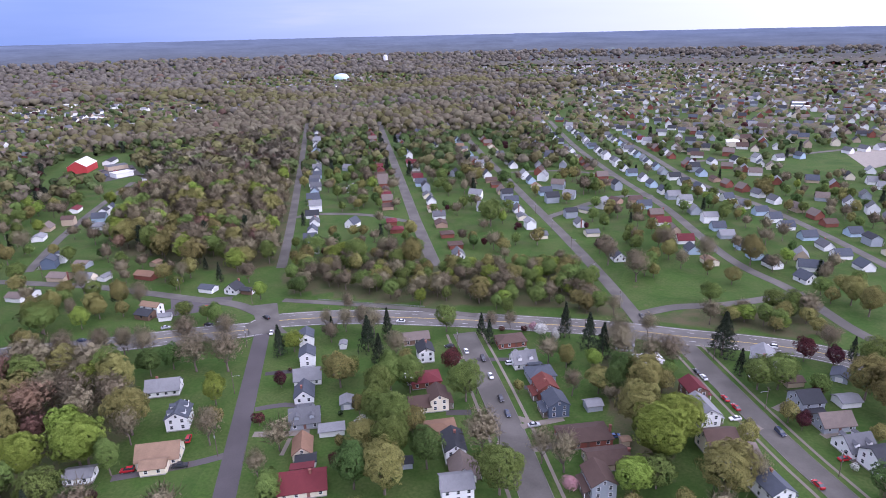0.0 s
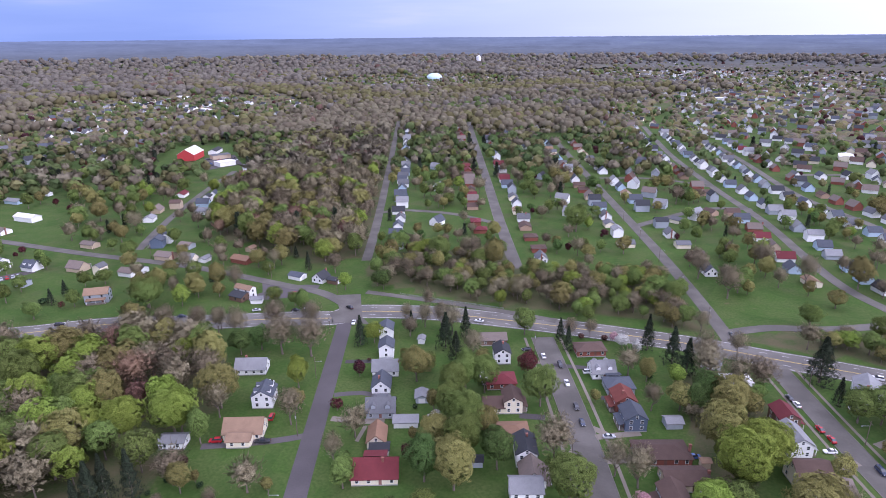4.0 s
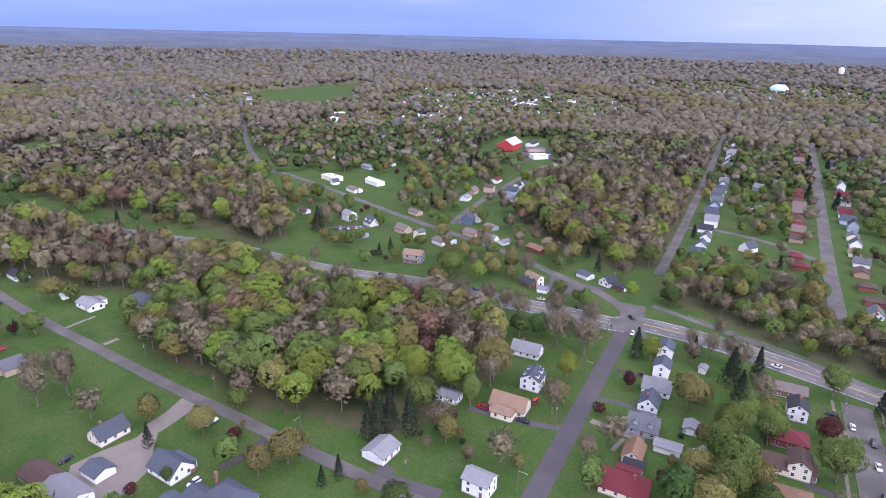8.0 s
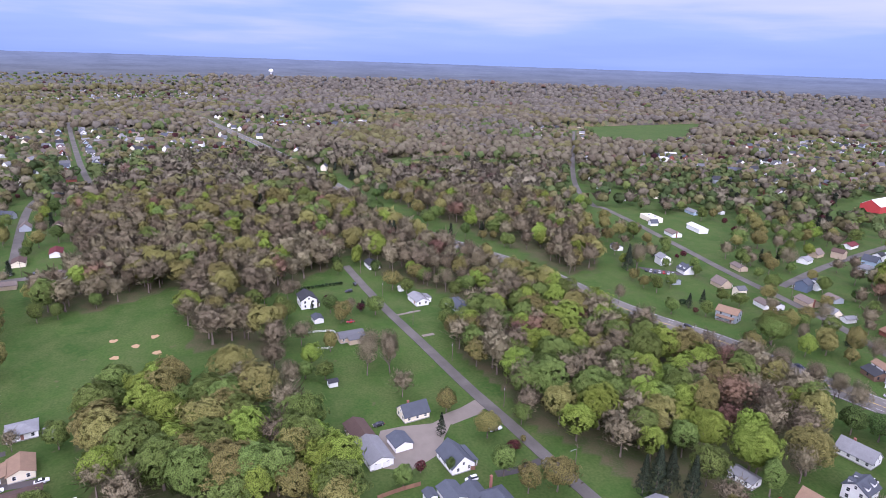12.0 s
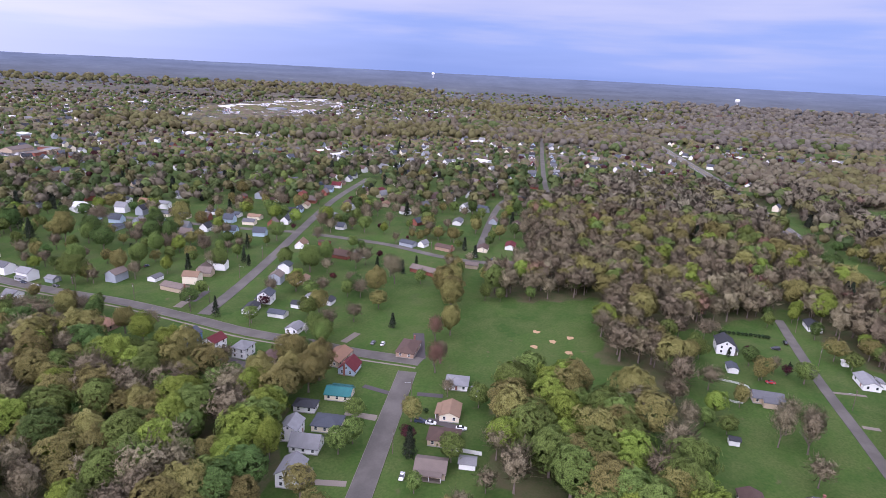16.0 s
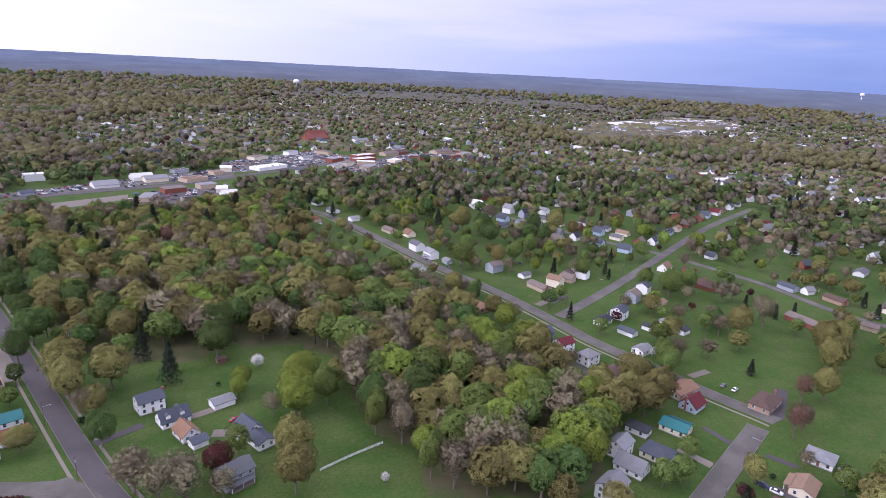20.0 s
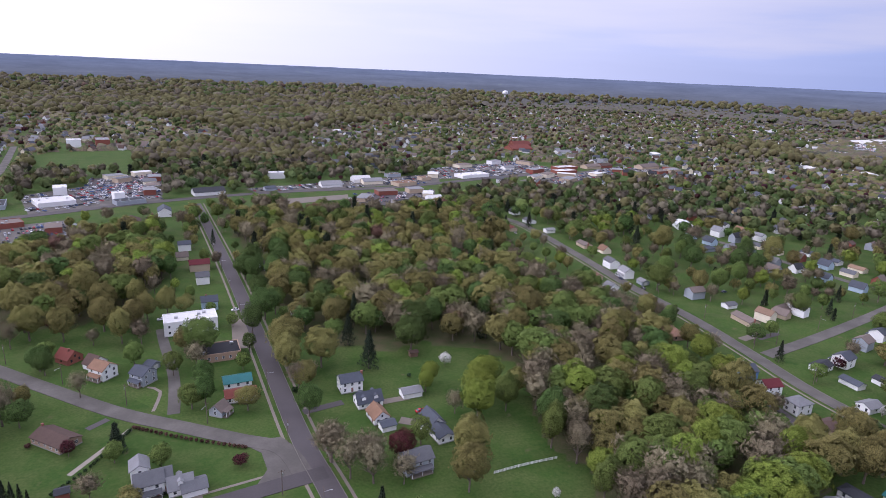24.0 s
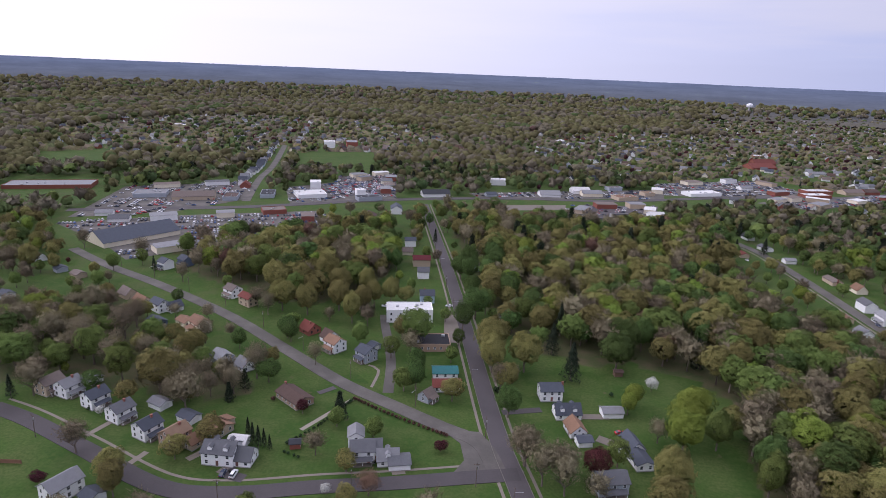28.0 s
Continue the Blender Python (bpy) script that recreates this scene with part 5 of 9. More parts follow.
HOUSES_K = [
    (59.6, -330.1, 12, 27, 13, 2, "white", "white", "f"),
    (53.2, -360.5, 12, 9, 8, 2, "paleblue", "slate", "c"),
    (41.8, -294.6, 11, 20, 14, 1, "tanbrick", "black", "f"),
    (30.7, -263.5, 11, 12, 8, 1, "white", "teal", ""),
    (28.4, -250.5, 11, 13, 8, 1, "white", "red", ""),
    (36, -238.8, 241, 6, 6, 1.5, "grey", "taupe", "p"),
    (-19.4, -251, 191, 10, 8, 2, "white", "slate", "c"),
    (-26, -236.5, 191, 11, 8, 1.5, "white", "slate", "d"),
    (-28.6, -223.7, 105, 9, 7, 1.5, "white", "orange", ""),
    (-31.3, -215.9, 195, 6, 5, 1, "white", "slate", "s"),
    (-45.9, -240.8, 191, 9, 6, 1, "white", "lgrey", "g"),
    (-50.3, -215.8, 285, 10, 7, 1.5, "white", "slate", "w"),
    (-51.9, -205.8, 285, 9, 7, 1, "white", "slate", ""),
    (-37.7, -188.3, 195, 11, 8, 2, "grey", "grey", "p"),
    (-54.6, -279.4, 191, 4, 3, 1, "brown", "brown", "s"),
]
for h_ in HOUSES_K:
    house(*h_)
HOUSES_K_1 = [
    (-3.7, -353.6, 102, 9, 8, 2, "tan", "taupe", "p"),
    (-14.7, -386.1, 192, 10, 8, 1.5, "tan", "brown", "p"),
    (0.3, -339.3, 192, 11, 9, 1, "white", "char", "w"),
    (23.5, -431.6, 192, 8, 7, 2, "grey", "taupe", ""),
    (62.5, -406.6, 12, 8, 8, 2, "white", "grey", "p"),
    (67.9, -434.6, 12, 13, 8, 2, "tan", "maroon", "p"),
    (83.1, -460.7, 13, 8, 7, 1.5, "cream", "taupe", ""),
    (85, -485.1, 13, 9, 7, 2, "white", "slate", ""),
]
for h_ in HOUSES_K_1:
    house(*h_)
HOUSES_L = [
    (54.1, -191.7, 194, 9, 8, 2, "white", "grey", "p"),
    (44.2, -191, 194, 8, 7, 1.5, "white", "lgrey", "d"),
    (58.8, -200.2, 284, 7, 6, 2, "white", "lgrey", ""),
    (51.2, -193.3, 194, 8, 7, 2, "white", "grey", ""),
    (39.7, -189.7, 196, 8, 7, 1, "white", "grey", "g"),
    (93.6, -227.5, 323, 16, 9, 1, "tanbrick", "brown", "c"),
    (81.4, -194, 196, 4, 3.5, 1, "brick", "char", "s"),
    (71.9, -272.3, 143, 8, 8, 2, "grey", "slate", "p"),
    (70.9, -285.8, 143, 5, 5, 1, "grey", "slate", "g"),
    (90.5, -280.3, 143, 9, 8, 2, "white", "orange", "p"),
    (96.7, -291, 143, 7, 8, 1.5, "white", "brown", ""),
    (110.4, -299.4, 143, 9, 8, 1.5, "brick", "red", "c"),
    (160, -331.3, 149, 10, 7, 2, "tan", "red", ""),
    (175, -342.7, 149, 9, 8, 2, "white", "taupe", "p"),
    (169.9, -290, 323, 11, 8, 2, "cream", "orange", "w"),
]
for h_ in HOUSES_L:
    house(*h_)
HOUSES_L_1 = [
    (181.1, -295.4, 329, 9, 7, 1, "cream", "orange", ""),
    (168.9, -261.3, 53, 7, 6, 1, "cream", "orange", "g"),
    (196.2, -292, 329, 10, 7, 1, "navy", "slate", ""),
    (205.7, -311.3, 329, 10, 7, 2, "white", "slate", ""),
    (220.2, -317.2, 329, 11, 8, 1.5, "tan", "orange", ""),
    (236.4, -328, 329, 10, 8, 1.5, "tan", "taupe", ""),
    (197.8, -313.1, 59, 8, 7, 1.5, "white", "slate", ""),
    (139.3, -253.1, 323, 9, 8, 2, "grey", "lgrey", "p"),
    (127, -251.5, 323, 8, 7, 1.5, "white", "lgrey", ""),
    (244, -384.2, 153, 8, 8, 2, "white", "slate", "p"),
    (233.9, -393.4, 153, 8, 8, 2, "navy", "slate", "p"),
]
for h_ in HOUSES_L_1:
    house(*h_)
HOUSES_M = [
    (105.2, -181.8, 181, 12, 9, 2, "white", "grey", "d"),
    (98, -182.2, 181, 10, 8, 1.5, "white", "grey", ""),
    (103.2, -191.6, 181, 7, 6, 1, "white", "white", "g"),
    (127.4, -188.6, 248, 9, 8, 2, "tanbrick", "tan", "cp"),
    (120.1, -188.1, 248, 6, 6, 1.5, "tan", "orange", ""),
    (115.6, -199.1, 158, 10, 8, 1, "tan", "orange", "w"),
    (140.7, -191.8, 248, 8.5, 8, 2, "white", "slate", "cp"),
    (158, -200.9, 248, 8.5, 8, 2, "white", "grey", "cp"),
    (174.6, -208.9, 248, 8.5, 8, 2, "white", "slate", "cp"),
    (191.4, -215.1, 253, 8.5, 8, 2, "white", "lgrey", "cp"),
    (200.8, -215.6, 253, 9, 8, 2, "tan", "taupe", "p"),
    (130.4, -204.6, 158, 8, 6, 1, "white", "slate", "g"),
    (147.7, -212.4, 158, 8, 6, 1, "white", "lgrey", "g"),
    (188.7, -226.4, 163, 7, 6, 1, "white", "lgrey", "g"),
    (148.6, -154.3, 68, 11, 8, 2, "white", "lgrey", ""),
]
for h_ in HOUSES_M:
    house(*h_)
HOUSES_M_1 = [
    (137.3, -153.7, 338, 6, 6, 1, "white", "slate", "g"),
    (304.4, -311.4, 333, 8, 7, 1, "white", "slate", ""),
    (338, -380.9, 328, 8, 7, 1.5, "white", "slate", ""),
    (307.3, -361.8, 328, 7, 7, 1, "grey", "slate", ""),
    (288.6, -354.1, 333, 9, 7, 1, "tan", "taupe", ""),
]
for h_ in HOUSES_M_1:
    house(*h_)
HOUSES_Z = [
    (-1401, -1607.6, 197, 150, 60, 1, "white", "white", "f"),
    (-1538.4, -1340.1, 194, 150, 70, 1, "white", "white", "f"),
    (-2016.8, -1502.4, 194, 60, 40, 1, "white", "lgrey", "f"),
    (-2118.9, -1427.6, 194, 110, 40, 1, "white", "white", "f"),
    (-2022.9, -1724.2, 194, 60, 30, 1, "white", "white", "f"),
    (-1557.9, -1215.7, 194, 70, 36, 1, "grey", "lgrey", "f"),
    (-1380, -1388.5, 194, 60, 40, 1, "tan", "lgrey", "f"),
    (-415.5, -886.4, 197, 40, 18, 1, "brick", "white", "f"),
    (-568.1, -897.9, 197, 40, 18, 1, "tan", "taupe", "b"),
    (-510.5, -952.4, 197, 34, 16, 1, "white", "grey", "b"),
    (-445.3, -1164.8, 197, 42, 20, 2, "brick", "red", ""),
    (-3021.6, -1528.2, 194, 120, 40, 1, "cream", "white", "f"),
    (-3095.2, -1407, 194, 90, 40, 1, "white", "white", "f"),
    (-2934.3, -1618.9, 194, 70, 40, 1, "tan", "lgrey", "f"),
]
for h_ in HOUSES_Z:
    house(*h_)
HOUSES_P = [
    (310.8, -452.2, 238, 62.5, 32.5, 1, "cream", "slate", "b"),
    (516.9, -622.5, 202, 87.5, 32.5, 1, "brick", "lgrey", "fb"),
    (390.4, -609.7, 202, 32.5, 25, 1, "grey", "lgrey", "fb"),
    (340.9, -608.9, 202, 42.5, 20, 1, "tan", "taupe", "b"),
    (355.3, -500.5, 22, 17.5, 12.5, 1, "white", "grey", ""),
    (380.5, -516.5, 22, 15, 10, 1, "white", "lgrey", ""),
    (229.3, -658.9, 210, 32.5, 27.5, 1, "white", "white", "fb"),
    (273.3, -645.2, 107, 30, 15, 1, "grey", "char", "fb"),
    (238.9, -708.8, 107, 17.5, 12.5, 2, "white", "white", "f"),
    (175.4, -675.9, 210, 10, 10, 2, "white", "white", "fb"),
    (161.3, -657.6, 210, 27.5, 15, 1, "grey", "char", "fb"),
    (141.2, -572.3, 283, 15, 15, 1, "brick", "brown", ""),
    (237.1, -569.5, 30, 22.5, 17.5, 1, "brick", "taupe", "fb"),
    (304.5, -619.8, 287, 25, 15, 1, "grey", "brown", "fb"),
    (316.6, -683.8, 287, 12.5, 11.2, 1.5, "brick", "red", ""),
]
for h_ in HOUSES_P:
    house(*h_)
HOUSES_P_1 = [
    (119.5, -603.9, 283, 17.5, 11.2, 2, "white", "slate", ""),
    (91.8, -702.8, 200, 32.5, 17.5, 1, "white", "char", "b"),
    (20.9, -803.1, 191, 20, 11.2, 2, "white", "white", "fb"),
    (27.2, -723.9, 200, 12.5, 10, 1, "grey", "slate", ""),
    (-43.5, -747.4, 191, 25, 18.8, 1, "white", "lgrey", ""),
    (-83.7, -779.5, 191, 22.5, 17.5, 1, "white", "white", "b"),
    (-96.1, -765.1, 191, 25, 15, 1, "cream", "lgrey", "b"),
    (-130.9, -815.5, 204, 20, 11.2, 1, "grey", "taupe", "fb"),
    (-135.3, -753.5, 204, 27.5, 17.5, 1, "tan", "orange", "fb"),
    (-169.4, -790.1, 204, 15, 12.5, 1, "tan", "tan", "fb"),
    (-84.8, -606.4, 11, 42.5, 30, 1, "block", "black", "fb"),
    (-122, -636.8, 11, 35, 27.5, 1, "block", "black", "fb"),
    (-152.4, -658.8, 11, 16.2, 12.5, 1, "white", "white", "b"),
    (-243, -815.6, 204, 47.5, 20, 1, "white", "white", "fb"),
    (-320.1, -883.6, 197, 17.5, 12.5, 1, "white", "lgrey", ""),
]
for h_ in HOUSES_P_1:
    house(*h_)
HOUSES_P_2 = [
    (-398.9, -851, 197, 37.5, 17.5, 1, "brick", "white", "fb"),
    (-465.3, -894.5, 197, 30, 16.2, 1, "tan", "taupe", "b"),
    (-425.3, -1121.5, 197, 47.5, 30, 1, "brick", "red", ""),
    (-493.1, -1065.1, 197, 32.5, 15, 1, "white", "lgrey", "b"),
    (334.1, -1084.9, 107, 22.5, 20, 3, "white", "white", "f"),
    (297, -1101.2, 107, 37.5, 20, 3, "brick", "lgrey", "f"),
    (-162, -916.5, 204, 11.2, 10, 2, "white", "slate", ""),
    (-494.4, -905.1, 197, 22.5, 15, 1, "brick", "brown", "b"),
]
for h_ in HOUSES_P_2:
    house(*h_)


JOINED = []


def street_row(road, side, a, b, gap, back, palette, seed, sizes=(9, 11, 7, 8.5)):
    """Houses along one side of a street, between two lengths of it, each a little different."""
    rnd = random.Random(seed)
    line = LINES[road]
    s, want = 0.0, a
    for i in range(1, len(line)):
        d = line[i] - line[i - 1]
        while s + d.length > want and want < b:
            u = d.normalized()
            p = line[i - 1] + u * (want - s) + Vector((-u.y, u.x, 0)) * side * (back + rnd.uniform(-1.5, 1.5))
            want += gap * rnd.uniform(0.85, 1.2)
            L, W = rnd.uniform(sizes[0], sizes[1]), rnd.uniform(sizes[2], sizes[3])
            if any(math.hypot(p.x - fx, p.y - fy) < fr + 5 for fx, fy, fr in FOOT) or in_field(p.x, p.y) or not off_road(p.x, p.y, 4):
                continue
            wall, roof, st, opt = rnd.choice(palette)
            along = rnd.random() < 0.5
            if not along:
                L, W = max(L, W), min(L, W)
            if math.hypot(p.x, p.y) > 500:
                JOINED.append((p.x, p.y, math.atan2(u.y, u.x) + (0 if along else math.pi / 2), L, W, 3.0 if st == 1 else 3.6 if st == 1.5 else 5.6, WALLS[wall], ROOFS[roof], 0.30 if st == 1 else 0.48))
                FOOT.append((p.x, p.y, max(L, W) * 0.6))
                continue
            house(round(p.x, 1), round(p.y, 1), round(math.degrees(math.atan2(u.y, u.x)) + (0 if along else 90) + rnd.choice((0, 180)), 1), round(L, 1), round(W, 1), st, wall, roof, opt)
        s += d.length


WHITES = [("white", "slate", 1.5, ""), ("white", "grey", 1.5, "c"), ("white", "lgrey", 2, ""), ("paleblue", "slate", 1.5, ""), ("white", "char", 1.5, ""), ("grey", "lgrey", 1.5, "")]
BROWNS = [("brick", "brown", 1, "h"), ("tanbrick", "brown", 1, ""), ("tan", "taupe", 1.5, ""), ("brick", "taupe", 1.5, "c"), ("white", "brown", 1, ""), ("brick", "maroon", 1, "h")]
MIXED = WHITES[:4] + BROWNS[:4] + [("cream", "tan", 1, ""), ("white", "maroon", 1.5, ""), ("grey", "char", 2, "p"), ("cream", "grey", 1, "")]
street_row("N1", -1, 165, 711, 19, 17, WHITES, 1)
street_row("N1", -1, 25, 159, 21, 17, WHITES, 2)
street_row("N2", 1, 76, 686, 20, 18, BROWNS, 3)
street_row("N2", -1, 13, 686, 22, 18, MIXED, 4)
street_row("N3", 1, 140, 610, 21, 18, MIXED, 5)
street_row("N3", -1, 89, 610, 22, 18, MIXED, 6)
street_row("N4", 1, 114, 711, 21, 17, MIXED, 7)
street_row("N4", -1, 76, 711, 21, 17, WHITES, 8)
street_row("N6", 1, 0, 533, 20, 17, WHITES, 9)
street_row("N6", -1, 0, 533, 21, 17, MIXED, 10)
street_row("X1", 1, 13, 152, 20, 15, WHITES, 11)
street_row("X2", -1, 13, 152, 20, 15, MIXED, 12)
street_row("N7", -1, 0, 381, 23, 17, WHITES, 13)
street_row("J", 1, 25, 533, 22, 17, MIXED, 14)
street_row("J", -1, 25, 533, 22, 17, WHITES, 15)
street_row("Q", 1, 76, 419, 18, 16, WHITES, 16)
street_row("G", 1, 190, 533, 22, 18, MIXED, 17)
street_row("Hs", -1, 25, 254, 21, 17, MIXED, 18)
street_row("Hs", 1, 25, 254, 21, 17, WHITES, 19)
street_row("WR", -1, 711, 1143, 26, 18, MIXED, 20)
street_row("S", -1, 114, 254, 26, 17, MIXED, 21)

# ---------------------------------------------------------------- trees
TONES = {
    "bare": ("budding_twigs", (0.246, 0.212, 0.132), (0.310, 0.266, 0.168)),
    "olive": ("olive_leaves", (0.205, 0.190, 0.062), (0.255, 0.235, 0.082)),
    "green": ("spring_green_leaves", (0.130, 0.182, 0.046), (0.172, 0.230, 0.060)),
    "lime": ("lime_green_leaves", (0.190, 0.262, 0.042), (0.240, 0.312, 0.058)),
    "deep": ("deep_green_leaves", (0.080, 0.132, 0.036), (0.110, 0.170, 0.048)),
    "fir": ("conifer_needles", (0.030, 0.044, 0.027), (0.054, 0.068, 0.040)),
    "plum": ("plum_red_leaves", (0.070, 0.022, 0.026), (0.110, 0.036, 0.040)),
    "rust": ("rust_red_buds", (0.240, 0.145, 0.100), (0.290, 0.185, 0.130)),
    "bloom": ("white_blossom", (0.560, 0.560, 0.500), (0.740, 0.730, 0.680)),
    "pink": ("pink_blossom", (0.480, 0.240, 0.270), (0.620, 0.380, 0.400)),
    # only in far woods: haze put into the twig colour
    "ash": ("haze_grey_twigs", (0.230, 0.205, 0.160), (0.280, 0.248, 0.192)),
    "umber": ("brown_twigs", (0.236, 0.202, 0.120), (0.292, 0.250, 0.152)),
}


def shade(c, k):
    """Leaf tone greyed a fifth and scaled by k: haze and shade painted in."""
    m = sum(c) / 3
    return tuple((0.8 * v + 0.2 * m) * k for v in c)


LEAF = {k: leaf_mat(n, a, b, 0.16) for k, (n, a, b) in TONES.items()}
# dimmed, greyed leaf copies: shade and distance put into far crowns' colour
LEAF_OUT = {k: leaf_mat(n + "_dimmed_far_off", shade(a, 0.95), shade(b, 0.95), 0.26, "tint", 0) for k, (n, a, b) in TONES.items()}
LEAF_DIM = {k: leaf_mat(n + "_dimmed_in_the_distance", shade(a, 0.84), shade(b, 0.84), 0.18, "tint", 0) for k, (n, a, b) in TONES.items()}
LEAF_FAR = {k: leaf_mat(n + "_of_the_woods", a, b, 0.22, "tint", 2.4) for k, (n, a, b) in TONES.items()}


TWIGGY = ("bare", "rust", "ash", "umber")
GOLD = (1 + 5 ** 0.5) / 2
ICO_V = np.array([(-1, GOLD, 0), (1, GOLD, 0), (-1, -GOLD, 0), (1, -GOLD, 0), (0, -1, GOLD), (0, 1, GOLD), (0, -1, -GOLD), (0, 1, -GOLD), (GOLD, 0, -1), (GOLD, 0, 1), (-GOLD, 0, -1), (-GOLD, 0, 1)], float) / math.hypot(1, GOLD)
ICO_F = np.array([(0, 11, 5), (0, 5, 1), (0, 1, 7), (0, 7, 10), (0, 10, 11), (1, 5, 9), (5, 11, 4), (11, 10, 2), (10, 7, 6), (7, 1, 8), (3, 9, 4), (3, 4, 2), (3, 2, 6), (3, 6, 8), (3, 8, 9), (4, 9, 5), (2, 4, 11), (6, 2, 10), (8, 6, 7), (9, 8, 1)], np.int32)
ICO_F = ICO_F[np.argsort(ICO_V[ICO_F].mean(1)[:, 2])[5:]]


def unit(v):
    return v / (np.linalg.norm(v, axis=1)[:, None] + 1e-9)


def crown_arrays(seed, n, size, kind, core=0.0):
    """A crown 1 m high on a stem foot at z = 0, as triangles: leaf clumps over an uneven, lumpy outside, or twigs that fill it.
    core: how far a closed heart fills crowns seen from afar. Gives the corners and, for each, the way it leans to the light."""
    rg = np.random.default_rng(seed)
    extra = []
    if kind == "fir":
        t = rg.random(n) ** 0.75
        a = rg.random(n) * 2 * np.pi
        tier = 0.80 + 0.20 * np.sin(t * 34 + 2 * np.sin(a * 2 + seed))
        rad = 0.25 * (1.02 - t) * tier * (0.7 + 0.36 * rg.random(n)) + 0.006
        rad = rad * (1 + 0.2 * np.sin(3 * a + seed) * rg.random(n))
        c = np.stack([rad * np.cos(a), rad * np.sin(a), 0.05 + 0.95 * t], 1)
        out = unit(np.stack([np.cos(a), np.sin(a), 0.15 + 0 * a], 1))
        soft = unit(out + np.array([0, 0, 0.35]) + rg.normal(size=(n, 3)) * 0.2)
        mid, semi = np.array([0, 0, 0.42]), np.array([0.13, 0.13, 0.42])
    else:
        low = 0.17 if kind in TWIGGY else 0.12
        wide = 0.35 * rg.uniform(0.9, 1.14)
        mid, semi = np.array([0, 0, low + (1 - low) * 0.5]), np.array([wide, wide * rg.uniform(0.86, 1.0), (1 - low) * 0.5])
        k = 44 if n > 400 else 12 if n > 100 else 7
        boss = unit(rg.normal(size=(k, 3)) * (1, 1, 0.85) + np.array([0, 0, 0.25]))
        tall = rg.uniform(0.10, 0.38, k)
        d = rg.normal(size=(n, 3))
        d[:, 2] += 0.5
        d = unit(d)
        near = d @ boss.T
        best = near.argmax(1)
        w = np.exp(-((1 - near.max(1)) / (0.05 if n > 400 else 0.12)))
        rise = 0.74 + tall[best] * w
        # broadest above the middle, drawn in towards the stem
        rise = rise * (1 - 0.26 * np.clip(-d[:, 2], 0, 1)) * (1 + 0.10 * np.sin(2 * np.arctan2(d[:, 1], d[:, 0]) + seed))
        deep = rg.uniform(0.30, 1.03, n) if kind in TWIGGY else 1.03 - 0.24 * rg.random(n) ** 2
        c = mid + d * semi * (rise * deep)[:, None]
        out = unit(d / semi * 0.3 + (d - boss[best] * 0.72) * 1.1)
        soft = unit(d / semi * 0.35 + (d - boss[best] * 0.72) * 0.8 + np.array([0, 0, 0.35]) + rg.normal(size=(n, 3)) * 0.22)
    if core:
        v = ICO_V * rg.uniform(0.8, 1.2, (12, 1))
        extra = [(mid + v * semi * core)[ICO_F].reshape(-1, 3), unit(v / semi)[ICO_F].reshape(-1, 3)]
    u = unit(np.cross(out, rg.normal(size=(n, 3))))
    w = np.cross(out, u)
    tilt = rg.normal(size=(n, 3)) * 0.42
    u, w = u + tilt * 0.5, w - tilt[:, ::-1] * 0.5
    s = (size * rg.uniform(0.55, 1.4, n))[:, None]
    if kind in TWIGGY:
        # sprays of twigs, slim and pointing up and out
        up = unit(d * (0.9, 0.9, 0.35) + np.array([0, 0, 0.75]) + rg.normal(size=(n, 3)) * 0.28)
        side = unit(np.cross(up, rg.normal(size=(n, 3))))
        slim = 0.26 if n > 400 else 0.5
        tri = np.stack([c - side * s * slim, c + side * s * slim, c + up * s * (3.6 if n > 400 else 2.4)], 1)
        tri[:, :, 2] = np.minimum(tri[:, :, 2], 1.04)
        half = n // 2
        tri[:half] = np.stack([c - u * s - w * s * 0.6, c + u * s - w * s * 0.6, c + w * s * 1.1], 1)[:half]
    else:
        tri = np.stack([c - u * s - w * s * 0.6, c + u * s - w * s * 0.6, c + w * s * 1.1], 1)
    tri, soft = tri.reshape(-1, 3), np.repeat(soft, 3, 0)
    if extra:
        tri, soft = np.concatenate([tri, extra[0]]), np.concatenate([soft, extra[1]])
    return tri.astype(np.float32), soft.astype(np.float32)


def tri_mesh(name, verts, mat, lean=None):
    n = len(verts) // 3
    me = bpy.data.meshes.new(name)
    me.vertices.add(len(verts))
    me.vertices.foreach_set("co", np.ascontiguousarray(verts, np.float32).ravel())
    me.loops.add(len(verts))
    me.loops.foreach_set("vertex_index", np.arange(len(verts), dtype=np.int32))
    me.polygons.add(n)
    me.polygons.foreach_set("loop_start", np.arange(0, 3 * n, 3, dtype=np.int32))
    for m in (mat if isinstance(mat, list) else [mat]):
        me.materials.append(m)
    me.update(calc_edges=True)
    if lean is not None:
        me.attributes.new("lean", "FLOAT_VECTOR", "POINT").data.foreach_set("vector", np.ascontiguousarray(lean, np.float32).ravel())
    return me


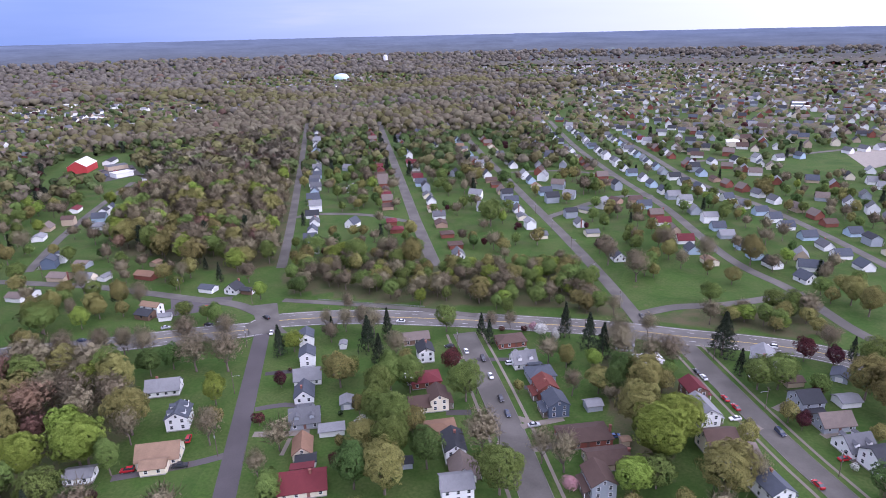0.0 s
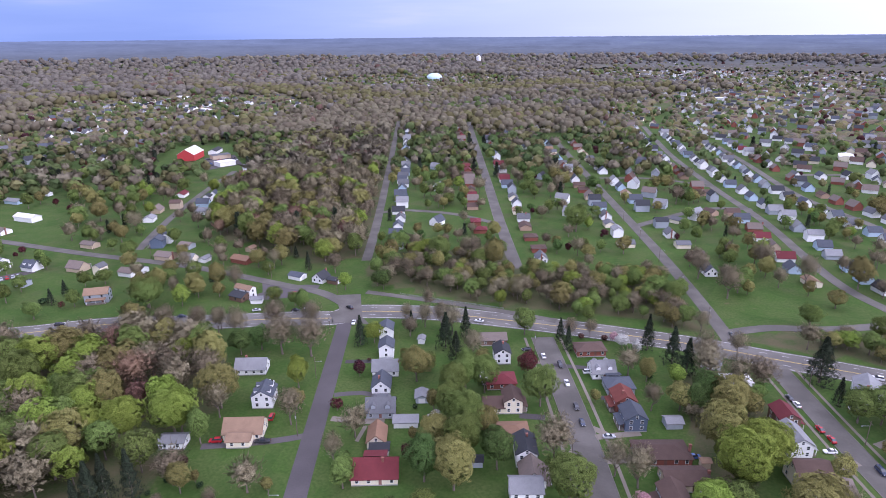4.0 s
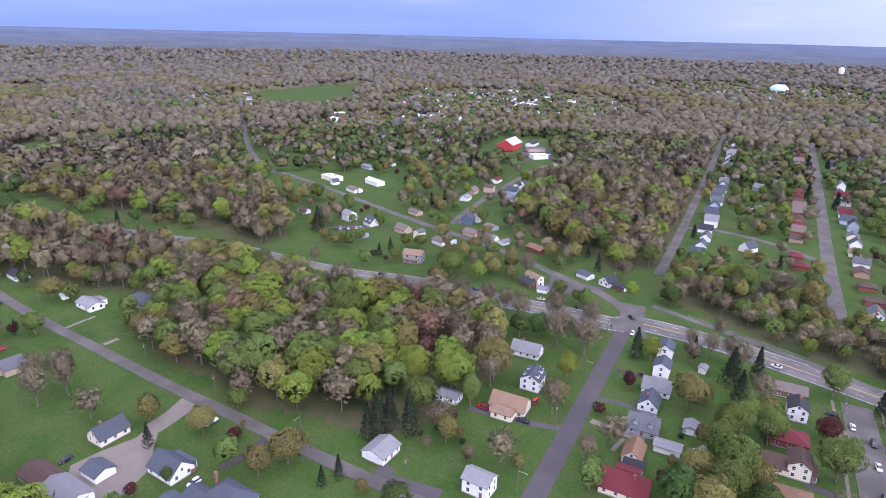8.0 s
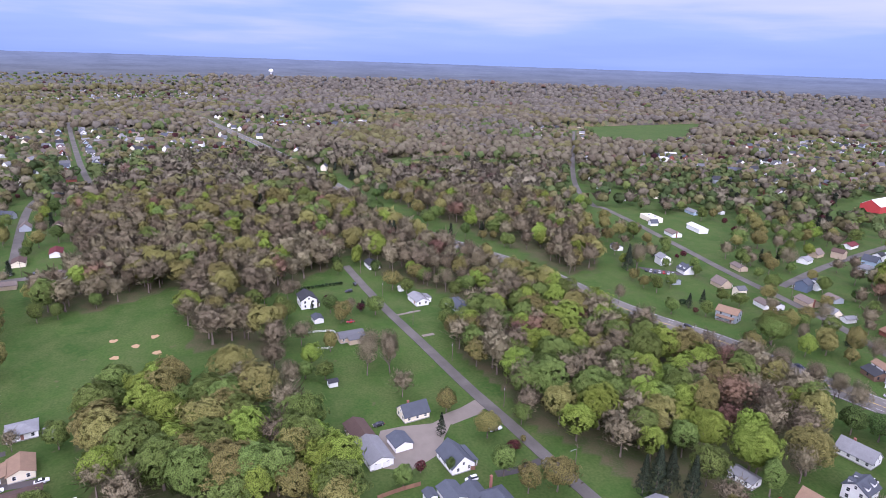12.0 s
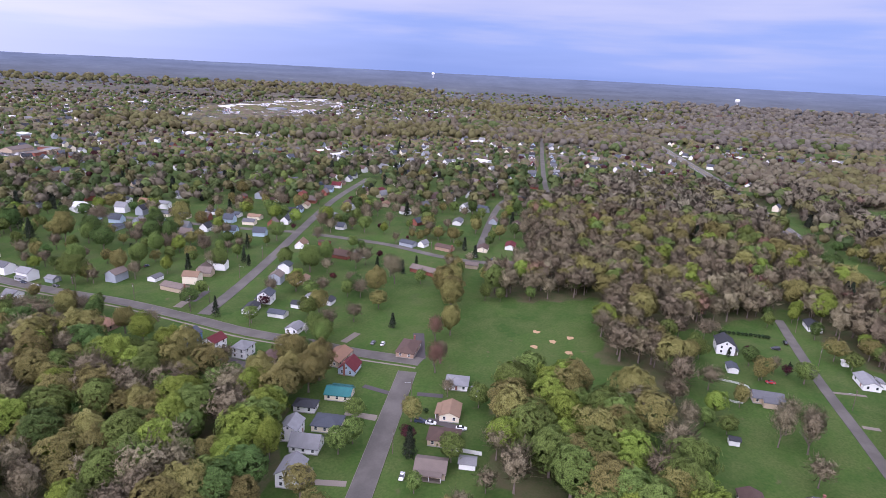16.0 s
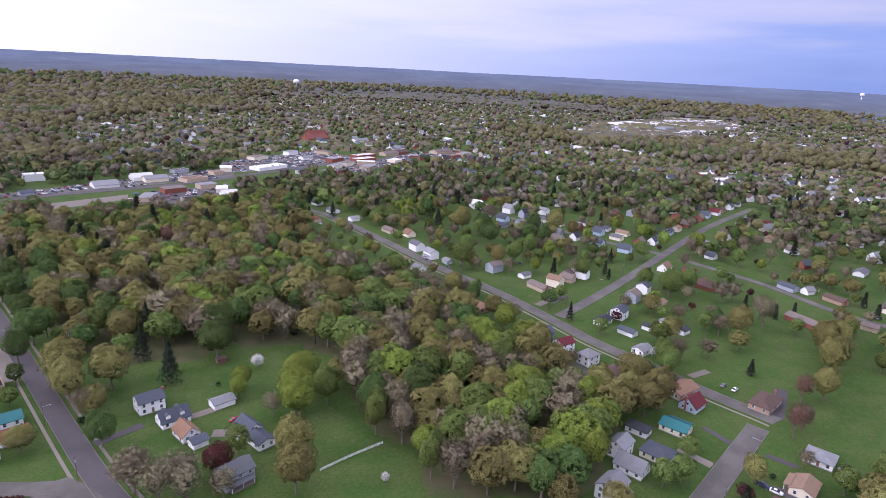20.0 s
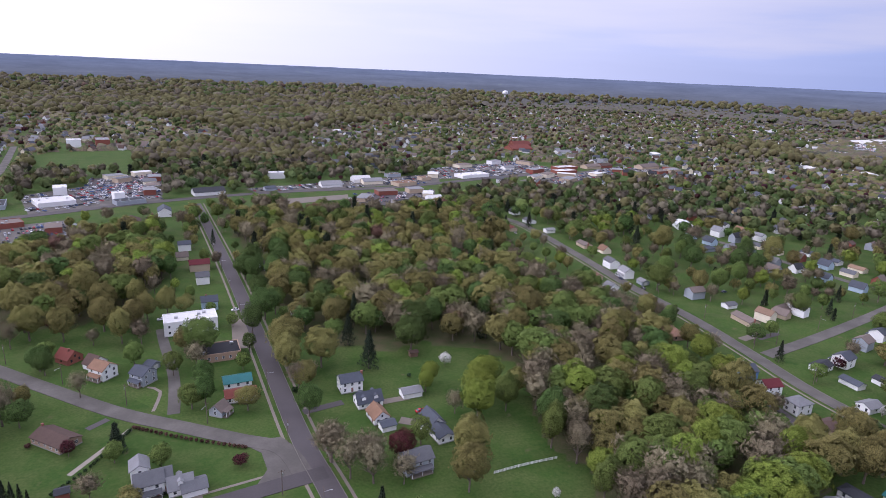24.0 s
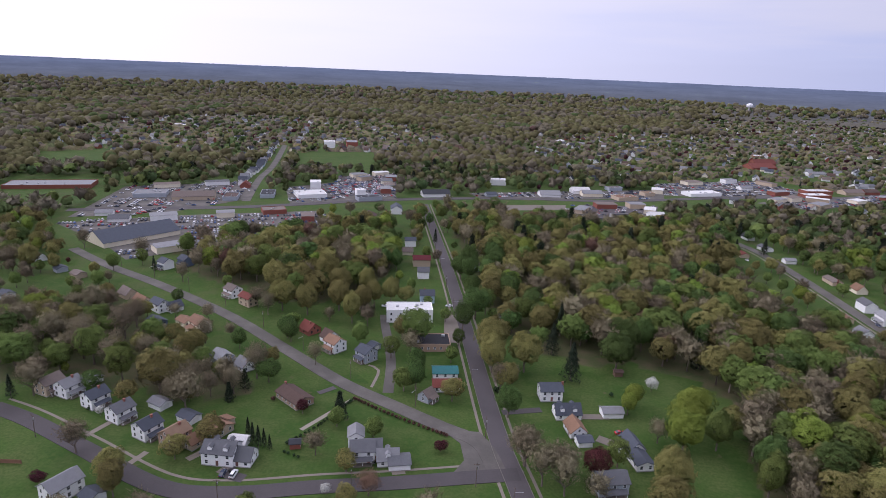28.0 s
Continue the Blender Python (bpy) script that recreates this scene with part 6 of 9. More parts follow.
def stem_mesh(seed, kind):
    """A tapered trunk with limbs that fork into the crown, 1 m high in all."""
    rnd = random.Random(seed)
    bm = bmesh.new()

    def limb(p, d, l, r0, r1, depth):
        q = p + d * l
        ax = d.orthogonal().normalized()
        bx = d.cross(ax)
        n = 6 if depth == 0 else 4
        ra = [bm.verts.new(p + (ax * math.cos(2 * math.pi * k / n) + bx * math.sin(2 * math.pi * k / n)) * r0) for k in range(n)]
        rb = [bm.verts.new(q + (ax * math.cos(2 * math.pi * k / n) + bx * math.sin(2 * math.pi * k / n)) * r1) for k in range(n)]
        for k in range(n):
            bm.faces.new((ra[k], ra[(k + 1) % n], rb[(k + 1) % n], rb[k]))
        bm.faces.new(rb)
        if kind == "fir":
            return
        if depth < (3 if kind in TWIGGY else 2):
            for k in range(4 if depth == 0 else 3):
                a = rnd.uniform(0, 6.28)
                v = (d + Vector((math.cos(a), math.sin(a), rnd.uniform(-0.1, 0.5))) * rnd.uniform(0.5, 0.95)).normalized()
                limb(q - d * l * rnd.uniform(0, 0.3), v, l * rnd.uniform(0.62, 0.9), r1 * 0.75, r1 * 0.35, depth + 1)

    if kind == "fir":
        limb(Vector((0, 0, -0.01)), Vector((0, 0, 1)), 0.96, 0.014, 0.003, 0)
    else:
        limb(Vector((0, 0, -0.01)), Vector((rnd.uniform(-0.06, 0.06), rnd.uniform(-0.06, 0.06), 1)).normalized(), 0.27, 0.021, 0.014, 0)
    me = bpy.data.meshes.new("trunk")
    bm.to_mesh(me)
    bm.free()
    me.materials.append(M_BARK)
    return me


TREE_WORDS = {"bare": "tall budding hardwood with thin brown twigs", "olive": "broad olive-green maple in early leaf", "green": "leafy spring-green shade tree", "lime": "bright yellow-green maple in new leaf", "deep": "round deep-green leafy tree", "fir": "dark pointed conifer", "plum": "round plum-red ornamental tree", "rust": "tree with rust-red spring buds", "bloom": "small tree in white blossom", "pink": "small tree in pink blossom"}
TREE_SET = {}


def tree_set(kind):
    if kind not in TREE_SET:
        n = {"fir": 1500, "bare": 1900, "rust": 1900, "bloom": 900, "pink": 700}.get(kind, 2200)
        size = {"fir": 0.022, "bare": 0.024, "rust": 0.024, "bloom": 0.034, "pink": 0.04}.get(kind, 0.028)
        TREE_SET[kind] = []
        for k in range(4):
            v, lean = crown_arrays(k * 17 + len(kind) * 3 + ord(kind[0]), n, size, kind)
            TREE_SET[kind].append((stem_mesh(k * 11 + len(kind), kind), tri_mesh("crown", v, LEAF[kind], lean)))
    return TREE_SET[kind]


TREE_N = [0]
TREE_AT = []


def tree(x, y, kind, h, wide=1.0, group=""):
    TREE_N[0] += 1
    rnd = random.Random(TREE_N[0] * 31 + 5)
    stem, crown = rnd.choice(tree_set(kind))
    root = new("tree" if kind not in ("fir",) else "conifer")
    for nm, me in (("trunk", stem), ("crown", crown)):
        o = new(nm, me)
        o.parent = root
    root.matrix_basis = Matrix.LocRotScale((x, y, hill(x, y) - 0.05), Euler((0, 0, rnd.uniform(0, 6.28))), (h * wide, h * wide, h))
    tagged(root, TREE_WORDS[kind] + (" at the woods' edge" if group == "woods" else " on a lawn" if h > 5 else " beside a house"), "tree", group)
    TREE_AT.append((x, y, h * 0.25 * wide))
    return root


# single trees: x, y, kind, height, relative width
TREES_0 = [(-108.6, 242.6, "fir", 15.4, 1.1), (-98.4, 216, "plum", 8.1, 1), (-73.7, 218.1, "olive", 16.5, 1.2), (-89.5, 261.6, "fir", 11.2, 1), (-69, 249.3, "fir", 18.2, 1.3), (-62.1, 260.7, "fir", 16.8, 1), (-69.3, 263, "bare", 16.5, 1), (-44.3, 216.3, "green", 18.1, 1), (-46.7, 186.7, "green", 19.8, 1), (-55.1, 207.4, "green", 18.1, 1), (-43.9, 171.5, "green", 19.8, 0.9), (-56.8, 185.8, "bloom", 9.5, 1), (-53.5, 159.6, "deep", 18.1, 1.1), (-43.1, 158, "olive", 19.8, 1.2), (-31.4, 171.1, "deep", 16.5, 1.1), (-29.1, 234.9, "plum", 10.8, 1.2), (-21.4, 212, "green", 18.1, 1.2), (-13.2, 179.9, "bare", 18.1, 1.3), (-7, 161, "green", 18.1, 1.4), (-35.2, 271.2, "green", 14.8, 1.1), (-18, 267.6, "fir", 12.6, 1.1), (-13.8, 260.1, "fir", 12.6, 1.1), (10.2, 268.2, "bloom", 8.1, 1.2), (16.3, 262, "bloom", 8.1, 1)]
for t_ in TREES_0:
    tree(*t_)
TREES_1 = [(6.4, 273.8, "pink", 5.0, 1.2), (21.5, 268.9, "fir", 18.2, 1), (31.3, 258.6, "fir", 18.2, 1.2), (-0.6, 219.4, "olive", 6.2, 1), (36.9, 219.8, "deep", 14.8, 1), (44.7, 178, "lime", 24.8, 1.2), (41.5, 196.3, "olive", 21.4, 1.2), (42.8, 244.2, "bare", 19.8, 1.2), (62.2, 240.6, "bare", 18.1, 1.2), (53.9, 240.2, "bare", 18.1, 1), (89, 256.5, "fir", 21.0, 1.6), (94.2, 229, "green", 14.8, 1.3), (102.1, 229.4, "green", 16.5, 1.2), (121.8, 253, "plum", 12.2, 1), (131.9, 248.6, "plum", 10.8, 1), (141.9, 235.3, "green", 21.4, 1.3), (133.9, 211, "olive", 23.1, 1.2), (100.3, 202.7, "plum", 8.1, 1), (107.2, 180.9, "bloom", 3.8, 1), (15, 163.9, "pink", 6.2, 1.2), (13.9, 173.2, "bare", 16.5, 1.1), (62.1, 165.4, "olive", 19.8, 1.3), (73.5, 171.2, "bare", 13.2, 1), (48.1, 181.1, "deep", 9.9, 1)]
for t_ in TREES_1:
    tree(*t_)
TREES_2 = [(-63.2, 178.8, "olive", 6.2, 1), (-86.4, 161.8, "bare", 11.5, 1.1), (-151.3, 269, "green", 13.2, 1.1), (-110.6, 177.4, "bare", 16.5, 1), (-119.8, 201.7, "lime", 14.8, 1), (-140.3, 225.9, "bare", 19.8, 1.3), (-126.5, 227.2, "bare", 19.8, 1.3), (-149.3, 162.1, "lime", 19.8, 1.3), (-142.4, 180.8, "olive", 19.8, 1.2), (-174.7, 204.4, "green", 13.2, 0.9), (-176.8, 326.6, "fir", 12.6, 1), (-195.1, 345.7, "fir", 8.4, 1.3), (-201.1, 285.3, "bare", 18.1, 0.8), (-214.5, 287.9, "olive", 16.5, 1), (-236.6, 255.6, "green", 18.1, 1.4), (-244.6, 274.8, "olive", 14.8, 1), (-192, 236.4, "bare", 14.8, 1), (-181.1, 237.4, "bare", 14.8, 1), (-301.2, 318.5, "green", 13.2, 1.2), (-132.4, 367.1, "green", 16.5, 1.1), (-100.7, 358.7, "green", 18.1, 1.2), (-87.7, 286.5, "bare", 13.2, 0.8), (-74.3, 350.5, "green", 14.8, 1), (-64.8, 355.7, "olive", 19.8, 1.1)]
for t_ in TREES_2:
    tree(*t_)
TREES_3 = [(-19.8, 444.2, "green", 21.4, 1.3), (36.7, 322.6, "green", 14.8, 1.1), (23.4, 287, "green", 6.2, 1), (-5.8, 291.7, "green", 9.9, 1), (67.1, 340.3, "bare", 19.8, 1.2), (93.5, 388.6, "bare", 19.8, 1.2), (55, 366.6, "bare", 18.1, 1.3), (99.6, 311.1, "green", 13.2, 1.1), (112.9, 369.4, "bare", 19.8, 1), (140.2, 370.7, "olive", 19.8, 1.1), (170.4, 314.3, "olive", 16.5, 1.3), (172.3, 300.7, "olive", 16.5, 1.2)]
for t_ in TREES_3:
    tree(*t_)
TREES_4 = [(-128.4, 97.3, "olive", 6.2, 1.2), (-139.3, 96.8, "fir", 9.8, 1), (-140.3, 90.8, "fir", 8.4, 1.1), (-176.4, 57, "deep", 6.2, 1), (-199.5, 60.4, "fir", 9.8, 1.1), (-192.8, 77.1, "olive", 11.5, 1.3), (-182.1, 83.5, "plum", 5.0, 1.5), (-169.8, 90.8, "bloom", 4.4, 1.2), (-130, 127.8, "bare", 6.2, 1), (-115.5, 133.7, "bare", 6.2, 1.2), (-101.4, 143.5, "olive", 5.0, 1.3), (-125.9, 141, "olive", 5.0, 1), (-149, 122.4, "fir", 18.2, 1.2), (-147.4, 126.4, "fir", 18.2, 1), (-141.2, 130.4, "fir", 18.2, 1), (-149.3, 117.3, "fir", 15.4, 1), (-197.8, 93.6, "green", 9.9, 1), (-264.4, 44.6, "bare", 18.1, 0.9), (-262.8, 52.8, "bare", 18.1, 0.9), (-327.2, 50.6, "fir", 5.6, 1), (-146.5, 162.2, "lime", 19.8, 1.1), (-139.5, 175.2, "bare", 16.5, 1), (-314.6, 133.9, "olive", 14.8, 1), (-281.8, 91.1, "olive", 13.2, 1.1)]
for t_ in TREES_4:
    tree(*t_)
TREES_5 = [(-345.3, 150.7, "olive", 21.4, 1.2), (-360.5, 248.1, "fir", 19.6, 1.1), (-384.1, 286.6, "fir", 9.8, 1), (-392.6, 282, "fir", 9.8, 1), (-361.9, 256.5, "bare", 19.8, 1), (-290.2, 245.6, "fir", 9.8, 1.3), (-293.3, 258.1, "fir", 9.8, 1.2), (-234.8, 254.9, "green", 16.5, 1.4), (-306, 206.6, "bare", 13.2, 0.9), (-231.6, 271.7, "bare", 13.2, 0.9), (-190.5, 237.6, "bare", 13.2, 0.9), (-182, 241.3, "bare", 13.2, 0.9), (-186, 89.1, "olive", 3.8, 1)]
for t_ in TREES_5:
    tree(*t_)
TREES_6 = [(-316.6, 4, "olive", 13.2, 1.1), (-243.6, 6.2, "bare", 16.5, 0.9), (-252.8, 40.8, "bare", 19.8, 0.8), (-252.8, 51.4, "bare", 19.8, 0.9), (-335.7, 23.6, "fir", 5.6, 1.2), (-333.2, 52.2, "fir", 5.6, 1), (-326.5, 44.6, "bare", 9.9, 1), (-527.5, 95.7, "deep", 21.4, 1.2), (-484.2, 82.9, "green", 18.1, 1), (-472.7, 98.9, "fir", 15.4, 1.5), (-445.4, 46.6, "olive", 14.8, 1), (-348.2, 108, "bare", 16.5, 1), (-346.2, 161.2, "olive", 18.1, 1.3)]
for t_ in TREES_6:
    tree(*t_)
TREES_7 = [(-288.3, -117.1, "olive", 18.1, 1.1), (-340.5, -143.8, "olive", 21.4, 1.1), (-254.6, -108.2, "bare", 13.2, 1), (-321.5, -181.7, "olive", 19.8, 1.2), (-322.1, -196.6, "deep", 11.5, 1.3), (-358.6, -243.4, "green", 18.1, 1.1), (-246.6, -242.3, "fir", 12.6, 1), (-239.5, -167.6, "green", 14.8, 1), (-252, -185.5, "bloom", 6.2, 1), (-331.1, -294.5, "fir", 12.6, 1), (-463.3, -314.7, "green", 16.5, 1.1), (-310.5, -297.6, "green", 16.5, 1.1), (-312.8, -357.5, "green", 18.1, 1.1), (-260.9, -372.6, "green", 19.8, 1.1), (-299.9, -498.6, "deep", 19.8, 1.2), (-315.3, -427.3, "deep", 21.4, 1.1), (-303.1, -440.3, "olive", 23.1, 1), (-269.4, -343.7, "olive", 18.1, 1.1), (-188.1, -352.7, "green", 18.1, 1.2), (-191, -208, "olive", 23.1, 1), (-190, -165, "olive", 19.8, 1.2), (-197.7, -155.2, "olive", 19.8, 1.2), (-189.3, -93.8, "plum", 6.2, 1.5), (-183.4, -89.5, "green", 6.2, 1)]
for t_ in TREES_7:
    tree(*t_)
TREES_8 = [(-326.5, -132, "olive", 21.4, 1)]
for t_ in TREES_8:
    tree(*t_)
TREES_9 = [(-0.5, -230.2, "deep", 16.5, 1), (-84.4, -220.4, "green", 18.1, 1), (-56.8, -250.3, "lime", 11.5, 1.1), (-68.1, -265.5, "bloom", 8.1, 1.1), (-79.9, -238.8, "lime", 18.1, 1.3), (-98.5, -203.2, "deep", 19.8, 1), (-93.3, -232.1, "olive", 14.8, 1), (-32.3, -279.7, "fir", 15.4, 1), (-33.6, -194.7, "plum", 12.2, 1.3), (-58.6, -189.3, "olive", 19.8, 1), (-7.1, -197.7, "bare", 16.5, 1.3), (-20.5, -191, "bare", 16.5, 1.3), (9.3, -287.6, "olive", 21.4, 1.3), (-7.8, -274, "olive", 21.4, 1.3), (0.6, -252.6, "olive", 14.8, 1.3), (-59, -300.6, "deep", 23.1, 1.2), (-56.5, -342.5, "lime", 19.8, 1.2), (-71.5, -310, "deep", 19.8, 1), (-105.8, -338.7, "deep", 18.1, 1.2), (-106, -319.5, "deep", 16.5, 1), (-65.4, -377.7, "fir", 16.8, 1), (-28.5, -322.4, "fir", 19.6, 1), (-61.7, -221.9, "bare", 11.5, 1.2), (34.5, -422.1, "deep", 14.8, 1)]
for t_ in TREES_9:
    tree(*t_)
TREES_10 = [(16.1, -447.9, "deep", 19.8, 1), (25.1, -370.9, "deep", 16.5, 1.2), (-126.2, -310.1, "olive", 24.8, 1.3), (-120.2, -164.7, "rust", 16.5, 1.1), (-82.5, -162, "bloom", 5.0, 1), (-104.8, -195.1, "bare", 19.8, 1), (-106.8, -209, "bare", 16.5, 0.7), (-138.4, -209.1, "deep", 11.5, 1), (-161.1, -180.6, "lime", 19.8, 1.3), (-146.1, -236.8, "olive", 18.1, 1), (-121.7, -263, "bare", 19.8, 1.1)]
for t_ in TREES_10:
    tree(*t_)
TREES_11 = [(-54.8, 242.7, "bare", 14.8, 1.1), (-61.3, 237.3, "fir", 15.4, 1.3), (-76, 268.4, "bare", 14.8, 1), (-84.3, 267.8, "bare", 13.2, 1), (-52.2, 215.7, "green", 18.1, 1.2), (-53.5, 194.6, "green", 18.1, 1.1), (-54.5, 175.9, "olive", 14.8, 1.2), (-42.9, 176.9, "green", 16.5, 1.1), (-38.7, 187.3, "olive", 13.2, 1.1), (19.8, 240.5, "olive", 11.5, 1), (20.4, 218.8, "bare", 13.2, 1), (36.2, 248.7, "fir", 18.2, 1.2), (41.2, 226.2, "deep", 16.5, 1.1), (54, 190.5, "lime", 21.4, 1.2), (47.6, 218.5, "olive", 19.8, 1.2), (34.1, 163.9, "lime", 14.8, 1.2), (44.7, 256.7, "bare", 18.1, 1.1), (59.9, 271.1, "bare", 13.2, 1), (91, 239.8, "fir", 12.6, 1.1), (135.1, 261.2, "bare", 14.8, 1), (132.1, 224.4, "olive", 19.8, 1.2), (141.6, 253.9, "fir", 12.6, 1), (68.1, 173.6, "bare", 14.8, 1.1), (114.2, 223.7, "plum", 6.2, 1)]
for t_ in TREES_11:
    tree(*t_)
TREES_12 = [(6.7, 177, "bare", 14.8, 1), (-13.7, 272.5, "bare", 11.5, 1), (-4.3, 276.1, "bare", 9.9, 1), (47.8, 294.8, "bare", 11.5, 1), (-94.8, 270.1, "bare", 11.5, 0.9), (-137.8, 252.1, "bare", 16.5, 1), (-154.2, 245.2, "bare", 18.1, 1.1), (-167.4, 233.4, "bare", 18.1, 1), (-204.9, 229.8, "bare", 16.5, 1.1), (-221.4, 228.2, "olive", 16.5, 1.1), (-207.9, 200.8, "rust", 19.8, 1.2), (-180.9, 180, "rust", 21.4, 1.3), (-181.8, 165.9, "olive", 19.8, 1.2), (-182, 191.3, "bare", 19.8, 1.2), (-136.6, 159.1, "green", 14.8, 1), (-162.3, 153, "lime", 19.8, 1.2), (-336.9, 367.7, "bare", 18.1, 1.2), (-248.7, 304.9, "bare", 14.8, 1), (-199.4, 325.2, "bare", 13.2, 1)]
for t_ in TREES_12:
    tree(*t_)
TREES_13 = [(-211, -292, "deep", 13.2, 1.2), (-207.2, -266, "olive", 14.8, 1.2), (-202.9, -248.5, "lime", 16.5, 1.2), (-203.8, -304.6, "olive", 16.5, 1.2), (-335.4, -261.9, "green", 16.5, 1), (-278.4, -195.4, "olive", 14.8, 1.2), (-250.8, -178.9, "green", 14.8, 1), (-318.8, -129.7, "olive", 21.4, 1), (-340.7, -143.3, "olive", 19.8, 1.1), (-348.7, -118.1, "green", 11.5, 1), (-352.1, -109.1, "green", 9.9, 1), (-363.2, -92.7, "green", 9.9, 1.1), (-304.5, -630.8, "deep", 18.1, 1.2), (-290, -461.2, "fir", 18.2, 1.4), (-306.8, -500.7, "fir", 19.6, 1.3), (-216.8, -531.7, "fir", 15.4, 1.2), (-191.8, -527.6, "fir", 14.0, 1.2), (-346.4, -456.2, "bare", 19.8, 1.2), (-358.1, -407.4, "deep", 19.8, 1.2), (-340.5, -373.7, "deep", 19.8, 1.1), (-380.8, -402.5, "olive", 23.1, 1.1), (-287.4, -346.4, "green", 18.1, 1.1), (-390, -311.4, "green", 16.5, 1.1), (-567.2, -464, "deep", 16.5, 1.2)]
for t_ in TREES_13:
    tree(*t_)
TREES_14 = [(-696.4, -445, "deep", 19.8, 1.2), (-705.7, -327.9, "olive", 18.1, 1.2), (-1012.1, -497.9, "fir", 18.2, 1.2), (-958, -491.4, "fir", 16.8, 1.3), (-476.1, -289, "green", 14.8, 1), (-512.4, -286.6, "bare", 16.5, 1), (-359.4, -315.4, "fir", 12.6, 1), (-385.6, -385.8, "olive", 16.5, 1), (-787, -251.7, "bare", 19.8, 1.2), (-698.9, -274.5, "bare", 19.8, 1.2), (-952.4, -283, "bare", 19.8, 1.1), (-308.5, -422.4, "green", 16.5, 1.1), (-307.9, -302.3, "bare", 14.8, 1), (-402.2, -280.1, "bare", 14.8, 1), (-483.7, -258.4, "bare", 14.8, 1), (-488.1, -362.2, "olive", 16.5, 1), (-507.9, -447.1, "olive", 18.1, 1), (-535, -507, "deep", 16.5, 1.1), (-448, -567.1, "fir", 15.4, 1.2), (-426.8, -624.6, "bare", 19.8, 1.2), (-586.2, -151.6, "olive", 19.8, 1), (-582.8, -130.8, "olive", 18.1, 1), (-201.2, -148.4, "olive", 19.8, 1.2), (-213.4, -166.2, "olive", 19.8, 1.2)]
for t_ in TREES_14:
    tree(*t_)
TREES_15 = [(269.3, -274.6, "bare", 19.8, 1.2), (231.3, -257.3, "bare", 19.8, 1.2), (207.1, -246.1, "bare", 18.1, 1.2), (186.6, -238.4, "bare", 18.1, 1.1), (233.2, -243.2, "bare", 18.1, 1.1), (204.5, -286, "bare", 18.1, 1.1), (141.2, -228.8, "bare", 14.8, 1.1), (138.7, -271.4, "deep", 11.5, 1.1), (113.9, -254.3, "olive", 11.5, 1), (90.8, -315.7, "olive", 19.8, 1), (87.5, -329.3, "olive", 19.8, 1), (74.8, -350.7, "olive", 18.1, 1), (119.6, -322.1, "olive", 19.8, 1.1), (135.1, -357.3, "olive", 21.4, 1.1), (171.2, -371, "green", 19.8, 1.1), (154.3, -358.1, "olive", 21.4, 1.1), (-17.9, -318.5, "olive", 19.8, 1.1), (8.8, -278.6, "olive", 18.1, 1.1), (3.7, -250.9, "bare", 16.5, 1), (-7.4, -197, "bare", 18.1, 1.2), (-13.4, -186.2, "bare", 18.1, 1.1), (-21.2, -182.1, "bare", 18.1, 1.1), (-75.2, -231.1, "lime", 18.1, 1.3), (-97, -203.3, "deep", 18.1, 1)]
for t_ in TREES_15:
    tree(*t_)
TREES_16 = [(-59.8, -188.3, "olive", 18.1, 1.1), (143.5, -213.3, "bare", 13.2, 1), (121.9, -227.7, "bare", 14.8, 1.1), (158.5, -273.9, "bare", 14.8, 1), (95, -261.3, "bare", 13.2, 1), (141.8, -317.1, "bare", 14.8, 1), (83.9, -417, "deep", 16.5, 1), (99.1, -472.8, "deep", 18.1, 1), (65.6, -499, "fir", 12.6, 1), (78.2, -555.5, "deep", 13.2, 1), (336.8, -354.4, "bare", 19.8, 1.2), (327.2, -413.8, "bare", 16.5, 1), (274.1, -370.2, "green", 13.2, 1.1), (234.5, -275, "olive", 16.5, 1.2), (212.9, -207.6, "fir", 11.2, 1), (217.8, -359.7, "bare", 14.8, 1)]
for t_ in TREES_16:
    tree(*t_)
TREES_17 = [(44.4, -259.7, "deep", 14.8, 1.1), (49.8, -293.7, "green", 21.4, 1.3), (84, -343.8, "olive", 18.1, 0.9), (119.7, -289.7, "deep", 13.2, 1.2), (149, -354, "olive", 21.4, 1.2), (122.5, -371.2, "olive", 23.1, 1), (107.9, -353.2, "olive", 21.4, 1), (157.9, -263.7, "olive", 13.2, 1.2), (97.9, -192.6, "fir", 9.8, 0.8), (95.1, -191.3, "fir", 9.8, 0.8), (101.2, -195.9, "fir", 9.8, 0.8), (93, -191.7, "fir", 8.4, 0.8), (90.2, -190.3, "fir", 7.0, 0.8), (24.7, -239.4, "olive", 11.5, 1.4), (25.1, -200.6, "plum", 5.0, 1.6), (61.5, -168.8, "bloom", 5.0, 1), (47, -170.8, "rust", 9.9, 1.6), (137.2, -163.2, "olive", 13.2, 1.2), (159.6, -175.9, "bare", 14.8, 1.3), (160.3, -158.1, "plum", 5.0, 1.6), (239.4, -235.3, "green", 16.5, 1.4), (205.3, -231.2, "lime", 6.2, 1), (169.1, -233.6, "fir", 8.4, 1.6), (184, -248.2, "fir", 8.4, 1.4)]
for t_ in TREES_17:
    tree(*t_)
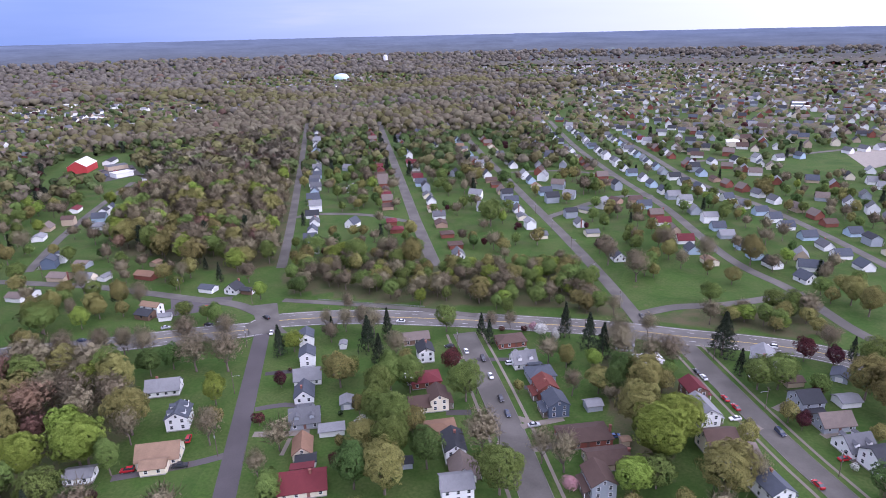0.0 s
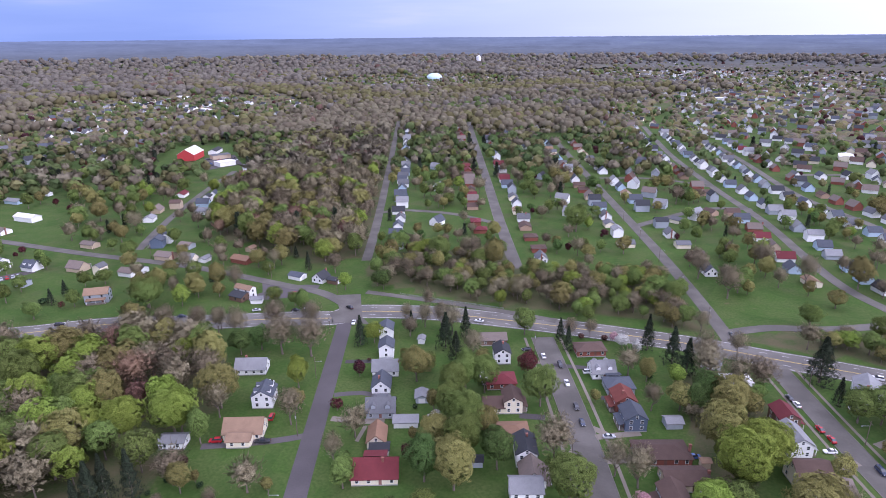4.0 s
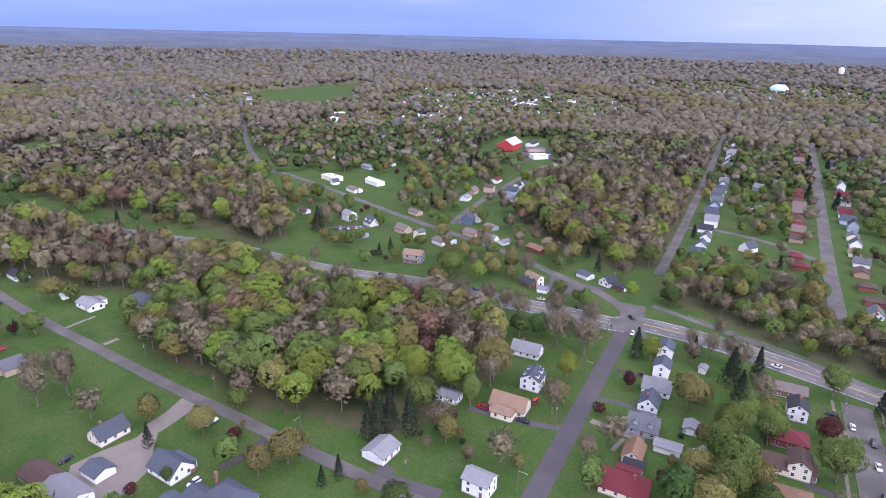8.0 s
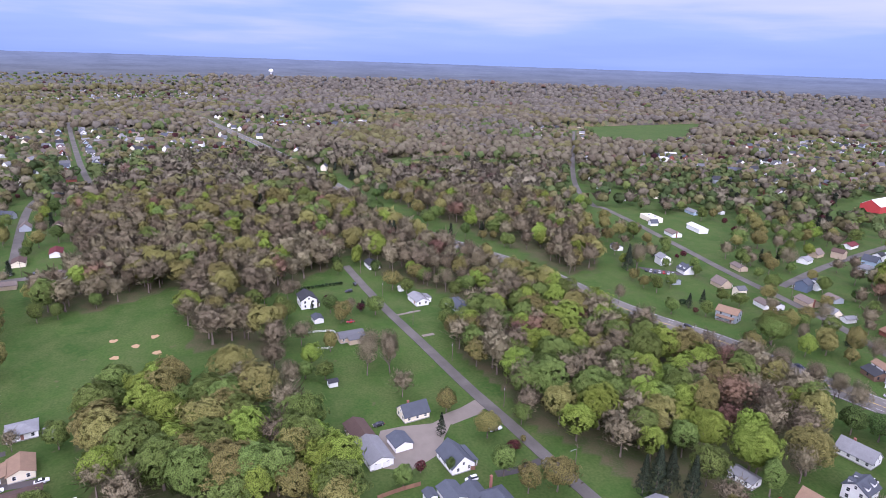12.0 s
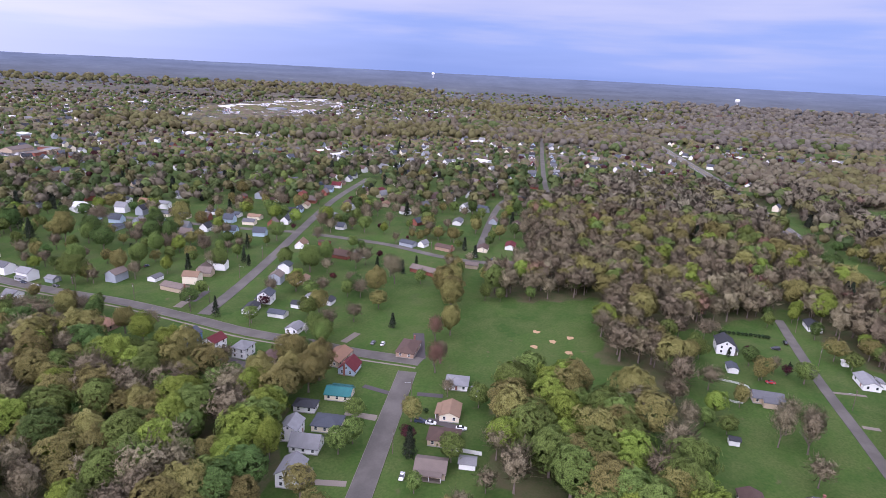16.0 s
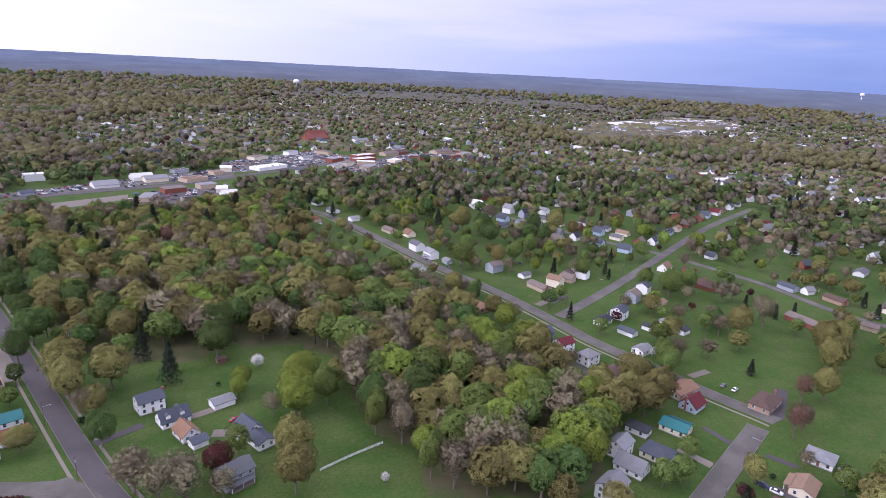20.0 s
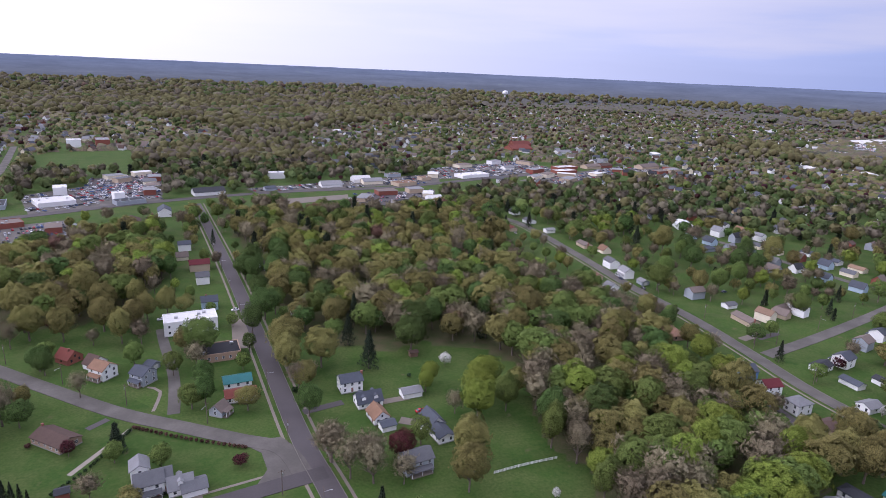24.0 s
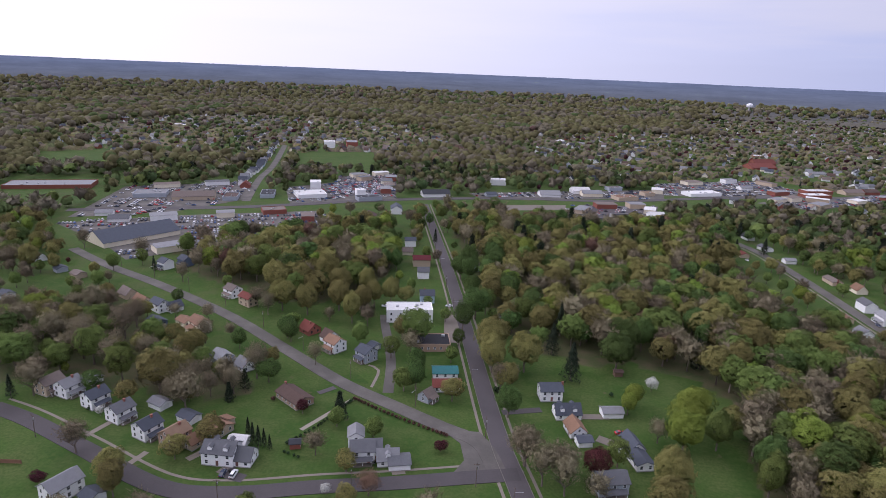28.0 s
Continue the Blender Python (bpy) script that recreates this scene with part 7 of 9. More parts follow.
TREES_18 = [(235.1, -295.4, "bare", 19.8, 1.2), (201.8, -271.3, "bare", 19.8, 1.2), (265.9, -288.1, "lime", 14.8, 1.3), (325.7, -357.2, "olive", 19.8, 1.2), (176, -250, "bare", 14.8, 1.2), (148.6, -227.2, "bare", 13.2, 1.2), (130.5, -223.4, "bare", 13.2, 1), (119.1, -233.5, "fir", 9.8, 1.6), (119.9, -262.3, "plum", 5.0, 1), (110.6, -190.1, "fir", 7.0, 1), (167.2, -201.1, "bloom", 5.0, 1), (26.3, -317.3, "deep", 18.1, 1), (31.6, -429.6, "deep", 19.8, 1.1), (11.1, -434.6, "deep", 19.8, 1.1), (15, -345, "green", 18.1, 1), (201.6, -375.6, "bare", 14.8, 1), (248.1, -376.6, "fir", 11.2, 1), (262.6, -386.2, "green", 13.2, 1), (256.8, -440.2, "plum", 10.8, 1), (311, -360.9, "olive", 13.2, 1), (270, -398.2, "bare", 18.1, 1)]
for t_ in TREES_18:
    tree(*t_)
TREES_19 = [(20.7, -337.3, "deep", 20.3, 1.3), (35.8, -408.3, "deep", 19.2, 1.2), (13.5, -415.4, "deep", 20.3, 1.2), (-30.3, -269.2, "fir", 20.3, 1.2), (-22.9, -297.5, "fir", 17.8, 1.2), (-54, -284.1, "deep", 20.3, 1.4), (-114.4, -288.2, "olive", 20.3, 1.1), (-109.6, -240.5, "bare", 20.3, 1), (-130.1, -244.5, "bare", 20.3, 1), (-53.2, -242.4, "lime", 11.5, 1), (-69.7, -214.9, "lime", 20.3, 1.2), (-93.1, -190.7, "green", 20.3, 0.9), (-98.8, -179.6, "bare", 20.3, 0.9), (-102.4, -148.4, "bare", 20.3, 1.1), (-53.6, -171.4, "olive", 20.3, 1), (-147.1, -170.4, "lime", 20.3, 1.2), (-126.5, -147.5, "bare", 20.3, 1), (-141.4, -214.4, "green", 11.7, 1), (-175.2, -193.6, "olive", 16.5, 1.1), (-137.4, -135.3, "lime", 20.3, 1), (-153, -131.4, "lime", 18.9, 0.9), (-212.2, -150.3, "olive", 20.3, 1.2), (-277, -120.9, "rust", 15.5, 1), (-347.3, -181.9, "bare", 20.3, 1)]
for t_ in TREES_19:
    tree(*t_)
TREES_20 = [(-338, -243.1, "green", 20.3, 1.2), (-455, -305.5, "lime", 18.4, 1), (-111.4, -147.5, "bare", 20.3, 1), (-149.1, -189, "olive", 18.1, 1), (-98.3, -157.1, "green", 18.3, 0.9), (-243.6, -353.7, "green", 20, 1.2), (-332.8, -384.2, "deep", 20.3, 1.2), (-300, -395.9, "deep", 20.3, 1.2), (134.5, -209.7, "bare", 20.3, 1.2), (157.9, -253, "olive", 15.4, 1.1), (136.3, -325.8, "olive", 20.3, 1.2), (103.4, -333, "olive", 20.3, 1.2), (116.2, -285, "deep", 11.8, 1.2), (42.5, -246.6, "deep", 14, 1.1), (117.5, -243.2, "bare", 19.3, 1), (29.2, -403.2, "deep", 19.2, 1.2), (8, -270.3, "olive", 20.3, 1.1), (227.1, -227.6, "green", 20, 1.2), (212.9, -254.9, "bare", 20.3, 1.2), (204.9, -210.8, "bare", 17.6, 1.2), (131.5, -155.9, "olive", 14.7, 1), (175.6, -407.3, "olive", 17.2, 1.2), (93.5, -365.3, "olive", 18.2, 1), (-244.8, -106.7, "rust", 16.5, 1)]
for t_ in TREES_20:
    tree(*t_)
TREES_21 = [(-245, -170.7, "green", 15.1, 1.2), (-351.1, -251.6, "lime", 14.9, 1.2), (-349.6, -141.1, "olive", 20.3, 1.1), (-358.6, -191.5, "bare", 17.3, 1.1), (-255.1, -17.7, "olive", 20.3, 1.3), (-451.6, 97.4, "fir", 20.3, 1.3), (-154.4, 190.4, "bare", 20.3, 1.2), (-127.5, 135.4, "olive", 12.2, 1)]
for t_ in TREES_21:
    tree(*t_)

MIXES = {
    "lush": [("bare", 5), ("lime", 3.4), ("green", 4), ("olive", 2), ("rust", 0.6)],
    "brown": [("bare", 6.5), ("umber", 3), ("rust", 0.7), ("olive", 3.5), ("lime", 0.9), ("green", 1.4), ("fir", 0.1)],
    "scrub": [("bare", 4.5), ("olive", 3), ("green", 3.2), ("lime", 1.0)],
    "leafy": [("green", 4.5), ("olive", 3.5), ("lime", 3), ("bare", 1.8)],
    "mixed": [("olive", 3), ("bare", 3), ("green", 2.8), ("lime", 1.4), ("deep", 0.6)],
    "dense": [("olive", 5), ("bare", 2.0), ("deep", 1.4), ("green", 2.4), ("lime", 1.2), ("rust", 0.3), ("fir", 0.4)],
    "town": [("bare", 3), ("olive", 2.5), ("green", 3), ("lime", 0.7), ("deep", 1.0), ("fir", 0.45), ("plum", 0.4)],
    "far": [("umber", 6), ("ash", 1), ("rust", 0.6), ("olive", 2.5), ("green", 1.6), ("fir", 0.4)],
}
FOOT_XY = np.array(FOOT)


HWY_XY = np.array([(v.x, v.y) for v in LINES["highway"]])
HWY_SEEN = np.array([p for p in HWY_XY if p[0] > -440 or p[0] < -800])


def clear(x, y, r):
    """Free of roads, of the camera's sight line to them, and of houses."""
    if math.hypot(x, y) > 250 and (np.any(np.hypot(HWY_SEEN[:, 0] * 0.955 - x, HWY_SEEN[:, 1] * 0.955 - y) < 14) or np.any(np.hypot(ROAD_XY[:, 0] * 0.97 - x, ROAD_XY[:, 1] * 0.97 - y) < ROAD_XY[:, 2] + 2)):
        return False
    return off_road(x, y, 2.0 + r * 0.35) and bool(np.all(np.hypot(HWY_XY[:, 0] - x, HWY_XY[:, 1] - y) > 14)) and bool(np.all(np.hypot(FOOT_XY[:, 0] - x, FOOT_XY[:, 1] - y) > FOOT_XY[:, 2] + r * 0.45))


WIDE_XY = FOOT_XY[FOOT_XY[:, 2] > 9.5]
MAIN_XY = np.array([(v.x, v.y, ROADS[n][0] / 2) for n in ("P", "Q", "J", "G") for v in LINES[n]])


def blocks_view(x, y):
    """True where a tree would hide lots, long buildings or main streets from the camera."""
    for k in (1.035, 1.075):
        if on_lot(x * k, y * k) or np.any(np.hypot(WIDE_XY[:, 0] - x * k, WIDE_XY[:, 1] - y * k) < WIDE_XY[:, 2] + 2) or np.any(np.hypot(MAIN_XY[:, 0] - x * k, MAIN_XY[:, 1] - y * k) < MAIN_XY[:, 2] + 4):
            return True
    return False


def pick_kind(rnd, mix):
    t = rnd.random() * sum(w for _, w in mix)
    for k, w in mix:
        t -= w
        if t <= 0:
            return k
    return mix[-1][0]


def seen_side(x, y):
    yaw = math.degrees(math.atan2(-x, y)) % 360
    return not 226 < yaw < 322


def on_lot(x, y):
    return any(inside(pts, x, y) for _, pts in LOTS)


def homely(x, y):
    """Near a house, where gardens have their trees."""
    return bool(np.min(np.hypot(FOOT_XY[:, 0] - x, FOOT_XY[:, 1] - y)) < 34)


def scatter():
    """Trees of the woods: close ones as single trees, the rest joined by distance."""
    rnd = random.Random(77)
    spots = []
    # stands of wood in the plan, on a shaken grid
    step = 10.0
    n = int(920 / step)
    for i in range(-n, n + 1):
        for j in range(-n, n + 1):
            x, y = (i + rnd.uniform(-0.45, 0.45)) * step, (j + rnd.uniform(-0.45, 0.45)) * step
            q = math.hypot(x, y)
            if q < 60 or q > 920:
                continue
            if in_field(x, y) or on_lot(x, y):
                continue
            mix = wood_at(x, y)
            far = q > 470
            if mix and rnd.random() < (0.95 if not far else 0.8):
                pass
            elif not mix and seen_side(x, y) and not in_field(x, y) and rnd.random() < (0.24 if q < 330 else 0.32 if q < 470 else 0.42 if q < 600 else 0.27 if x > 60 and y > 150 else 0.52) and (q > 450 or homely(x, y)):
                mix = "town"
            elif not mix and not seen_side(x, y) and rnd.random() < 0.15:
                mix = "town"
            else:
                continue
            if q > 430 and mix != "dense" and blocks_view(x, y):
                continue
            if mix == "town" and q > 400 and rnd.random() < 0.7 and np.min(np.hypot(FOOT_XY[:, 0] - x * 1.03, FOOT_XY[:, 1] - y * 1.03)) < 9:
                continue
            kind = pick_kind(rnd, MIXES[mix])
            h = rnd.uniform(0.75, 1.2) * {"fir": 17, "plum": 9, "bare": 19, "rust": 17}.get(kind, 18)
            if mix == "town":
                h *= 0.62 if q < 520 else 0.76 if not (x > 60 and y > 150) else 0.6
            if not clear(x, y, h * 0.3) or any(abs(x - a) < r + 1 and abs(y - b) < r + 1 for a, b, r in TREE_AT if r > 2.2):
                continue
            if mix == "scrub":
                h *= 0.62
                x2, y2 = x + rnd.uniform(3, 5.5) * rnd.choice((-1, 1)), y + rnd.uniform(3, 5.5) * rnd.choice((-1, 1))
                if clear(x2, y2, h * 0.3):
                    spots.append((q, x2, y2, pick_kind(rnd, MIXES[mix]), h * rnd.uniform(0.6, 1.0)))
            spots.append((q, x, y, kind, h))
    spots.sort()
    return spots


def home_sites():
    """Plots of the outer town, back to back along its streets: x, y, turn, length, width, height, wall, roof, pitch."""
    rnd = random.Random(11)
    wall_m = [WALLS[k] for k in ("white", "cream", "grey", "tan", "brick")]
    roof_m = [ROOFS[k] for k in ("grey", "slate", "brown", "lgrey", "taupe", "char", "white")]
    rows = []
    ca, sa = math.cos(radians(-16)), math.sin(radians(-16))
    for i in range(-190, 191):
        for j in range(-110, 111):
            u, v = i * 19 + rnd.uniform(-4, 4), (j // 2) * 78 + (j % 2) * 36 + rnd.uniform(-5, 5)
            x, y = u * sa + v * ca, u * ca - v * sa
            q = math.hypot(x, y)
            town = town_at(x, y)
            if q < 380 or q > 3400 or town < 0.02 or rnd.random() > (0.80 - q / 5500 + town * 0.15) * (0.85 if x > 120 and y > 250 else 0.48):
                continue
            if wood_at(x, y) or on_lot(x, y) or not seen_side(x, y) or in_field(x, y) or not off_road(x, y, 6) or np.min(np.hypot(FOOT_XY[:, 0] - x, FOOT_XY[:, 1] - y)) < 16:
                continue
            L, W, h = rnd.uniform(9, 13), rnd.uniform(7, 9), rnd.choice((3.0, 3.4, 5.2))
            big = rnd.random() < 0.02
            if big:
                L, W, h = L * 2.4, W * 2.0, 5.0
            a = math.radians(-16 + 90 * rnd.randint(0, 1) + rnd.uniform(-4, 4))
            rows.append((x, y, a, L, W, h, wall_m[rnd.choice((0, 0, 0, 0, 1, 2, 3, 4))], roof_m[6 if big else rnd.randrange(6)], 0.08 if big else 0.48))
    # flat-roofed shops along the edges of the business lots
    for key, pts in LOTS:
        cx, cy = sum(p[0] for p in pts) / len(pts), sum(p[1] for p in pts) / len(pts)
        if math.hypot(cx, cy) < 330 or key not in "ad":
            continue
        for (x0, y0), (x1, y1) in zip(pts, pts[1:]):
            d = math.hypot(x1 - x0, y1 - y0)
            for f in ((0.3, 0.75) if d > 70 else (0.5,) if d > 28 else ()):
                x, y = x0 + (x1 - x0) * f, y0 + (y1 - y0) * f
                k = 11 / max(math.hypot(cx - x, cy - y), 11)
                x, y = x + (cx - x) * k, y + (cy - y) * k
                L, W = rnd.uniform(16, 28), rnd.uniform(11, 16)
                if not off_road(x, y, W * 0.6) or np.min(np.hypot(FOOT_XY[:, 0] - x, FOOT_XY[:, 1] - y) - FOOT_XY[:, 2]) < L * 0.5 or any(math.hypot(r[0] - x, r[1] - y) < 24 for r in rows):
                    continue
                rows.append((x, y, math.atan2(y1 - y0, x1 - x0), L, W, rnd.uniform(4, 5.5), rnd.choice((wall_m[0], wall_m[3], wall_m[4], wall_m[1])), rnd.choice((ROOFS["white"], ROOFS["lgrey"], ROOFS["grey"], ROOFS["taupe"], ROOFS["lgrey"])), 0.02))
    return rows


HOMES = home_sites()
FOOT_XY = np.concatenate([FOOT_XY, np.array([(r[0], r[1], max(r[3], r[4]) * 0.5) for r in HOMES])])
SPOTS = scatter()
SINGLE = 0
for q, x, y, kind, h in SPOTS[:SINGLE]:
    tree(x, y, kind, h, 1.0, "woods")


def joined_trees(name, spots, n, size, label, flat=1.0, stems=True, core=0.0, leaves=LEAF_FAR):
    """Many trees as one mesh: a few crown shapes, turned, scaled and set on the land."""
    kinds = sorted({s[2] for s in spots})
    pool = {k: [crown_arrays(900 + i * 7 + ord(k[0]), n, size, k, core) for i in range(6)] for k in kinds}
    rnd = np.random.default_rng(len(spots))
    parts, leans, tint, index = [], [], [], []
    stem = np.array([(-1, -1, 0), (1, -1, 0), (0, 0, 14), (1, -1, 0), (0, 1.3, 0), (0, 0, 14), (0, 1.3, 0), (-1, -1, 0), (0, 0, 14)], np.float32) * np.array([0.018, 0.018, 0.036], np.float32)
    for x, y, kind, h in spots:
        tri, lean = pool[kind][rnd.integers(0, 6)]
        m = len(tri) // 3
        if stems:
            tri, lean = np.concatenate([tri, stem]), np.concatenate([lean, stem * 0 + np.array([0, 0, 1], np.float32)])
        a = rnd.random() * 6.283
        c, s = math.cos(a), math.sin(a)
        spin = np.array([[c, s, 0], [-s, c, 0], [0, 0, 1]], np.float32)
        w = h * flat * rnd.uniform(0.9, 1.2)
        parts.append(tri @ spin * np.array([w, w, h], np.float32) + np.array([x, y, hill(x, y)], np.float32))
        leans.append(lean @ spin)
        tint.append(np.full(len(tri), rnd.random(), np.float32))
        ix = np.full(len(tri) // 3, kinds.index(kind), np.int32)
        if stems:
            ix[m:] = len(kinds)
        index.append(ix)
    me = tri_mesh(name, np.concatenate(parts), [leaves[k] for k in kinds] + [M_BARK], np.concatenate(leans))
    me.polygons.foreach_set("material_index", np.concatenate(index))
    me.attributes.new("tint", "FLOAT", "POINT").data.foreach_set("value", np.concatenate(tint))
    return tagged(new(name, me), label, "trees", kind="stuff")


REST = SPOTS[SINGLE:]
joined_trees("near_woods", [s[1:] for s in REST if s[0] < 390], 620, 0.047, "mixed spring woodland in green, olive and budding brown", 1.22)
joined_trees("middle_woods", [s[1:] for s in REST if 390 <= s[0] < 640], 160, 0.084, "budding brown and green woodland between the streets", 1.1, core=0.72)
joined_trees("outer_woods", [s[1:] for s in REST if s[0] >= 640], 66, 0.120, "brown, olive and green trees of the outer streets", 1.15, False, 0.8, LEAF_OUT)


def canopy_mat():
    """Closed tree tops far off: a tone for each crown, leaf-sized mottling and relief, painted haze with distance."""
    m = bpy.data.materials.new("closed_woodland_canopy")
    m.use_nodes = True
    nt = m.node_tree
    N, Lk = nt.nodes.new, nt.links.new
    bsdf = nt.nodes["Principled BSDF"]
    bsdf.inputs["Roughness"].default_value, bsdf.inputs["Specular IOR Level"].default_value = 0.9, 0.1
    geo, vo, st, fi, sp = N("ShaderNodeNewGeometry"), N("ShaderNodeTexVoronoi"), N("ShaderNodeTexNoise"), N("ShaderNodeTexNoise"), N("ShaderNodeSeparateColor")
    vo.inputs["Scale"].default_value = 0.105
    st.inputs["Scale"].default_value, st.inputs["Detail"].default_value = 0.0045, 6
    fi.inputs["Scale"].default_value, fi.inputs["Detail"].default_value = 0.35, 4
    for k in (vo, st, fi):
        Lk(geo.outputs["Position"], k.inputs["Vector"])
    Lk(vo.outputs["Color"], sp.inputs[0])
    at = N("ShaderNodeAttribute")
    at.attribute_name = "haze"

    def rng(s, a, b, c=0.0, d=1.0):
        r = N("ShaderNodeMapRange")
        for k, v in zip(("From Min", "From Max", "To Min", "To Max"), (a, b, c, d)):
            r.inputs[k].default_value = v
        Lk(s, r.inputs["Value"])
        return r.outputs[0]

    def mixc(f, a, b):
        x = N("ShaderNodeMix")
        x.data_type = "RGBA"
        for s, v in ((0, f), (6, a), (7, b)):
            if isinstance(v, tuple):
                x.inputs[s].default_value = (*v, 1)
            else:
                Lk(v, x.inputs[s])
        return x.outputs[2]

    leafy = mixc(rng(sp.outputs[0], 0.35, 0.65), (0.130, 0.104, 0.068), (0.135, 0.120, 0.046))
    leafy = mixc(rng(sp.outputs[1], 0.72, 0.8, 0, 0.8), leafy, (0.085, 0.115, 0.030))
    leafy = mixc(rng(sp.outputs[2], 0.9, 0.92, 0, 0.8), leafy, (0.018, 0.026, 0.018))
    # greyer tones laid over with distance, haze put into the colour
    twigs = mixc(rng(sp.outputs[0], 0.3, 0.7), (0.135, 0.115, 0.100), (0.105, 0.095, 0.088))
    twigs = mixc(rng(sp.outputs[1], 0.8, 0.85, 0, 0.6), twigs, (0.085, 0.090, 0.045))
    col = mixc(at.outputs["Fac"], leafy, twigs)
    col = mixc(rng(st.outputs[0], 0.42, 0.6, 0, 0.5), col, (0.080, 0.070, 0.066))
    sc = N("ShaderNodeVectorMath")
    sc.operation = "SCALE"
    Lk(col, sc.inputs[0])
    Lk(rng(fi.outputs[0], 0.35, 0.65, 0.7, 1.3), sc.inputs["Scale"])
    Lk(sc.outputs[0], bsdf.inputs["Base Color"])
    bp = N("ShaderNodeBump")
    bp.inputs["Strength"].default_value, bp.inputs["Distance"].default_value = 0.8, 2.0
    inv = N("ShaderNodeMath")
    inv.operation = "MULTIPLY_ADD"
    inv.inputs[1].default_value, inv.inputs[2].default_value = -0.12, 1.0
    Lk(vo.outputs["Distance"], inv.inputs[0])
    Lk(inv.outputs[0], bp.inputs["Height"])
    Lk(bp.outputs[0], bsdf.inputs["Normal"])
    return m


def canopy_sheet():
    """The closed tops of the far woods, broken where fields, lots, roads and streets lie."""
    rg = random.Random(44)
    n, radii, r = 1120, [], 908.0
    while r < 2760:
        radii.append(r)
        r += 10 + (r - 900) * 0.011
    verts, haze, at = [], [], {}
    for i, q in enumerate(radii):
        near = q < 1450
        for k in range(n):
            w = 2 * math.pi * (k + 0.5 * (i % 2)) / n
            x, y = q * math.sin(w), q * math.cos(w)
            if not seen_side(x, y):
                continue
            top = 8.0 + rg.uniform(-4.6, 4.6) + 3 * noise.noise(Vector((x / 60, y / 60, 1.5)))
            town = town_at(x, y)
            if q < 935:
                top = -4
            elif in_field(x, y) or (near and (not clear(x, y, 4) or on_lot(x, y))):
                top = -5
            elif town > 0.04 and noise.noise(Vector((x / 42, y / 42, 4.4))) < -0.14 + (0.30 if x > 60 and y > 150 else 0.14) * min(town * 2, 1):
                top = -5
            elif q > 1300 and noise.noise(Vector((x / 330, y / 330, 7.7))) < (-0.52 if q < 1900 else -0.46):
                top = -5
            elif town > 0.1:
                top *= 0.6
            at[i, k] = len(verts)
            verts.append((x, y, hill(x, y) + top))
            # painted haze grows with distance, broken up by noise
            haze.append(min(max((q - 1700) / 1500 + noise.noise(Vector((x / 300, y / 300, 2.2))) * 0.6, 0), 1))
    faces = []
    for i in range(len(radii) - 1):
        for k in range(n):
            a, b = at.get((i, k)), at.get((i, (k + 1) % n))
            if i % 2 == 0:
                c, d = at.get((i + 1, k)), at.get((i + 1, (k - 1) % n))
            else:
                c, d = at.get((i + 1, (k + 1) % n)), at.get((i + 1, k))
            for f in ((a, d, c), (a, c, b)):
                if None not in f and any(verts[j][2] > hill(verts[j][0], verts[j][1]) for j in f):
                    faces.append(f[::-1])
    me = bpy.data.meshes.new("horizon_woods")
    me.from_pydata(verts, [], faces)
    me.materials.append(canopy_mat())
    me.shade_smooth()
    me.attributes.new("haze", "FLOAT", "POINT").data.foreach_set("value", haze)
    tagged(new("horizon_woods", me), "closed woodland rolling into the distance, brown fading to haze grey", "trees", kind="stuff")


canopy_sheet()


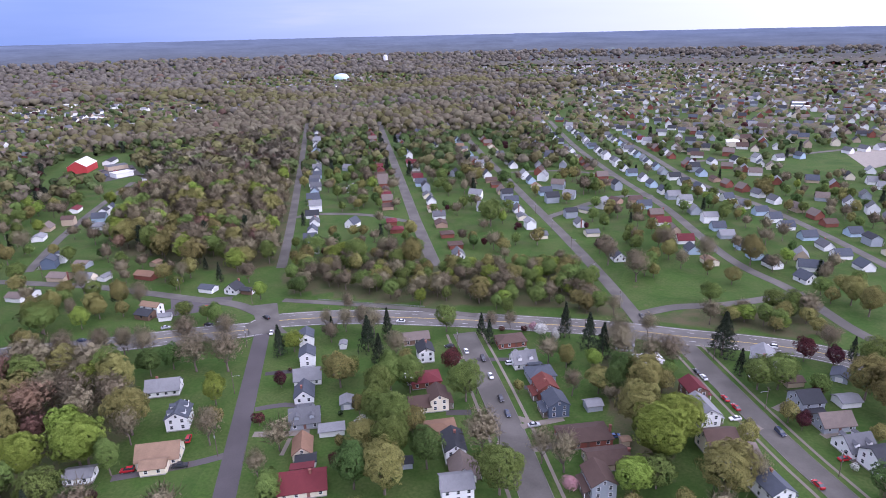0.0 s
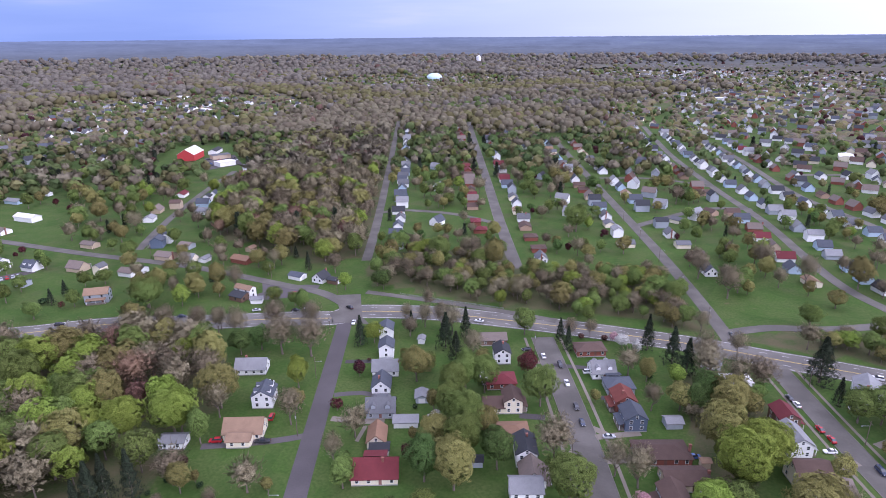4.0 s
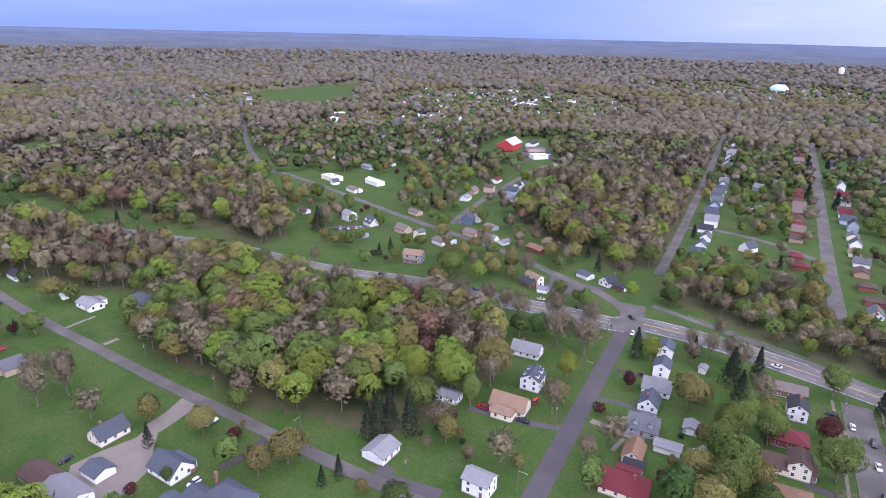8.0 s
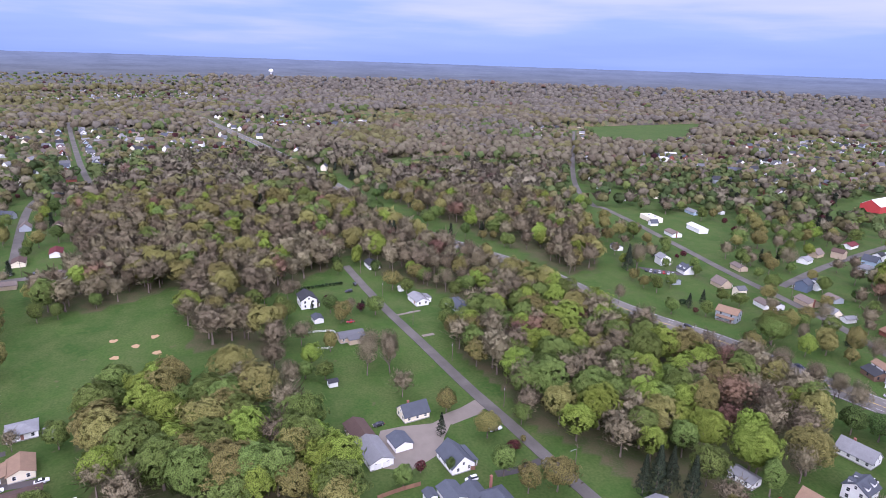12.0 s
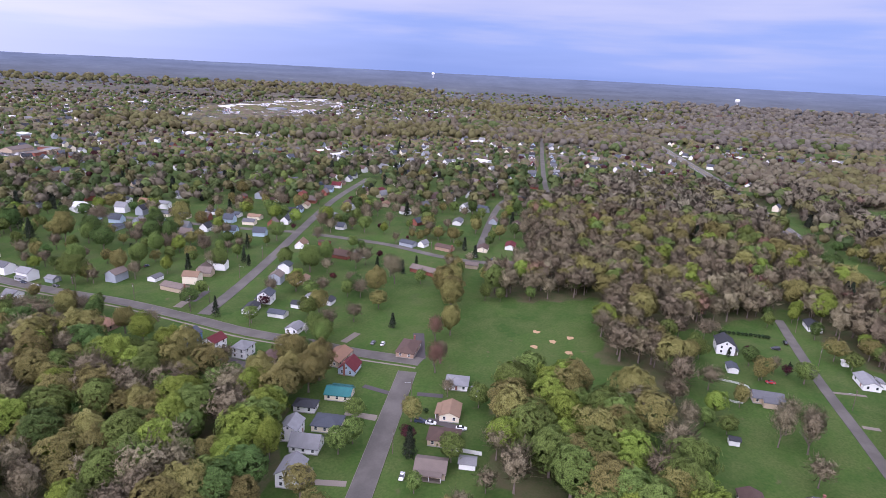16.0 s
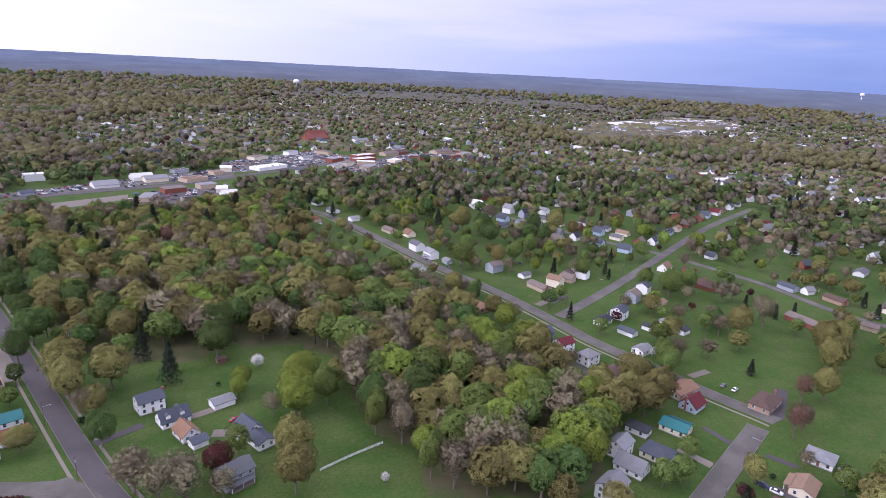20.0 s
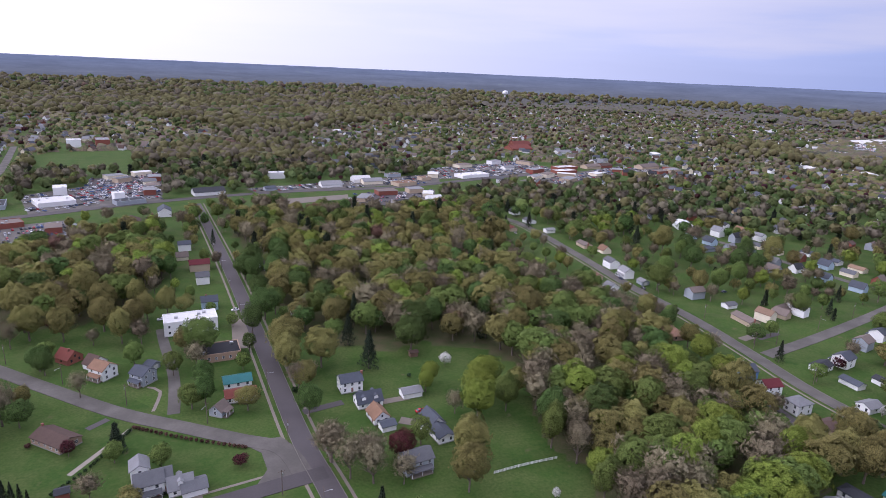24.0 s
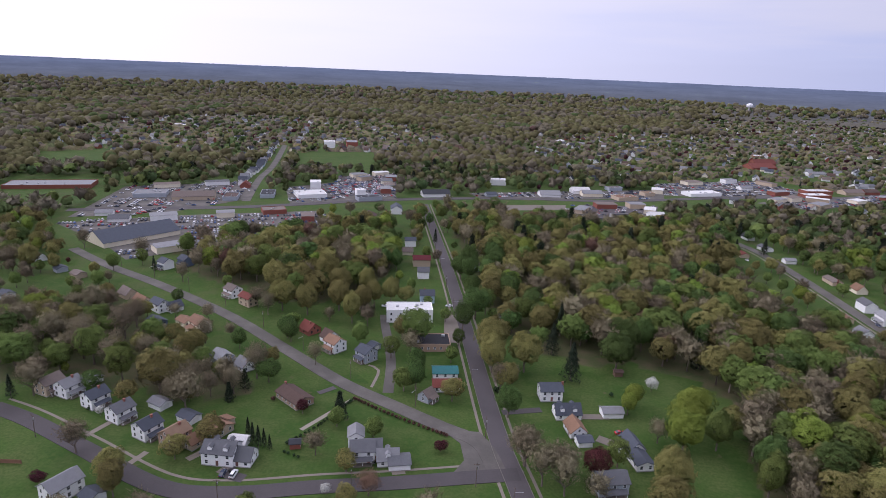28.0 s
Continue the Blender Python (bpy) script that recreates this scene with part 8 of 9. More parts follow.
def backdrop():
    """Distant wooded ridges up to the skyline, one behind another, aerial haze painted into their colour."""
    rg = random.Random(8)
    n, radii, r = 1500, [], 2600.0
    while r < 4880:
        radii.append(r)
        r += 15 + (r - 2600) * 0.006
    radii.append(4900.0)
    verts, band = [], []
    for i, q in enumerate(radii):
        f = (q - 2600) / 2300
        for k in range(n):
            w = 2 * math.pi * k / n
            x, y = q * math.sin(w), q * math.cos(w)
            ridge = noise.noise(Vector((w * 9, q / 170, 3.3))) * 5 + noise.noise(Vector((w * 31, q / 90, 9.3))) * 2
            top = 7 + ridge * (1 - 0.72 * f) + rg.uniform(-5, 5) * (1 - 0.85 * f ** 0.5)
            verts.append((x, y, hill(x, y) + (top if i < len(radii) - 1 else top - 30)))
            band.append(0.5 + 0.5 * noise.noise(Vector((w * 14, q / 230, 1.1))) + 0.35 * noise.noise(Vector((w * 45, q / 90, 5.1))))
    faces = [(i * n + k, (i + 1) * n + k, (i + 1) * n + (k + 1) % n, i * n + (k + 1) % n) for i in range(len(radii) - 1) for k in range(n) if seen_side(verts[i * n + k][0], verts[i * n + k][1])]
    me = bpy.data.meshes.new("backdrop")
    me.from_pydata(verts, [], [f[::-1] for f in faces])
    me.shade_smooth()
    me.attributes.new("band", "FLOAT", "POINT").data.foreach_set("value", band)
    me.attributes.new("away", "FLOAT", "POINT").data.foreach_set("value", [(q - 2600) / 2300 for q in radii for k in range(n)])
    m = bpy.data.materials.new("haze_painted_woods")
    m.use_nodes = True
    nt = m.node_tree
    N, Lk = nt.nodes.new, nt.links.new
    bsdf = nt.nodes["Principled BSDF"]
    bsdf.inputs["Roughness"].default_value, bsdf.inputs["Specular IOR Level"].default_value = 1.0, 0.0
    att = {}
    for key in ("band", "away"):
        att[key] = N("ShaderNodeAttribute")
        att[key].attribute_name = key
    # haze as base colour: bluer and paler the farther away
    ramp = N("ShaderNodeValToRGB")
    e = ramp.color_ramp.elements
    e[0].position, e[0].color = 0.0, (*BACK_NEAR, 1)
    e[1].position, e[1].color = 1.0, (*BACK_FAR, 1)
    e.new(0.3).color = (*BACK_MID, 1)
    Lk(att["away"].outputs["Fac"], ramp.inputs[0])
    geo, nz, ad, rr, sc = N("ShaderNodeNewGeometry"), N("ShaderNodeTexNoise"), N("ShaderNodeMath"), N("ShaderNodeMapRange"), N("ShaderNodeVectorMath")
    nz.inputs["Scale"].default_value, nz.inputs["Detail"].default_value = 0.03, 4
    Lk(geo.outputs["Position"], nz.inputs["Vector"])
    ad.operation = "ADD"
    Lk(att["band"].outputs["Fac"], ad.inputs[0])
    Lk(nz.outputs[0], ad.inputs[1])
    for k, v in zip(("From Min", "From Max", "To Min", "To Max"), (0.55, 1.45, 0.84, 1.16)):
        rr.inputs[k].default_value = v
    Lk(ad.outputs[0], rr.inputs["Value"])
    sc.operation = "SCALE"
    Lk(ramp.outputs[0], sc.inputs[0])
    Lk(rr.outputs[0], sc.inputs["Scale"])
    # pale fields and clearings between the woods
    fld, mx = N("ShaderNodeMapRange"), N("ShaderNodeMix")
    for k, v in zip(("From Min", "From Max", "To Min", "To Max"), (1.42, 1.5, 0.0, 0.5)):
        fld.inputs[k].default_value = v
    Lk(ad.outputs[0], fld.inputs["Value"])
    mx.data_type = "RGBA"
    Lk(fld.outputs[0], mx.inputs[0])
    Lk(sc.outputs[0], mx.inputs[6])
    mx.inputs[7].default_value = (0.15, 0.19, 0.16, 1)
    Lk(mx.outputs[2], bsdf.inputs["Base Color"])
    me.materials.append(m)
    tagged(new("backdrop", me), "haze-coloured wooded ridges along the skyline", "backdrop", kind="structure")


# woods tone near by, fading into painted haze far off
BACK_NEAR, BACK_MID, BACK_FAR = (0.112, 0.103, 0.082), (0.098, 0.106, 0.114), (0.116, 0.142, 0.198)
backdrop()


def far_woods():
    rnd = random.Random(5)
    a, b = [], []
    q = 922.0
    while q < 3350:
        step = 13 + (q - 920) * 0.0115
        k = int(2 * math.pi * q / step)
        for i in range(k):
            w = (i + rnd.uniform(-0.5, 0.5)) / k * 2 * math.pi
            r = q + rnd.uniform(-0.5, 0.5) * step
            x, y = r * math.sin(w), r * math.cos(w)
            if not seen_side(x, y) or in_field(x, y) or (r < 1800 and not clear(x, y, 4)) or on_lot(x, y):
                continue
            town = town_at(x, y)
            if r < 1800 and (blocks_view(x, y) or town > 0.1 and rnd.random() < 0.6 and np.min(np.hypot(FOOT_XY[:, 0] - x * 1.02, FOOT_XY[:, 1] - y * 1.02)) < 10):
                continue
            if rnd.random() < ((0.45 + 0.3 * town if x > 60 and y > 150 else 0.3) if town else 0.0):
                continue
            # stands of one look, leafier in some places, greyer with distance as painted haze
            leafy = noise.noise(Vector((x / 170, y / 170, 6.6))) + rnd.uniform(-0.25, 0.25)
            if town > 0.3 or rnd.random() < 0.15:
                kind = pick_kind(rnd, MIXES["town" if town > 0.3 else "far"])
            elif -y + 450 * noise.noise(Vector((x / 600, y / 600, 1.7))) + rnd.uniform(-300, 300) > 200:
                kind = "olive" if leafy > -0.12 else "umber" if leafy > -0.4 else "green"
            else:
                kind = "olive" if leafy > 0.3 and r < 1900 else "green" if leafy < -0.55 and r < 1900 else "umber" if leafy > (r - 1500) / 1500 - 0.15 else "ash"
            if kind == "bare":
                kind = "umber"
            h = rnd.uniform(0.75, 1.2) * (9.5 if town > 0.3 else 16)
            (a if r < 1450 else b).append((x, y, kind, h * (1 + (r - 920) / 4200)))
        q += step * 0.95
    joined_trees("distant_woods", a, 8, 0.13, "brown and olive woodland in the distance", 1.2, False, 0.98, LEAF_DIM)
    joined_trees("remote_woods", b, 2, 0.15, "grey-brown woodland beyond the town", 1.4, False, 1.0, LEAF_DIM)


far_woods()


def far_houses():
    """Small gabled houses of the distant town, joined into one mesh."""
    verts, faces, index = [], [], []
    rows = list(JOINED)
    rows += HOMES
    mats = []
    for x, y, a, L, W, h, wm, rm, k in rows:
        c, s = math.cos(a), math.sin(a)
        z, rise, o, e = hill(x, y), W * k, len(verts), 0.5
        k = rise / (W / 2)
        pts = [(-L / 2, -W / 2, -1), (L / 2, -W / 2, -1), (L / 2, W / 2, -1), (-L / 2, W / 2, -1), (-L / 2, -W / 2, h), (L / 2, -W / 2, h), (L / 2, W / 2, h), (-L / 2, W / 2, h), (-L / 2, 0, h + rise), (L / 2, 0, h + rise)]
        pts += [(-L / 2 - e, -W / 2 - e, h - e * k + 0.1), (L / 2 + e, -W / 2 - e, h - e * k + 0.1), (L / 2 + e, 0, h + rise + 0.12), (-L / 2 - e, 0, h + rise + 0.12), (L / 2 + e, W / 2 + e, h - e * k + 0.1), (-L / 2 - e, W / 2 + e, h - e * k + 0.1)]
        verts += [(x + px * c - py * s, y + px * s + py * c, z + pz) for px, py, pz in pts]
        faces += [tuple(o + i for i in f) for f in ((0, 1, 5, 4), (2, 3, 7, 6), (1, 2, 6, 9, 5), (3, 0, 4, 8, 7), (10, 11, 12, 13), (13, 12, 14, 15))]
        for m in (wm, rm):
            if m not in mats:
                mats.append(m)
        index += [mats.index(wm)] * 4 + [mats.index(rm)] * 2
    me = mesh_of("far_houses", verts, faces, mats, index)
    tagged(new("far_houses", me), "scattered pale houses of the distant town among trees", "houses", kind="stuff")


far_houses()
# ---------------------------------------------------------------- vehicles
PAINT = {k: noise_mat(k + "_car_paint", v, 0.25, vary=0.04, fine_vary=0.03, spec=0.6) for k, v in {
    "white": (0.72, 0.72, 0.72), "silver": (0.42, 0.43, 0.45), "black": (0.02, 0.02, 0.024), "red": (0.36, 0.02, 0.025), "blue": (0.05, 0.10, 0.24), "grey": (0.12, 0.125, 0.13), "navy": (0.03, 0.04, 0.07), "tan": (0.33, 0.28, 0.20)}.items()}
M_LAMP = noise_mat("clear_headlight", (0.65, 0.66, 0.68), 0.2)
M_TAIL = noise_mat("red_tail_light", (0.30, 0.015, 0.015), 0.3)


def loft(bm, sections):
    """Closed skin through (x, half width, bottom, top) sections."""
    rings = [[bm.verts.new((x, s * w * k, z)) for s, k, z in ((-1, 1, b), (-1, 1, b + (t - b) * 0.55), (-1, 0.86, t), (1, 0.86, t), (1, 1, b + (t - b) * 0.55), (1, 1, b))] for x, w, b, t in sections]
    for p, q in zip(rings, rings[1:]):
        for k in range(6):
            bm.faces.new((p[k], p[(k + 1) % 6], q[(k + 1) % 6], q[k]))
    bm.faces.new(rings[0])
    bm.faces.new(rings[-1][::-1])
    bmesh.ops.recalc_face_normals(bm, faces=bm.faces)


CAR_SHAPES = {
    "car": ([(-2.25, 0.72, 0.35, 0.72), (-2.1, 0.86, 0.22, 0.95), (-0.9, 0.9, 0.2, 0.98), (0.9, 0.9, 0.2, 0.96), (1.9, 0.86, 0.22, 0.86), (2.25, 0.7, 0.32, 0.66)], [(-1.75, 0.78, 0.93, 0.98), (-1.0, 0.74, 0.93, 1.42), (0.25, 0.74, 0.93, 1.45), (1.1, 0.78, 0.9, 0.97)]),
    "suv": ([(-2.35, 0.8, 0.4, 0.95), (-2.2, 0.92, 0.28, 1.1), (0.9, 0.94, 0.26, 1.12), (2.0, 0.9, 0.28, 1.02), (2.35, 0.78, 0.4, 0.8)], [(-2.25, 0.82, 1.06, 1.12), (-2.0, 0.8, 1.06, 1.74), (0.3, 0.8, 1.06, 1.76), (1.2, 0.84, 1.04, 1.1)]),
    "pickup": ([(-2.8, 0.9, 0.5, 1.05), (-2.7, 0.95, 0.4, 1.08), (0.9, 0.96, 0.36, 1.1), (2.4, 0.92, 0.38, 1.08), (2.75, 0.82, 0.5, 0.9)], [(-0.95, 0.84, 1.06, 1.12), (-0.8, 0.82, 1.06, 1.8), (0.6, 0.82, 1.06, 1.8), (1.35, 0.86, 1.04, 1.1)]),
}
CARS = {}


def wheel_mesh():
    bm = bmesh.new()
    bmesh.ops.create_cone(bm, cap_ends=True, segments=14, radius1=0.33, radius2=0.33, depth=0.22, matrix=Matrix.Rotation(math.pi / 2, 4, "X"))
    bmesh.ops.create_cone(bm, cap_ends=True, segments=10, radius1=0.19, radius2=0.17, depth=0.24, matrix=Matrix.Rotation(math.pi / 2, 4, "X"))
    me = bpy.data.meshes.new("wheel")
    bm.to_mesh(me)
    bm.free()
    me.materials.append(M_TYRE)
    me.materials.append(M_METAL)
    for p in me.polygons[16:]:
        p.material_index = 1
    return me


WHEEL = wheel_mesh()


def vehicle(shape, paint, full):
    """One car of a shape and colour; far ones carry fewer parts."""
    key = (shape, paint, full)
    if key in CARS:
        return CARS[key]
    body, cabin = CAR_SHAPES[shape]
    root = new({"car": "car", "suv": "car", "pickup": "pickup_truck"}[shape])
    bm = bmesh.new()
    loft(bm, body)
    part("body", bm, PAINT[paint], root)
    bm = bmesh.new()
    loft(bm, cabin)
    cab = part("window_band", bm, M_GLASS, root, "dark tinted car windows")
    bm = bmesh.new()
    x0, x1, z = cabin[1][0] + 0.1, cabin[2][0] - 0.05, cabin[1][3]
    box(bm, x0, x1, -0.62, 0.62, z - 0.03, z + 0.03)
    bmesh.ops.bevel(bm, geom=bm.edges[:], offset=0.025, segments=1, affect="EDGES")
    part("roof", bm, PAINT[paint], root)
    if full:
        ax = abs(body[0][0]) * 0.62
        for sx in (-ax, ax):
            for sy in (-0.8, 0.8):
                w = new("wheel", WHEEL)
                w.parent = root
                w.location = (sx, sy, 0.33)
        for sx, mat, nm in ((body[-1][0], M_LAMP, "headlight"), (body[0][0], M_TAIL, "tail_light")):
            for sy in (-0.55, 0.55):
                bm = bmesh.new()
                box(bm, sx - 0.06, sx + 0.06, sy - 0.16, sy + 0.16, body[0][2] + 0.2, body[0][2] + 0.36)
                part(nm, bm, mat, root)
    CARS[key] = root
    tagged(root, f"{ {'navy': 'dark blue'}.get(paint, paint)} { {'car': 'sedan', 'suv': 'utility car', 'pickup': 'pickup truck'}[shape]} parked {'beside the street' if full else 'on the lot'}", "truck" if shape == "pickup" else "car", "" if full else "cars on the lots")
    root["fresh"] = 1
    return root


def put_car(x, y, yaw, shape, paint, full=True):
    z = hill(x, y) + (0.17 if full else 0.1)
    root = vehicle(shape, paint, full)
    m = pose(x, y, z, 0, 0, yaw)
    if "fresh" in root:
        del root["fresh"]
        root.matrix_basis = m
        return root
    return copy_thing(root, m)


CARS_0 = [(-24, 251.4, 107, "car", "white"), (-16.1, 244.9, 287, "suv", "black"), (-19.3, 235.6, 107, "suv", "white"), (-12.2, 230.6, 287, "car", "white"), (-7.6, 214.1, 286, "car", "black"), (-4.9, 204.1, 286, "car", "navy"), (4.8, 197.7, 16, "car", "silver"), (-3.9, 241.8, 17, "suv", "white"), (-32.1, 255.6, 197, "car", "black"), (74, 240.3, 102, "car", "black"), (75.6, 235.9, 102, "car", "white"), (79.4, 220.6, 103, "car", "red"), (81.5, 214.8, 103, "car", "red"), (78.9, 207.3, 193, "car", "white"), (91.8, 199.9, 283, "suv", "navy"), (92.9, 173.1, 107, "car", "red"), (96.2, 238.2, 12, "car", "white"), (33.1, 193.2, 14, "car", "blue"), (107.1, 186.8, 17, "car", "red"), (-120.8, 263.3, 286, "car", "white"), (-129.7, 279.6, 148, "suv", "black"), (-176.7, 265.1, 20, "car", "silver"), (-151.3, 274.1, 16, "pickup", "white"), (-156.3, 269.8, 16, "car", "black"), (-132.1, 161.4, 196, "suv", "red"), (-115.4, 165.1, 196, "pickup", "black"), (-119.8, 179.4, 106, "suv", "red"), (-59.3, 280, 180, "car", "white"), (113.4, 265, 166, "suv", "white"), (61.5, 293.6, 279, "car", "grey"), (-133.6, 201.6, 196, "car", "white")]
for c_ in CARS_0:
    put_car(*c_)
CARS_1 = [(-196.8, 81.9, 281, "pickup", "white"), (-170.7, 84, 281, "car", "red"), (-170.1, 62.6, 281, "suv", "white"), (-211.1, 37.9, 282, "car", "black"), (-371.5, 54, 188, "suv", "black"), (-264.9, 225.7, 28, "suv", "black"), (-210.9, 249.1, 17, "car", "navy")]
for c_ in CARS_1:
    put_car(*c_)
CARS_2 = [(-258.6, -148.4, 191, "car", "grey"), (-259.9, -143.3, 191, "car", "white"), (-202.5, -94.7, 106, "suv", "navy"), (-203.3, -90.2, 106, "car", "white"), (-205.4, -77.6, 106, "car", "white"), (-436.6, -159.6, 100, "car", "white"), (-313.4, 42.4, 280, "car", "red"), (-359.6, 48.3, 278, "suv", "black")]
for c_ in CARS_2:
    put_car(*c_)
CARS_3 = [(-225.6, -243.8, 270, "car", "silver"), (-217.9, -240, 0, "car", "white"), (-204.4, -235, 0, "car", "navy"), (-229.7, -378.9, 93, "car", "navy"), (-229.9, -368.7, 93, "car", "white"), (-235.2, -357.5, 98, "car", "black"), (-259.3, -340.4, 188, "car", "white"), (-290.5, -343.7, 188, "car", "navy"), (-282.5, -215.3, 188, "car", "black"), (-167.1, -85.1, 16, "car", "white"), (-434.2, -155.7, 190, "car", "white"), (-433.8, -142.8, 190, "car", "black")]
for c_ in CARS_3:
    put_car(*c_)
CARS_4 = [(101, -173.3, 271, "car", "navy"), (97, -173.4, 271, "suv", "white"), (-47.3, -225.9, 195, "car", "red"), (-2, -350.5, 192, "car", "white"), (-0.4, -337.7, 192, "car", "silver"), (77.3, -345.3, 12, "car", "white"), (38.2, -354, 12, "car", "white"), (-196.2, -511.4, 275, "car", "white"), (-231, -385.3, 93, "car", "silver")]
for c_ in CARS_4:
    put_car(*c_)
# rows of cars on the lots: from x, y to x, y and how many
LOT_ROWS = [
    (206.7, -548.8, 176.3, -576.9, 9),
    (179.8, -533.6, 145.3, -566.3, 10),
    (205.5, -515.8, 195.2, -531.5, 4),
    (377.2, -524.7, 343.6, -602, 14),
    (359.1, -506.2, 343.5, -567.7, 10),
    (350.8, -615.3, 312.8, -659.9, 10),
    (329.9, -600.1, 294, -632.4, 9),
    (332.2, -643.6, 280.7, -680.6, 10),
    (192.3, -654.2, 221.2, -789.6, 8),
    (208.6, -794, 168.8, -822.2, 8),
    (191.8, -756.2, 159.6, -775.7, 6),
    (199.4, -645.7, 228.1, -760.7, 7),
    (207.8, -494.8, 197.3, -507.7, 4),
    (7.5, -741.1, -33.9, -762.4, 7),
    (40.1, -716.2, 0.7, -736.2, 5),
    (-12.7, -730.1, -61.1, -756.9, 6),
    (-196.9, -818.8, -246.5, -869.5, 5),
    (-292.7, -895.3, -347.1, -939, 5),
    (-338.7, -793.8, -394.9, -842, 6),
    (435.6, -457.5, 419.6, -472.2, 6),
    (-54, -656.2, -69.7, -699.3, 4),
]
rnd_lot = random.Random(3)
for x0, y0, x1, y1, n in LOT_ROWS:
    a = math.degrees(math.atan2(y1 - y0, x1 - x0)) + 90
    for k in range(n):
        if rnd_lot.random() < 0.15:
            continue
        f = (k + 0.5) / n
        put_car(x0 + (x1 - x0) * f, y0 + (y1 - y0) * f, a + rnd_lot.choice((0, 180)) + rnd_lot.uniform(-3, 3), rnd_lot.choice(("car", "car", "suv", "pickup")), rnd_lot.choice(("white", "silver", "black", "grey", "red", "blue", "silver", "white", "navy")), False)


def lot_cars():
    """Cars parked in rows on the business lots far off, joined: a low body, a cabin of glass and a roof each."""
    rnd = random.Random(91)
    verts, faces, index = [], [], []
    paints = [PAINT[k] for k in ("white", "silver", "black", "grey", "red", "blue", "navy")] + [M_GLASS]
    for key, pts in LOTS:
        cx, cy = sum(p[0] for p in pts) / len(pts), sum(p[1] for p in pts) / len(pts)
        if math.hypot(cx, cy) < 330 or key not in "ad":
            continue
        j = max(range(len(pts)), key=lambda i: math.dist(pts[i], pts[i - 1]))
        a = math.atan2(pts[j][1] - pts[j - 1][1], pts[j][0] - pts[j - 1][0])
        c, s = math.cos(a), math.sin(a)
        us = [(x - cx) * c + (y - cy) * s for x, y in pts]
        vs = [(y - cy) * c - (x - cx) * s for x, y in pts]
        v, odd = min(vs) + 4, 0
        while v < max(vs) - 3:
            u = min(us) + 4
            fill = rnd.uniform(0.25, 0.9)
            while u < max(us) - 3:
                x, y = cx + u * c - v * s, cy + u * s + v * c
                u += 3.0
                if rnd.random() > fill or not inside(pts, x, y) or np.any(np.hypot(FOOT_XY[:, 0] - x, FOOT_XY[:, 1] - y) < FOOT_XY[:, 2] + 3) or not off_road(x, y, 3):
                    continue
                t, o = a + math.pi / 2 + rnd.uniform(-0.05, 0.05), len(verts)
                ct, st = math.cos(t), math.sin(t)
                tall = rnd.choice((0, 0, 0.3))
                for l, w, z in ((2.2, 0.9, 0.25), (2.25, 0.92, 0.85 + tall * 0.4), (1.2, 0.84, 0.9 + tall * 0.4), (0.85, 0.68, 1.45 + tall)):
                    verts += [(x + px * ct - py * st, y + px * st + py * ct, z + 0.1) for px, py in ((-l, -w), (l, -w), (l, w), (-l, w))]
                m = rnd.choice((0, 0, 1, 1, 2, 3, 4, 5, 6))
                for r0, mm in ((0, m), (4, m), (8, 7)):
                    for k in range(4):
                        faces.append((o + r0 + k, o + r0 + (k + 1) % 4, o + r0 + 4 + (k + 1) % 4, o + r0 + 4 + k))
                        index.append(mm)
                faces.append((o + 12, o + 13, o + 14, o + 15))
                index.append(m)
            v += 6.2 if odd else 11.5
            odd = 1 - odd
    me = mesh_of("parked_cars", verts, faces, paints, index)
    tagged(new("parked_cars", me), "rows of parked cars on the distant business lots", "cars", kind="stuff")
    return len(faces) // 13


lot_cars()

# ---------------------------------------------------------------- poles, fences, hedges


def pole_thing(x, y, yaw, lamp):
    root = new("street_lamp" if lamp else "utility_pole")
    bm = bmesh.new()
    bmesh.ops.create_cone(bm, cap_ends=True, segments=8, radius1=0.16, radius2=0.10, depth=10.4, matrix=Matrix.Translation((0, 0, 5.0)))
    part("pole", bm, M_WOODP, root)
    bm = bmesh.new()
    box(bm, -1.1, 1.1, -0.06, 0.06, 9.3, 9.45)
    for sx in (-1.0, 0.0, 1.0):
        box(bm, sx - 0.05, sx + 0.05, -0.05, 0.05, 9.45, 9.65)
    part("crossarm", bm, M_WOODP, root)
    if lamp:
        bm = bmesh.new()
        box(bm, -0.05, 0.05, 0.0, 2.6, 8.2, 8.3)
        part("arm", bm, M_METAL, root)
        bm = bmesh.new()
        box(bm, -0.14, 0.14, 2.4, 3.0, 8.08, 8.24)
        bmesh.ops.bevel(bm, geom=bm.edges[:], offset=0.05, segments=1, affect="EDGES")
        part("lamp_head", bm, M_METAL, root)
    else:
        bm = bmesh.new()
        bmesh.ops.create_cone(bm, cap_ends=True, segments=8, radius1=0.22, radius2=0.22, depth=0.9, matrix=Matrix.Translation((0.32, 0, 8.2)))
        part("transformer", bm, M_METAL, root)
    root.matrix_basis = pose(x, y, 0, 0, 0, yaw)
    return tagged(root, "brown wooden pole with an arm and street lamp beside the road" if lamp else "brown wooden utility pole with crossarm beside the road", "lamp" if lamp else "pole", "poles along the streets")


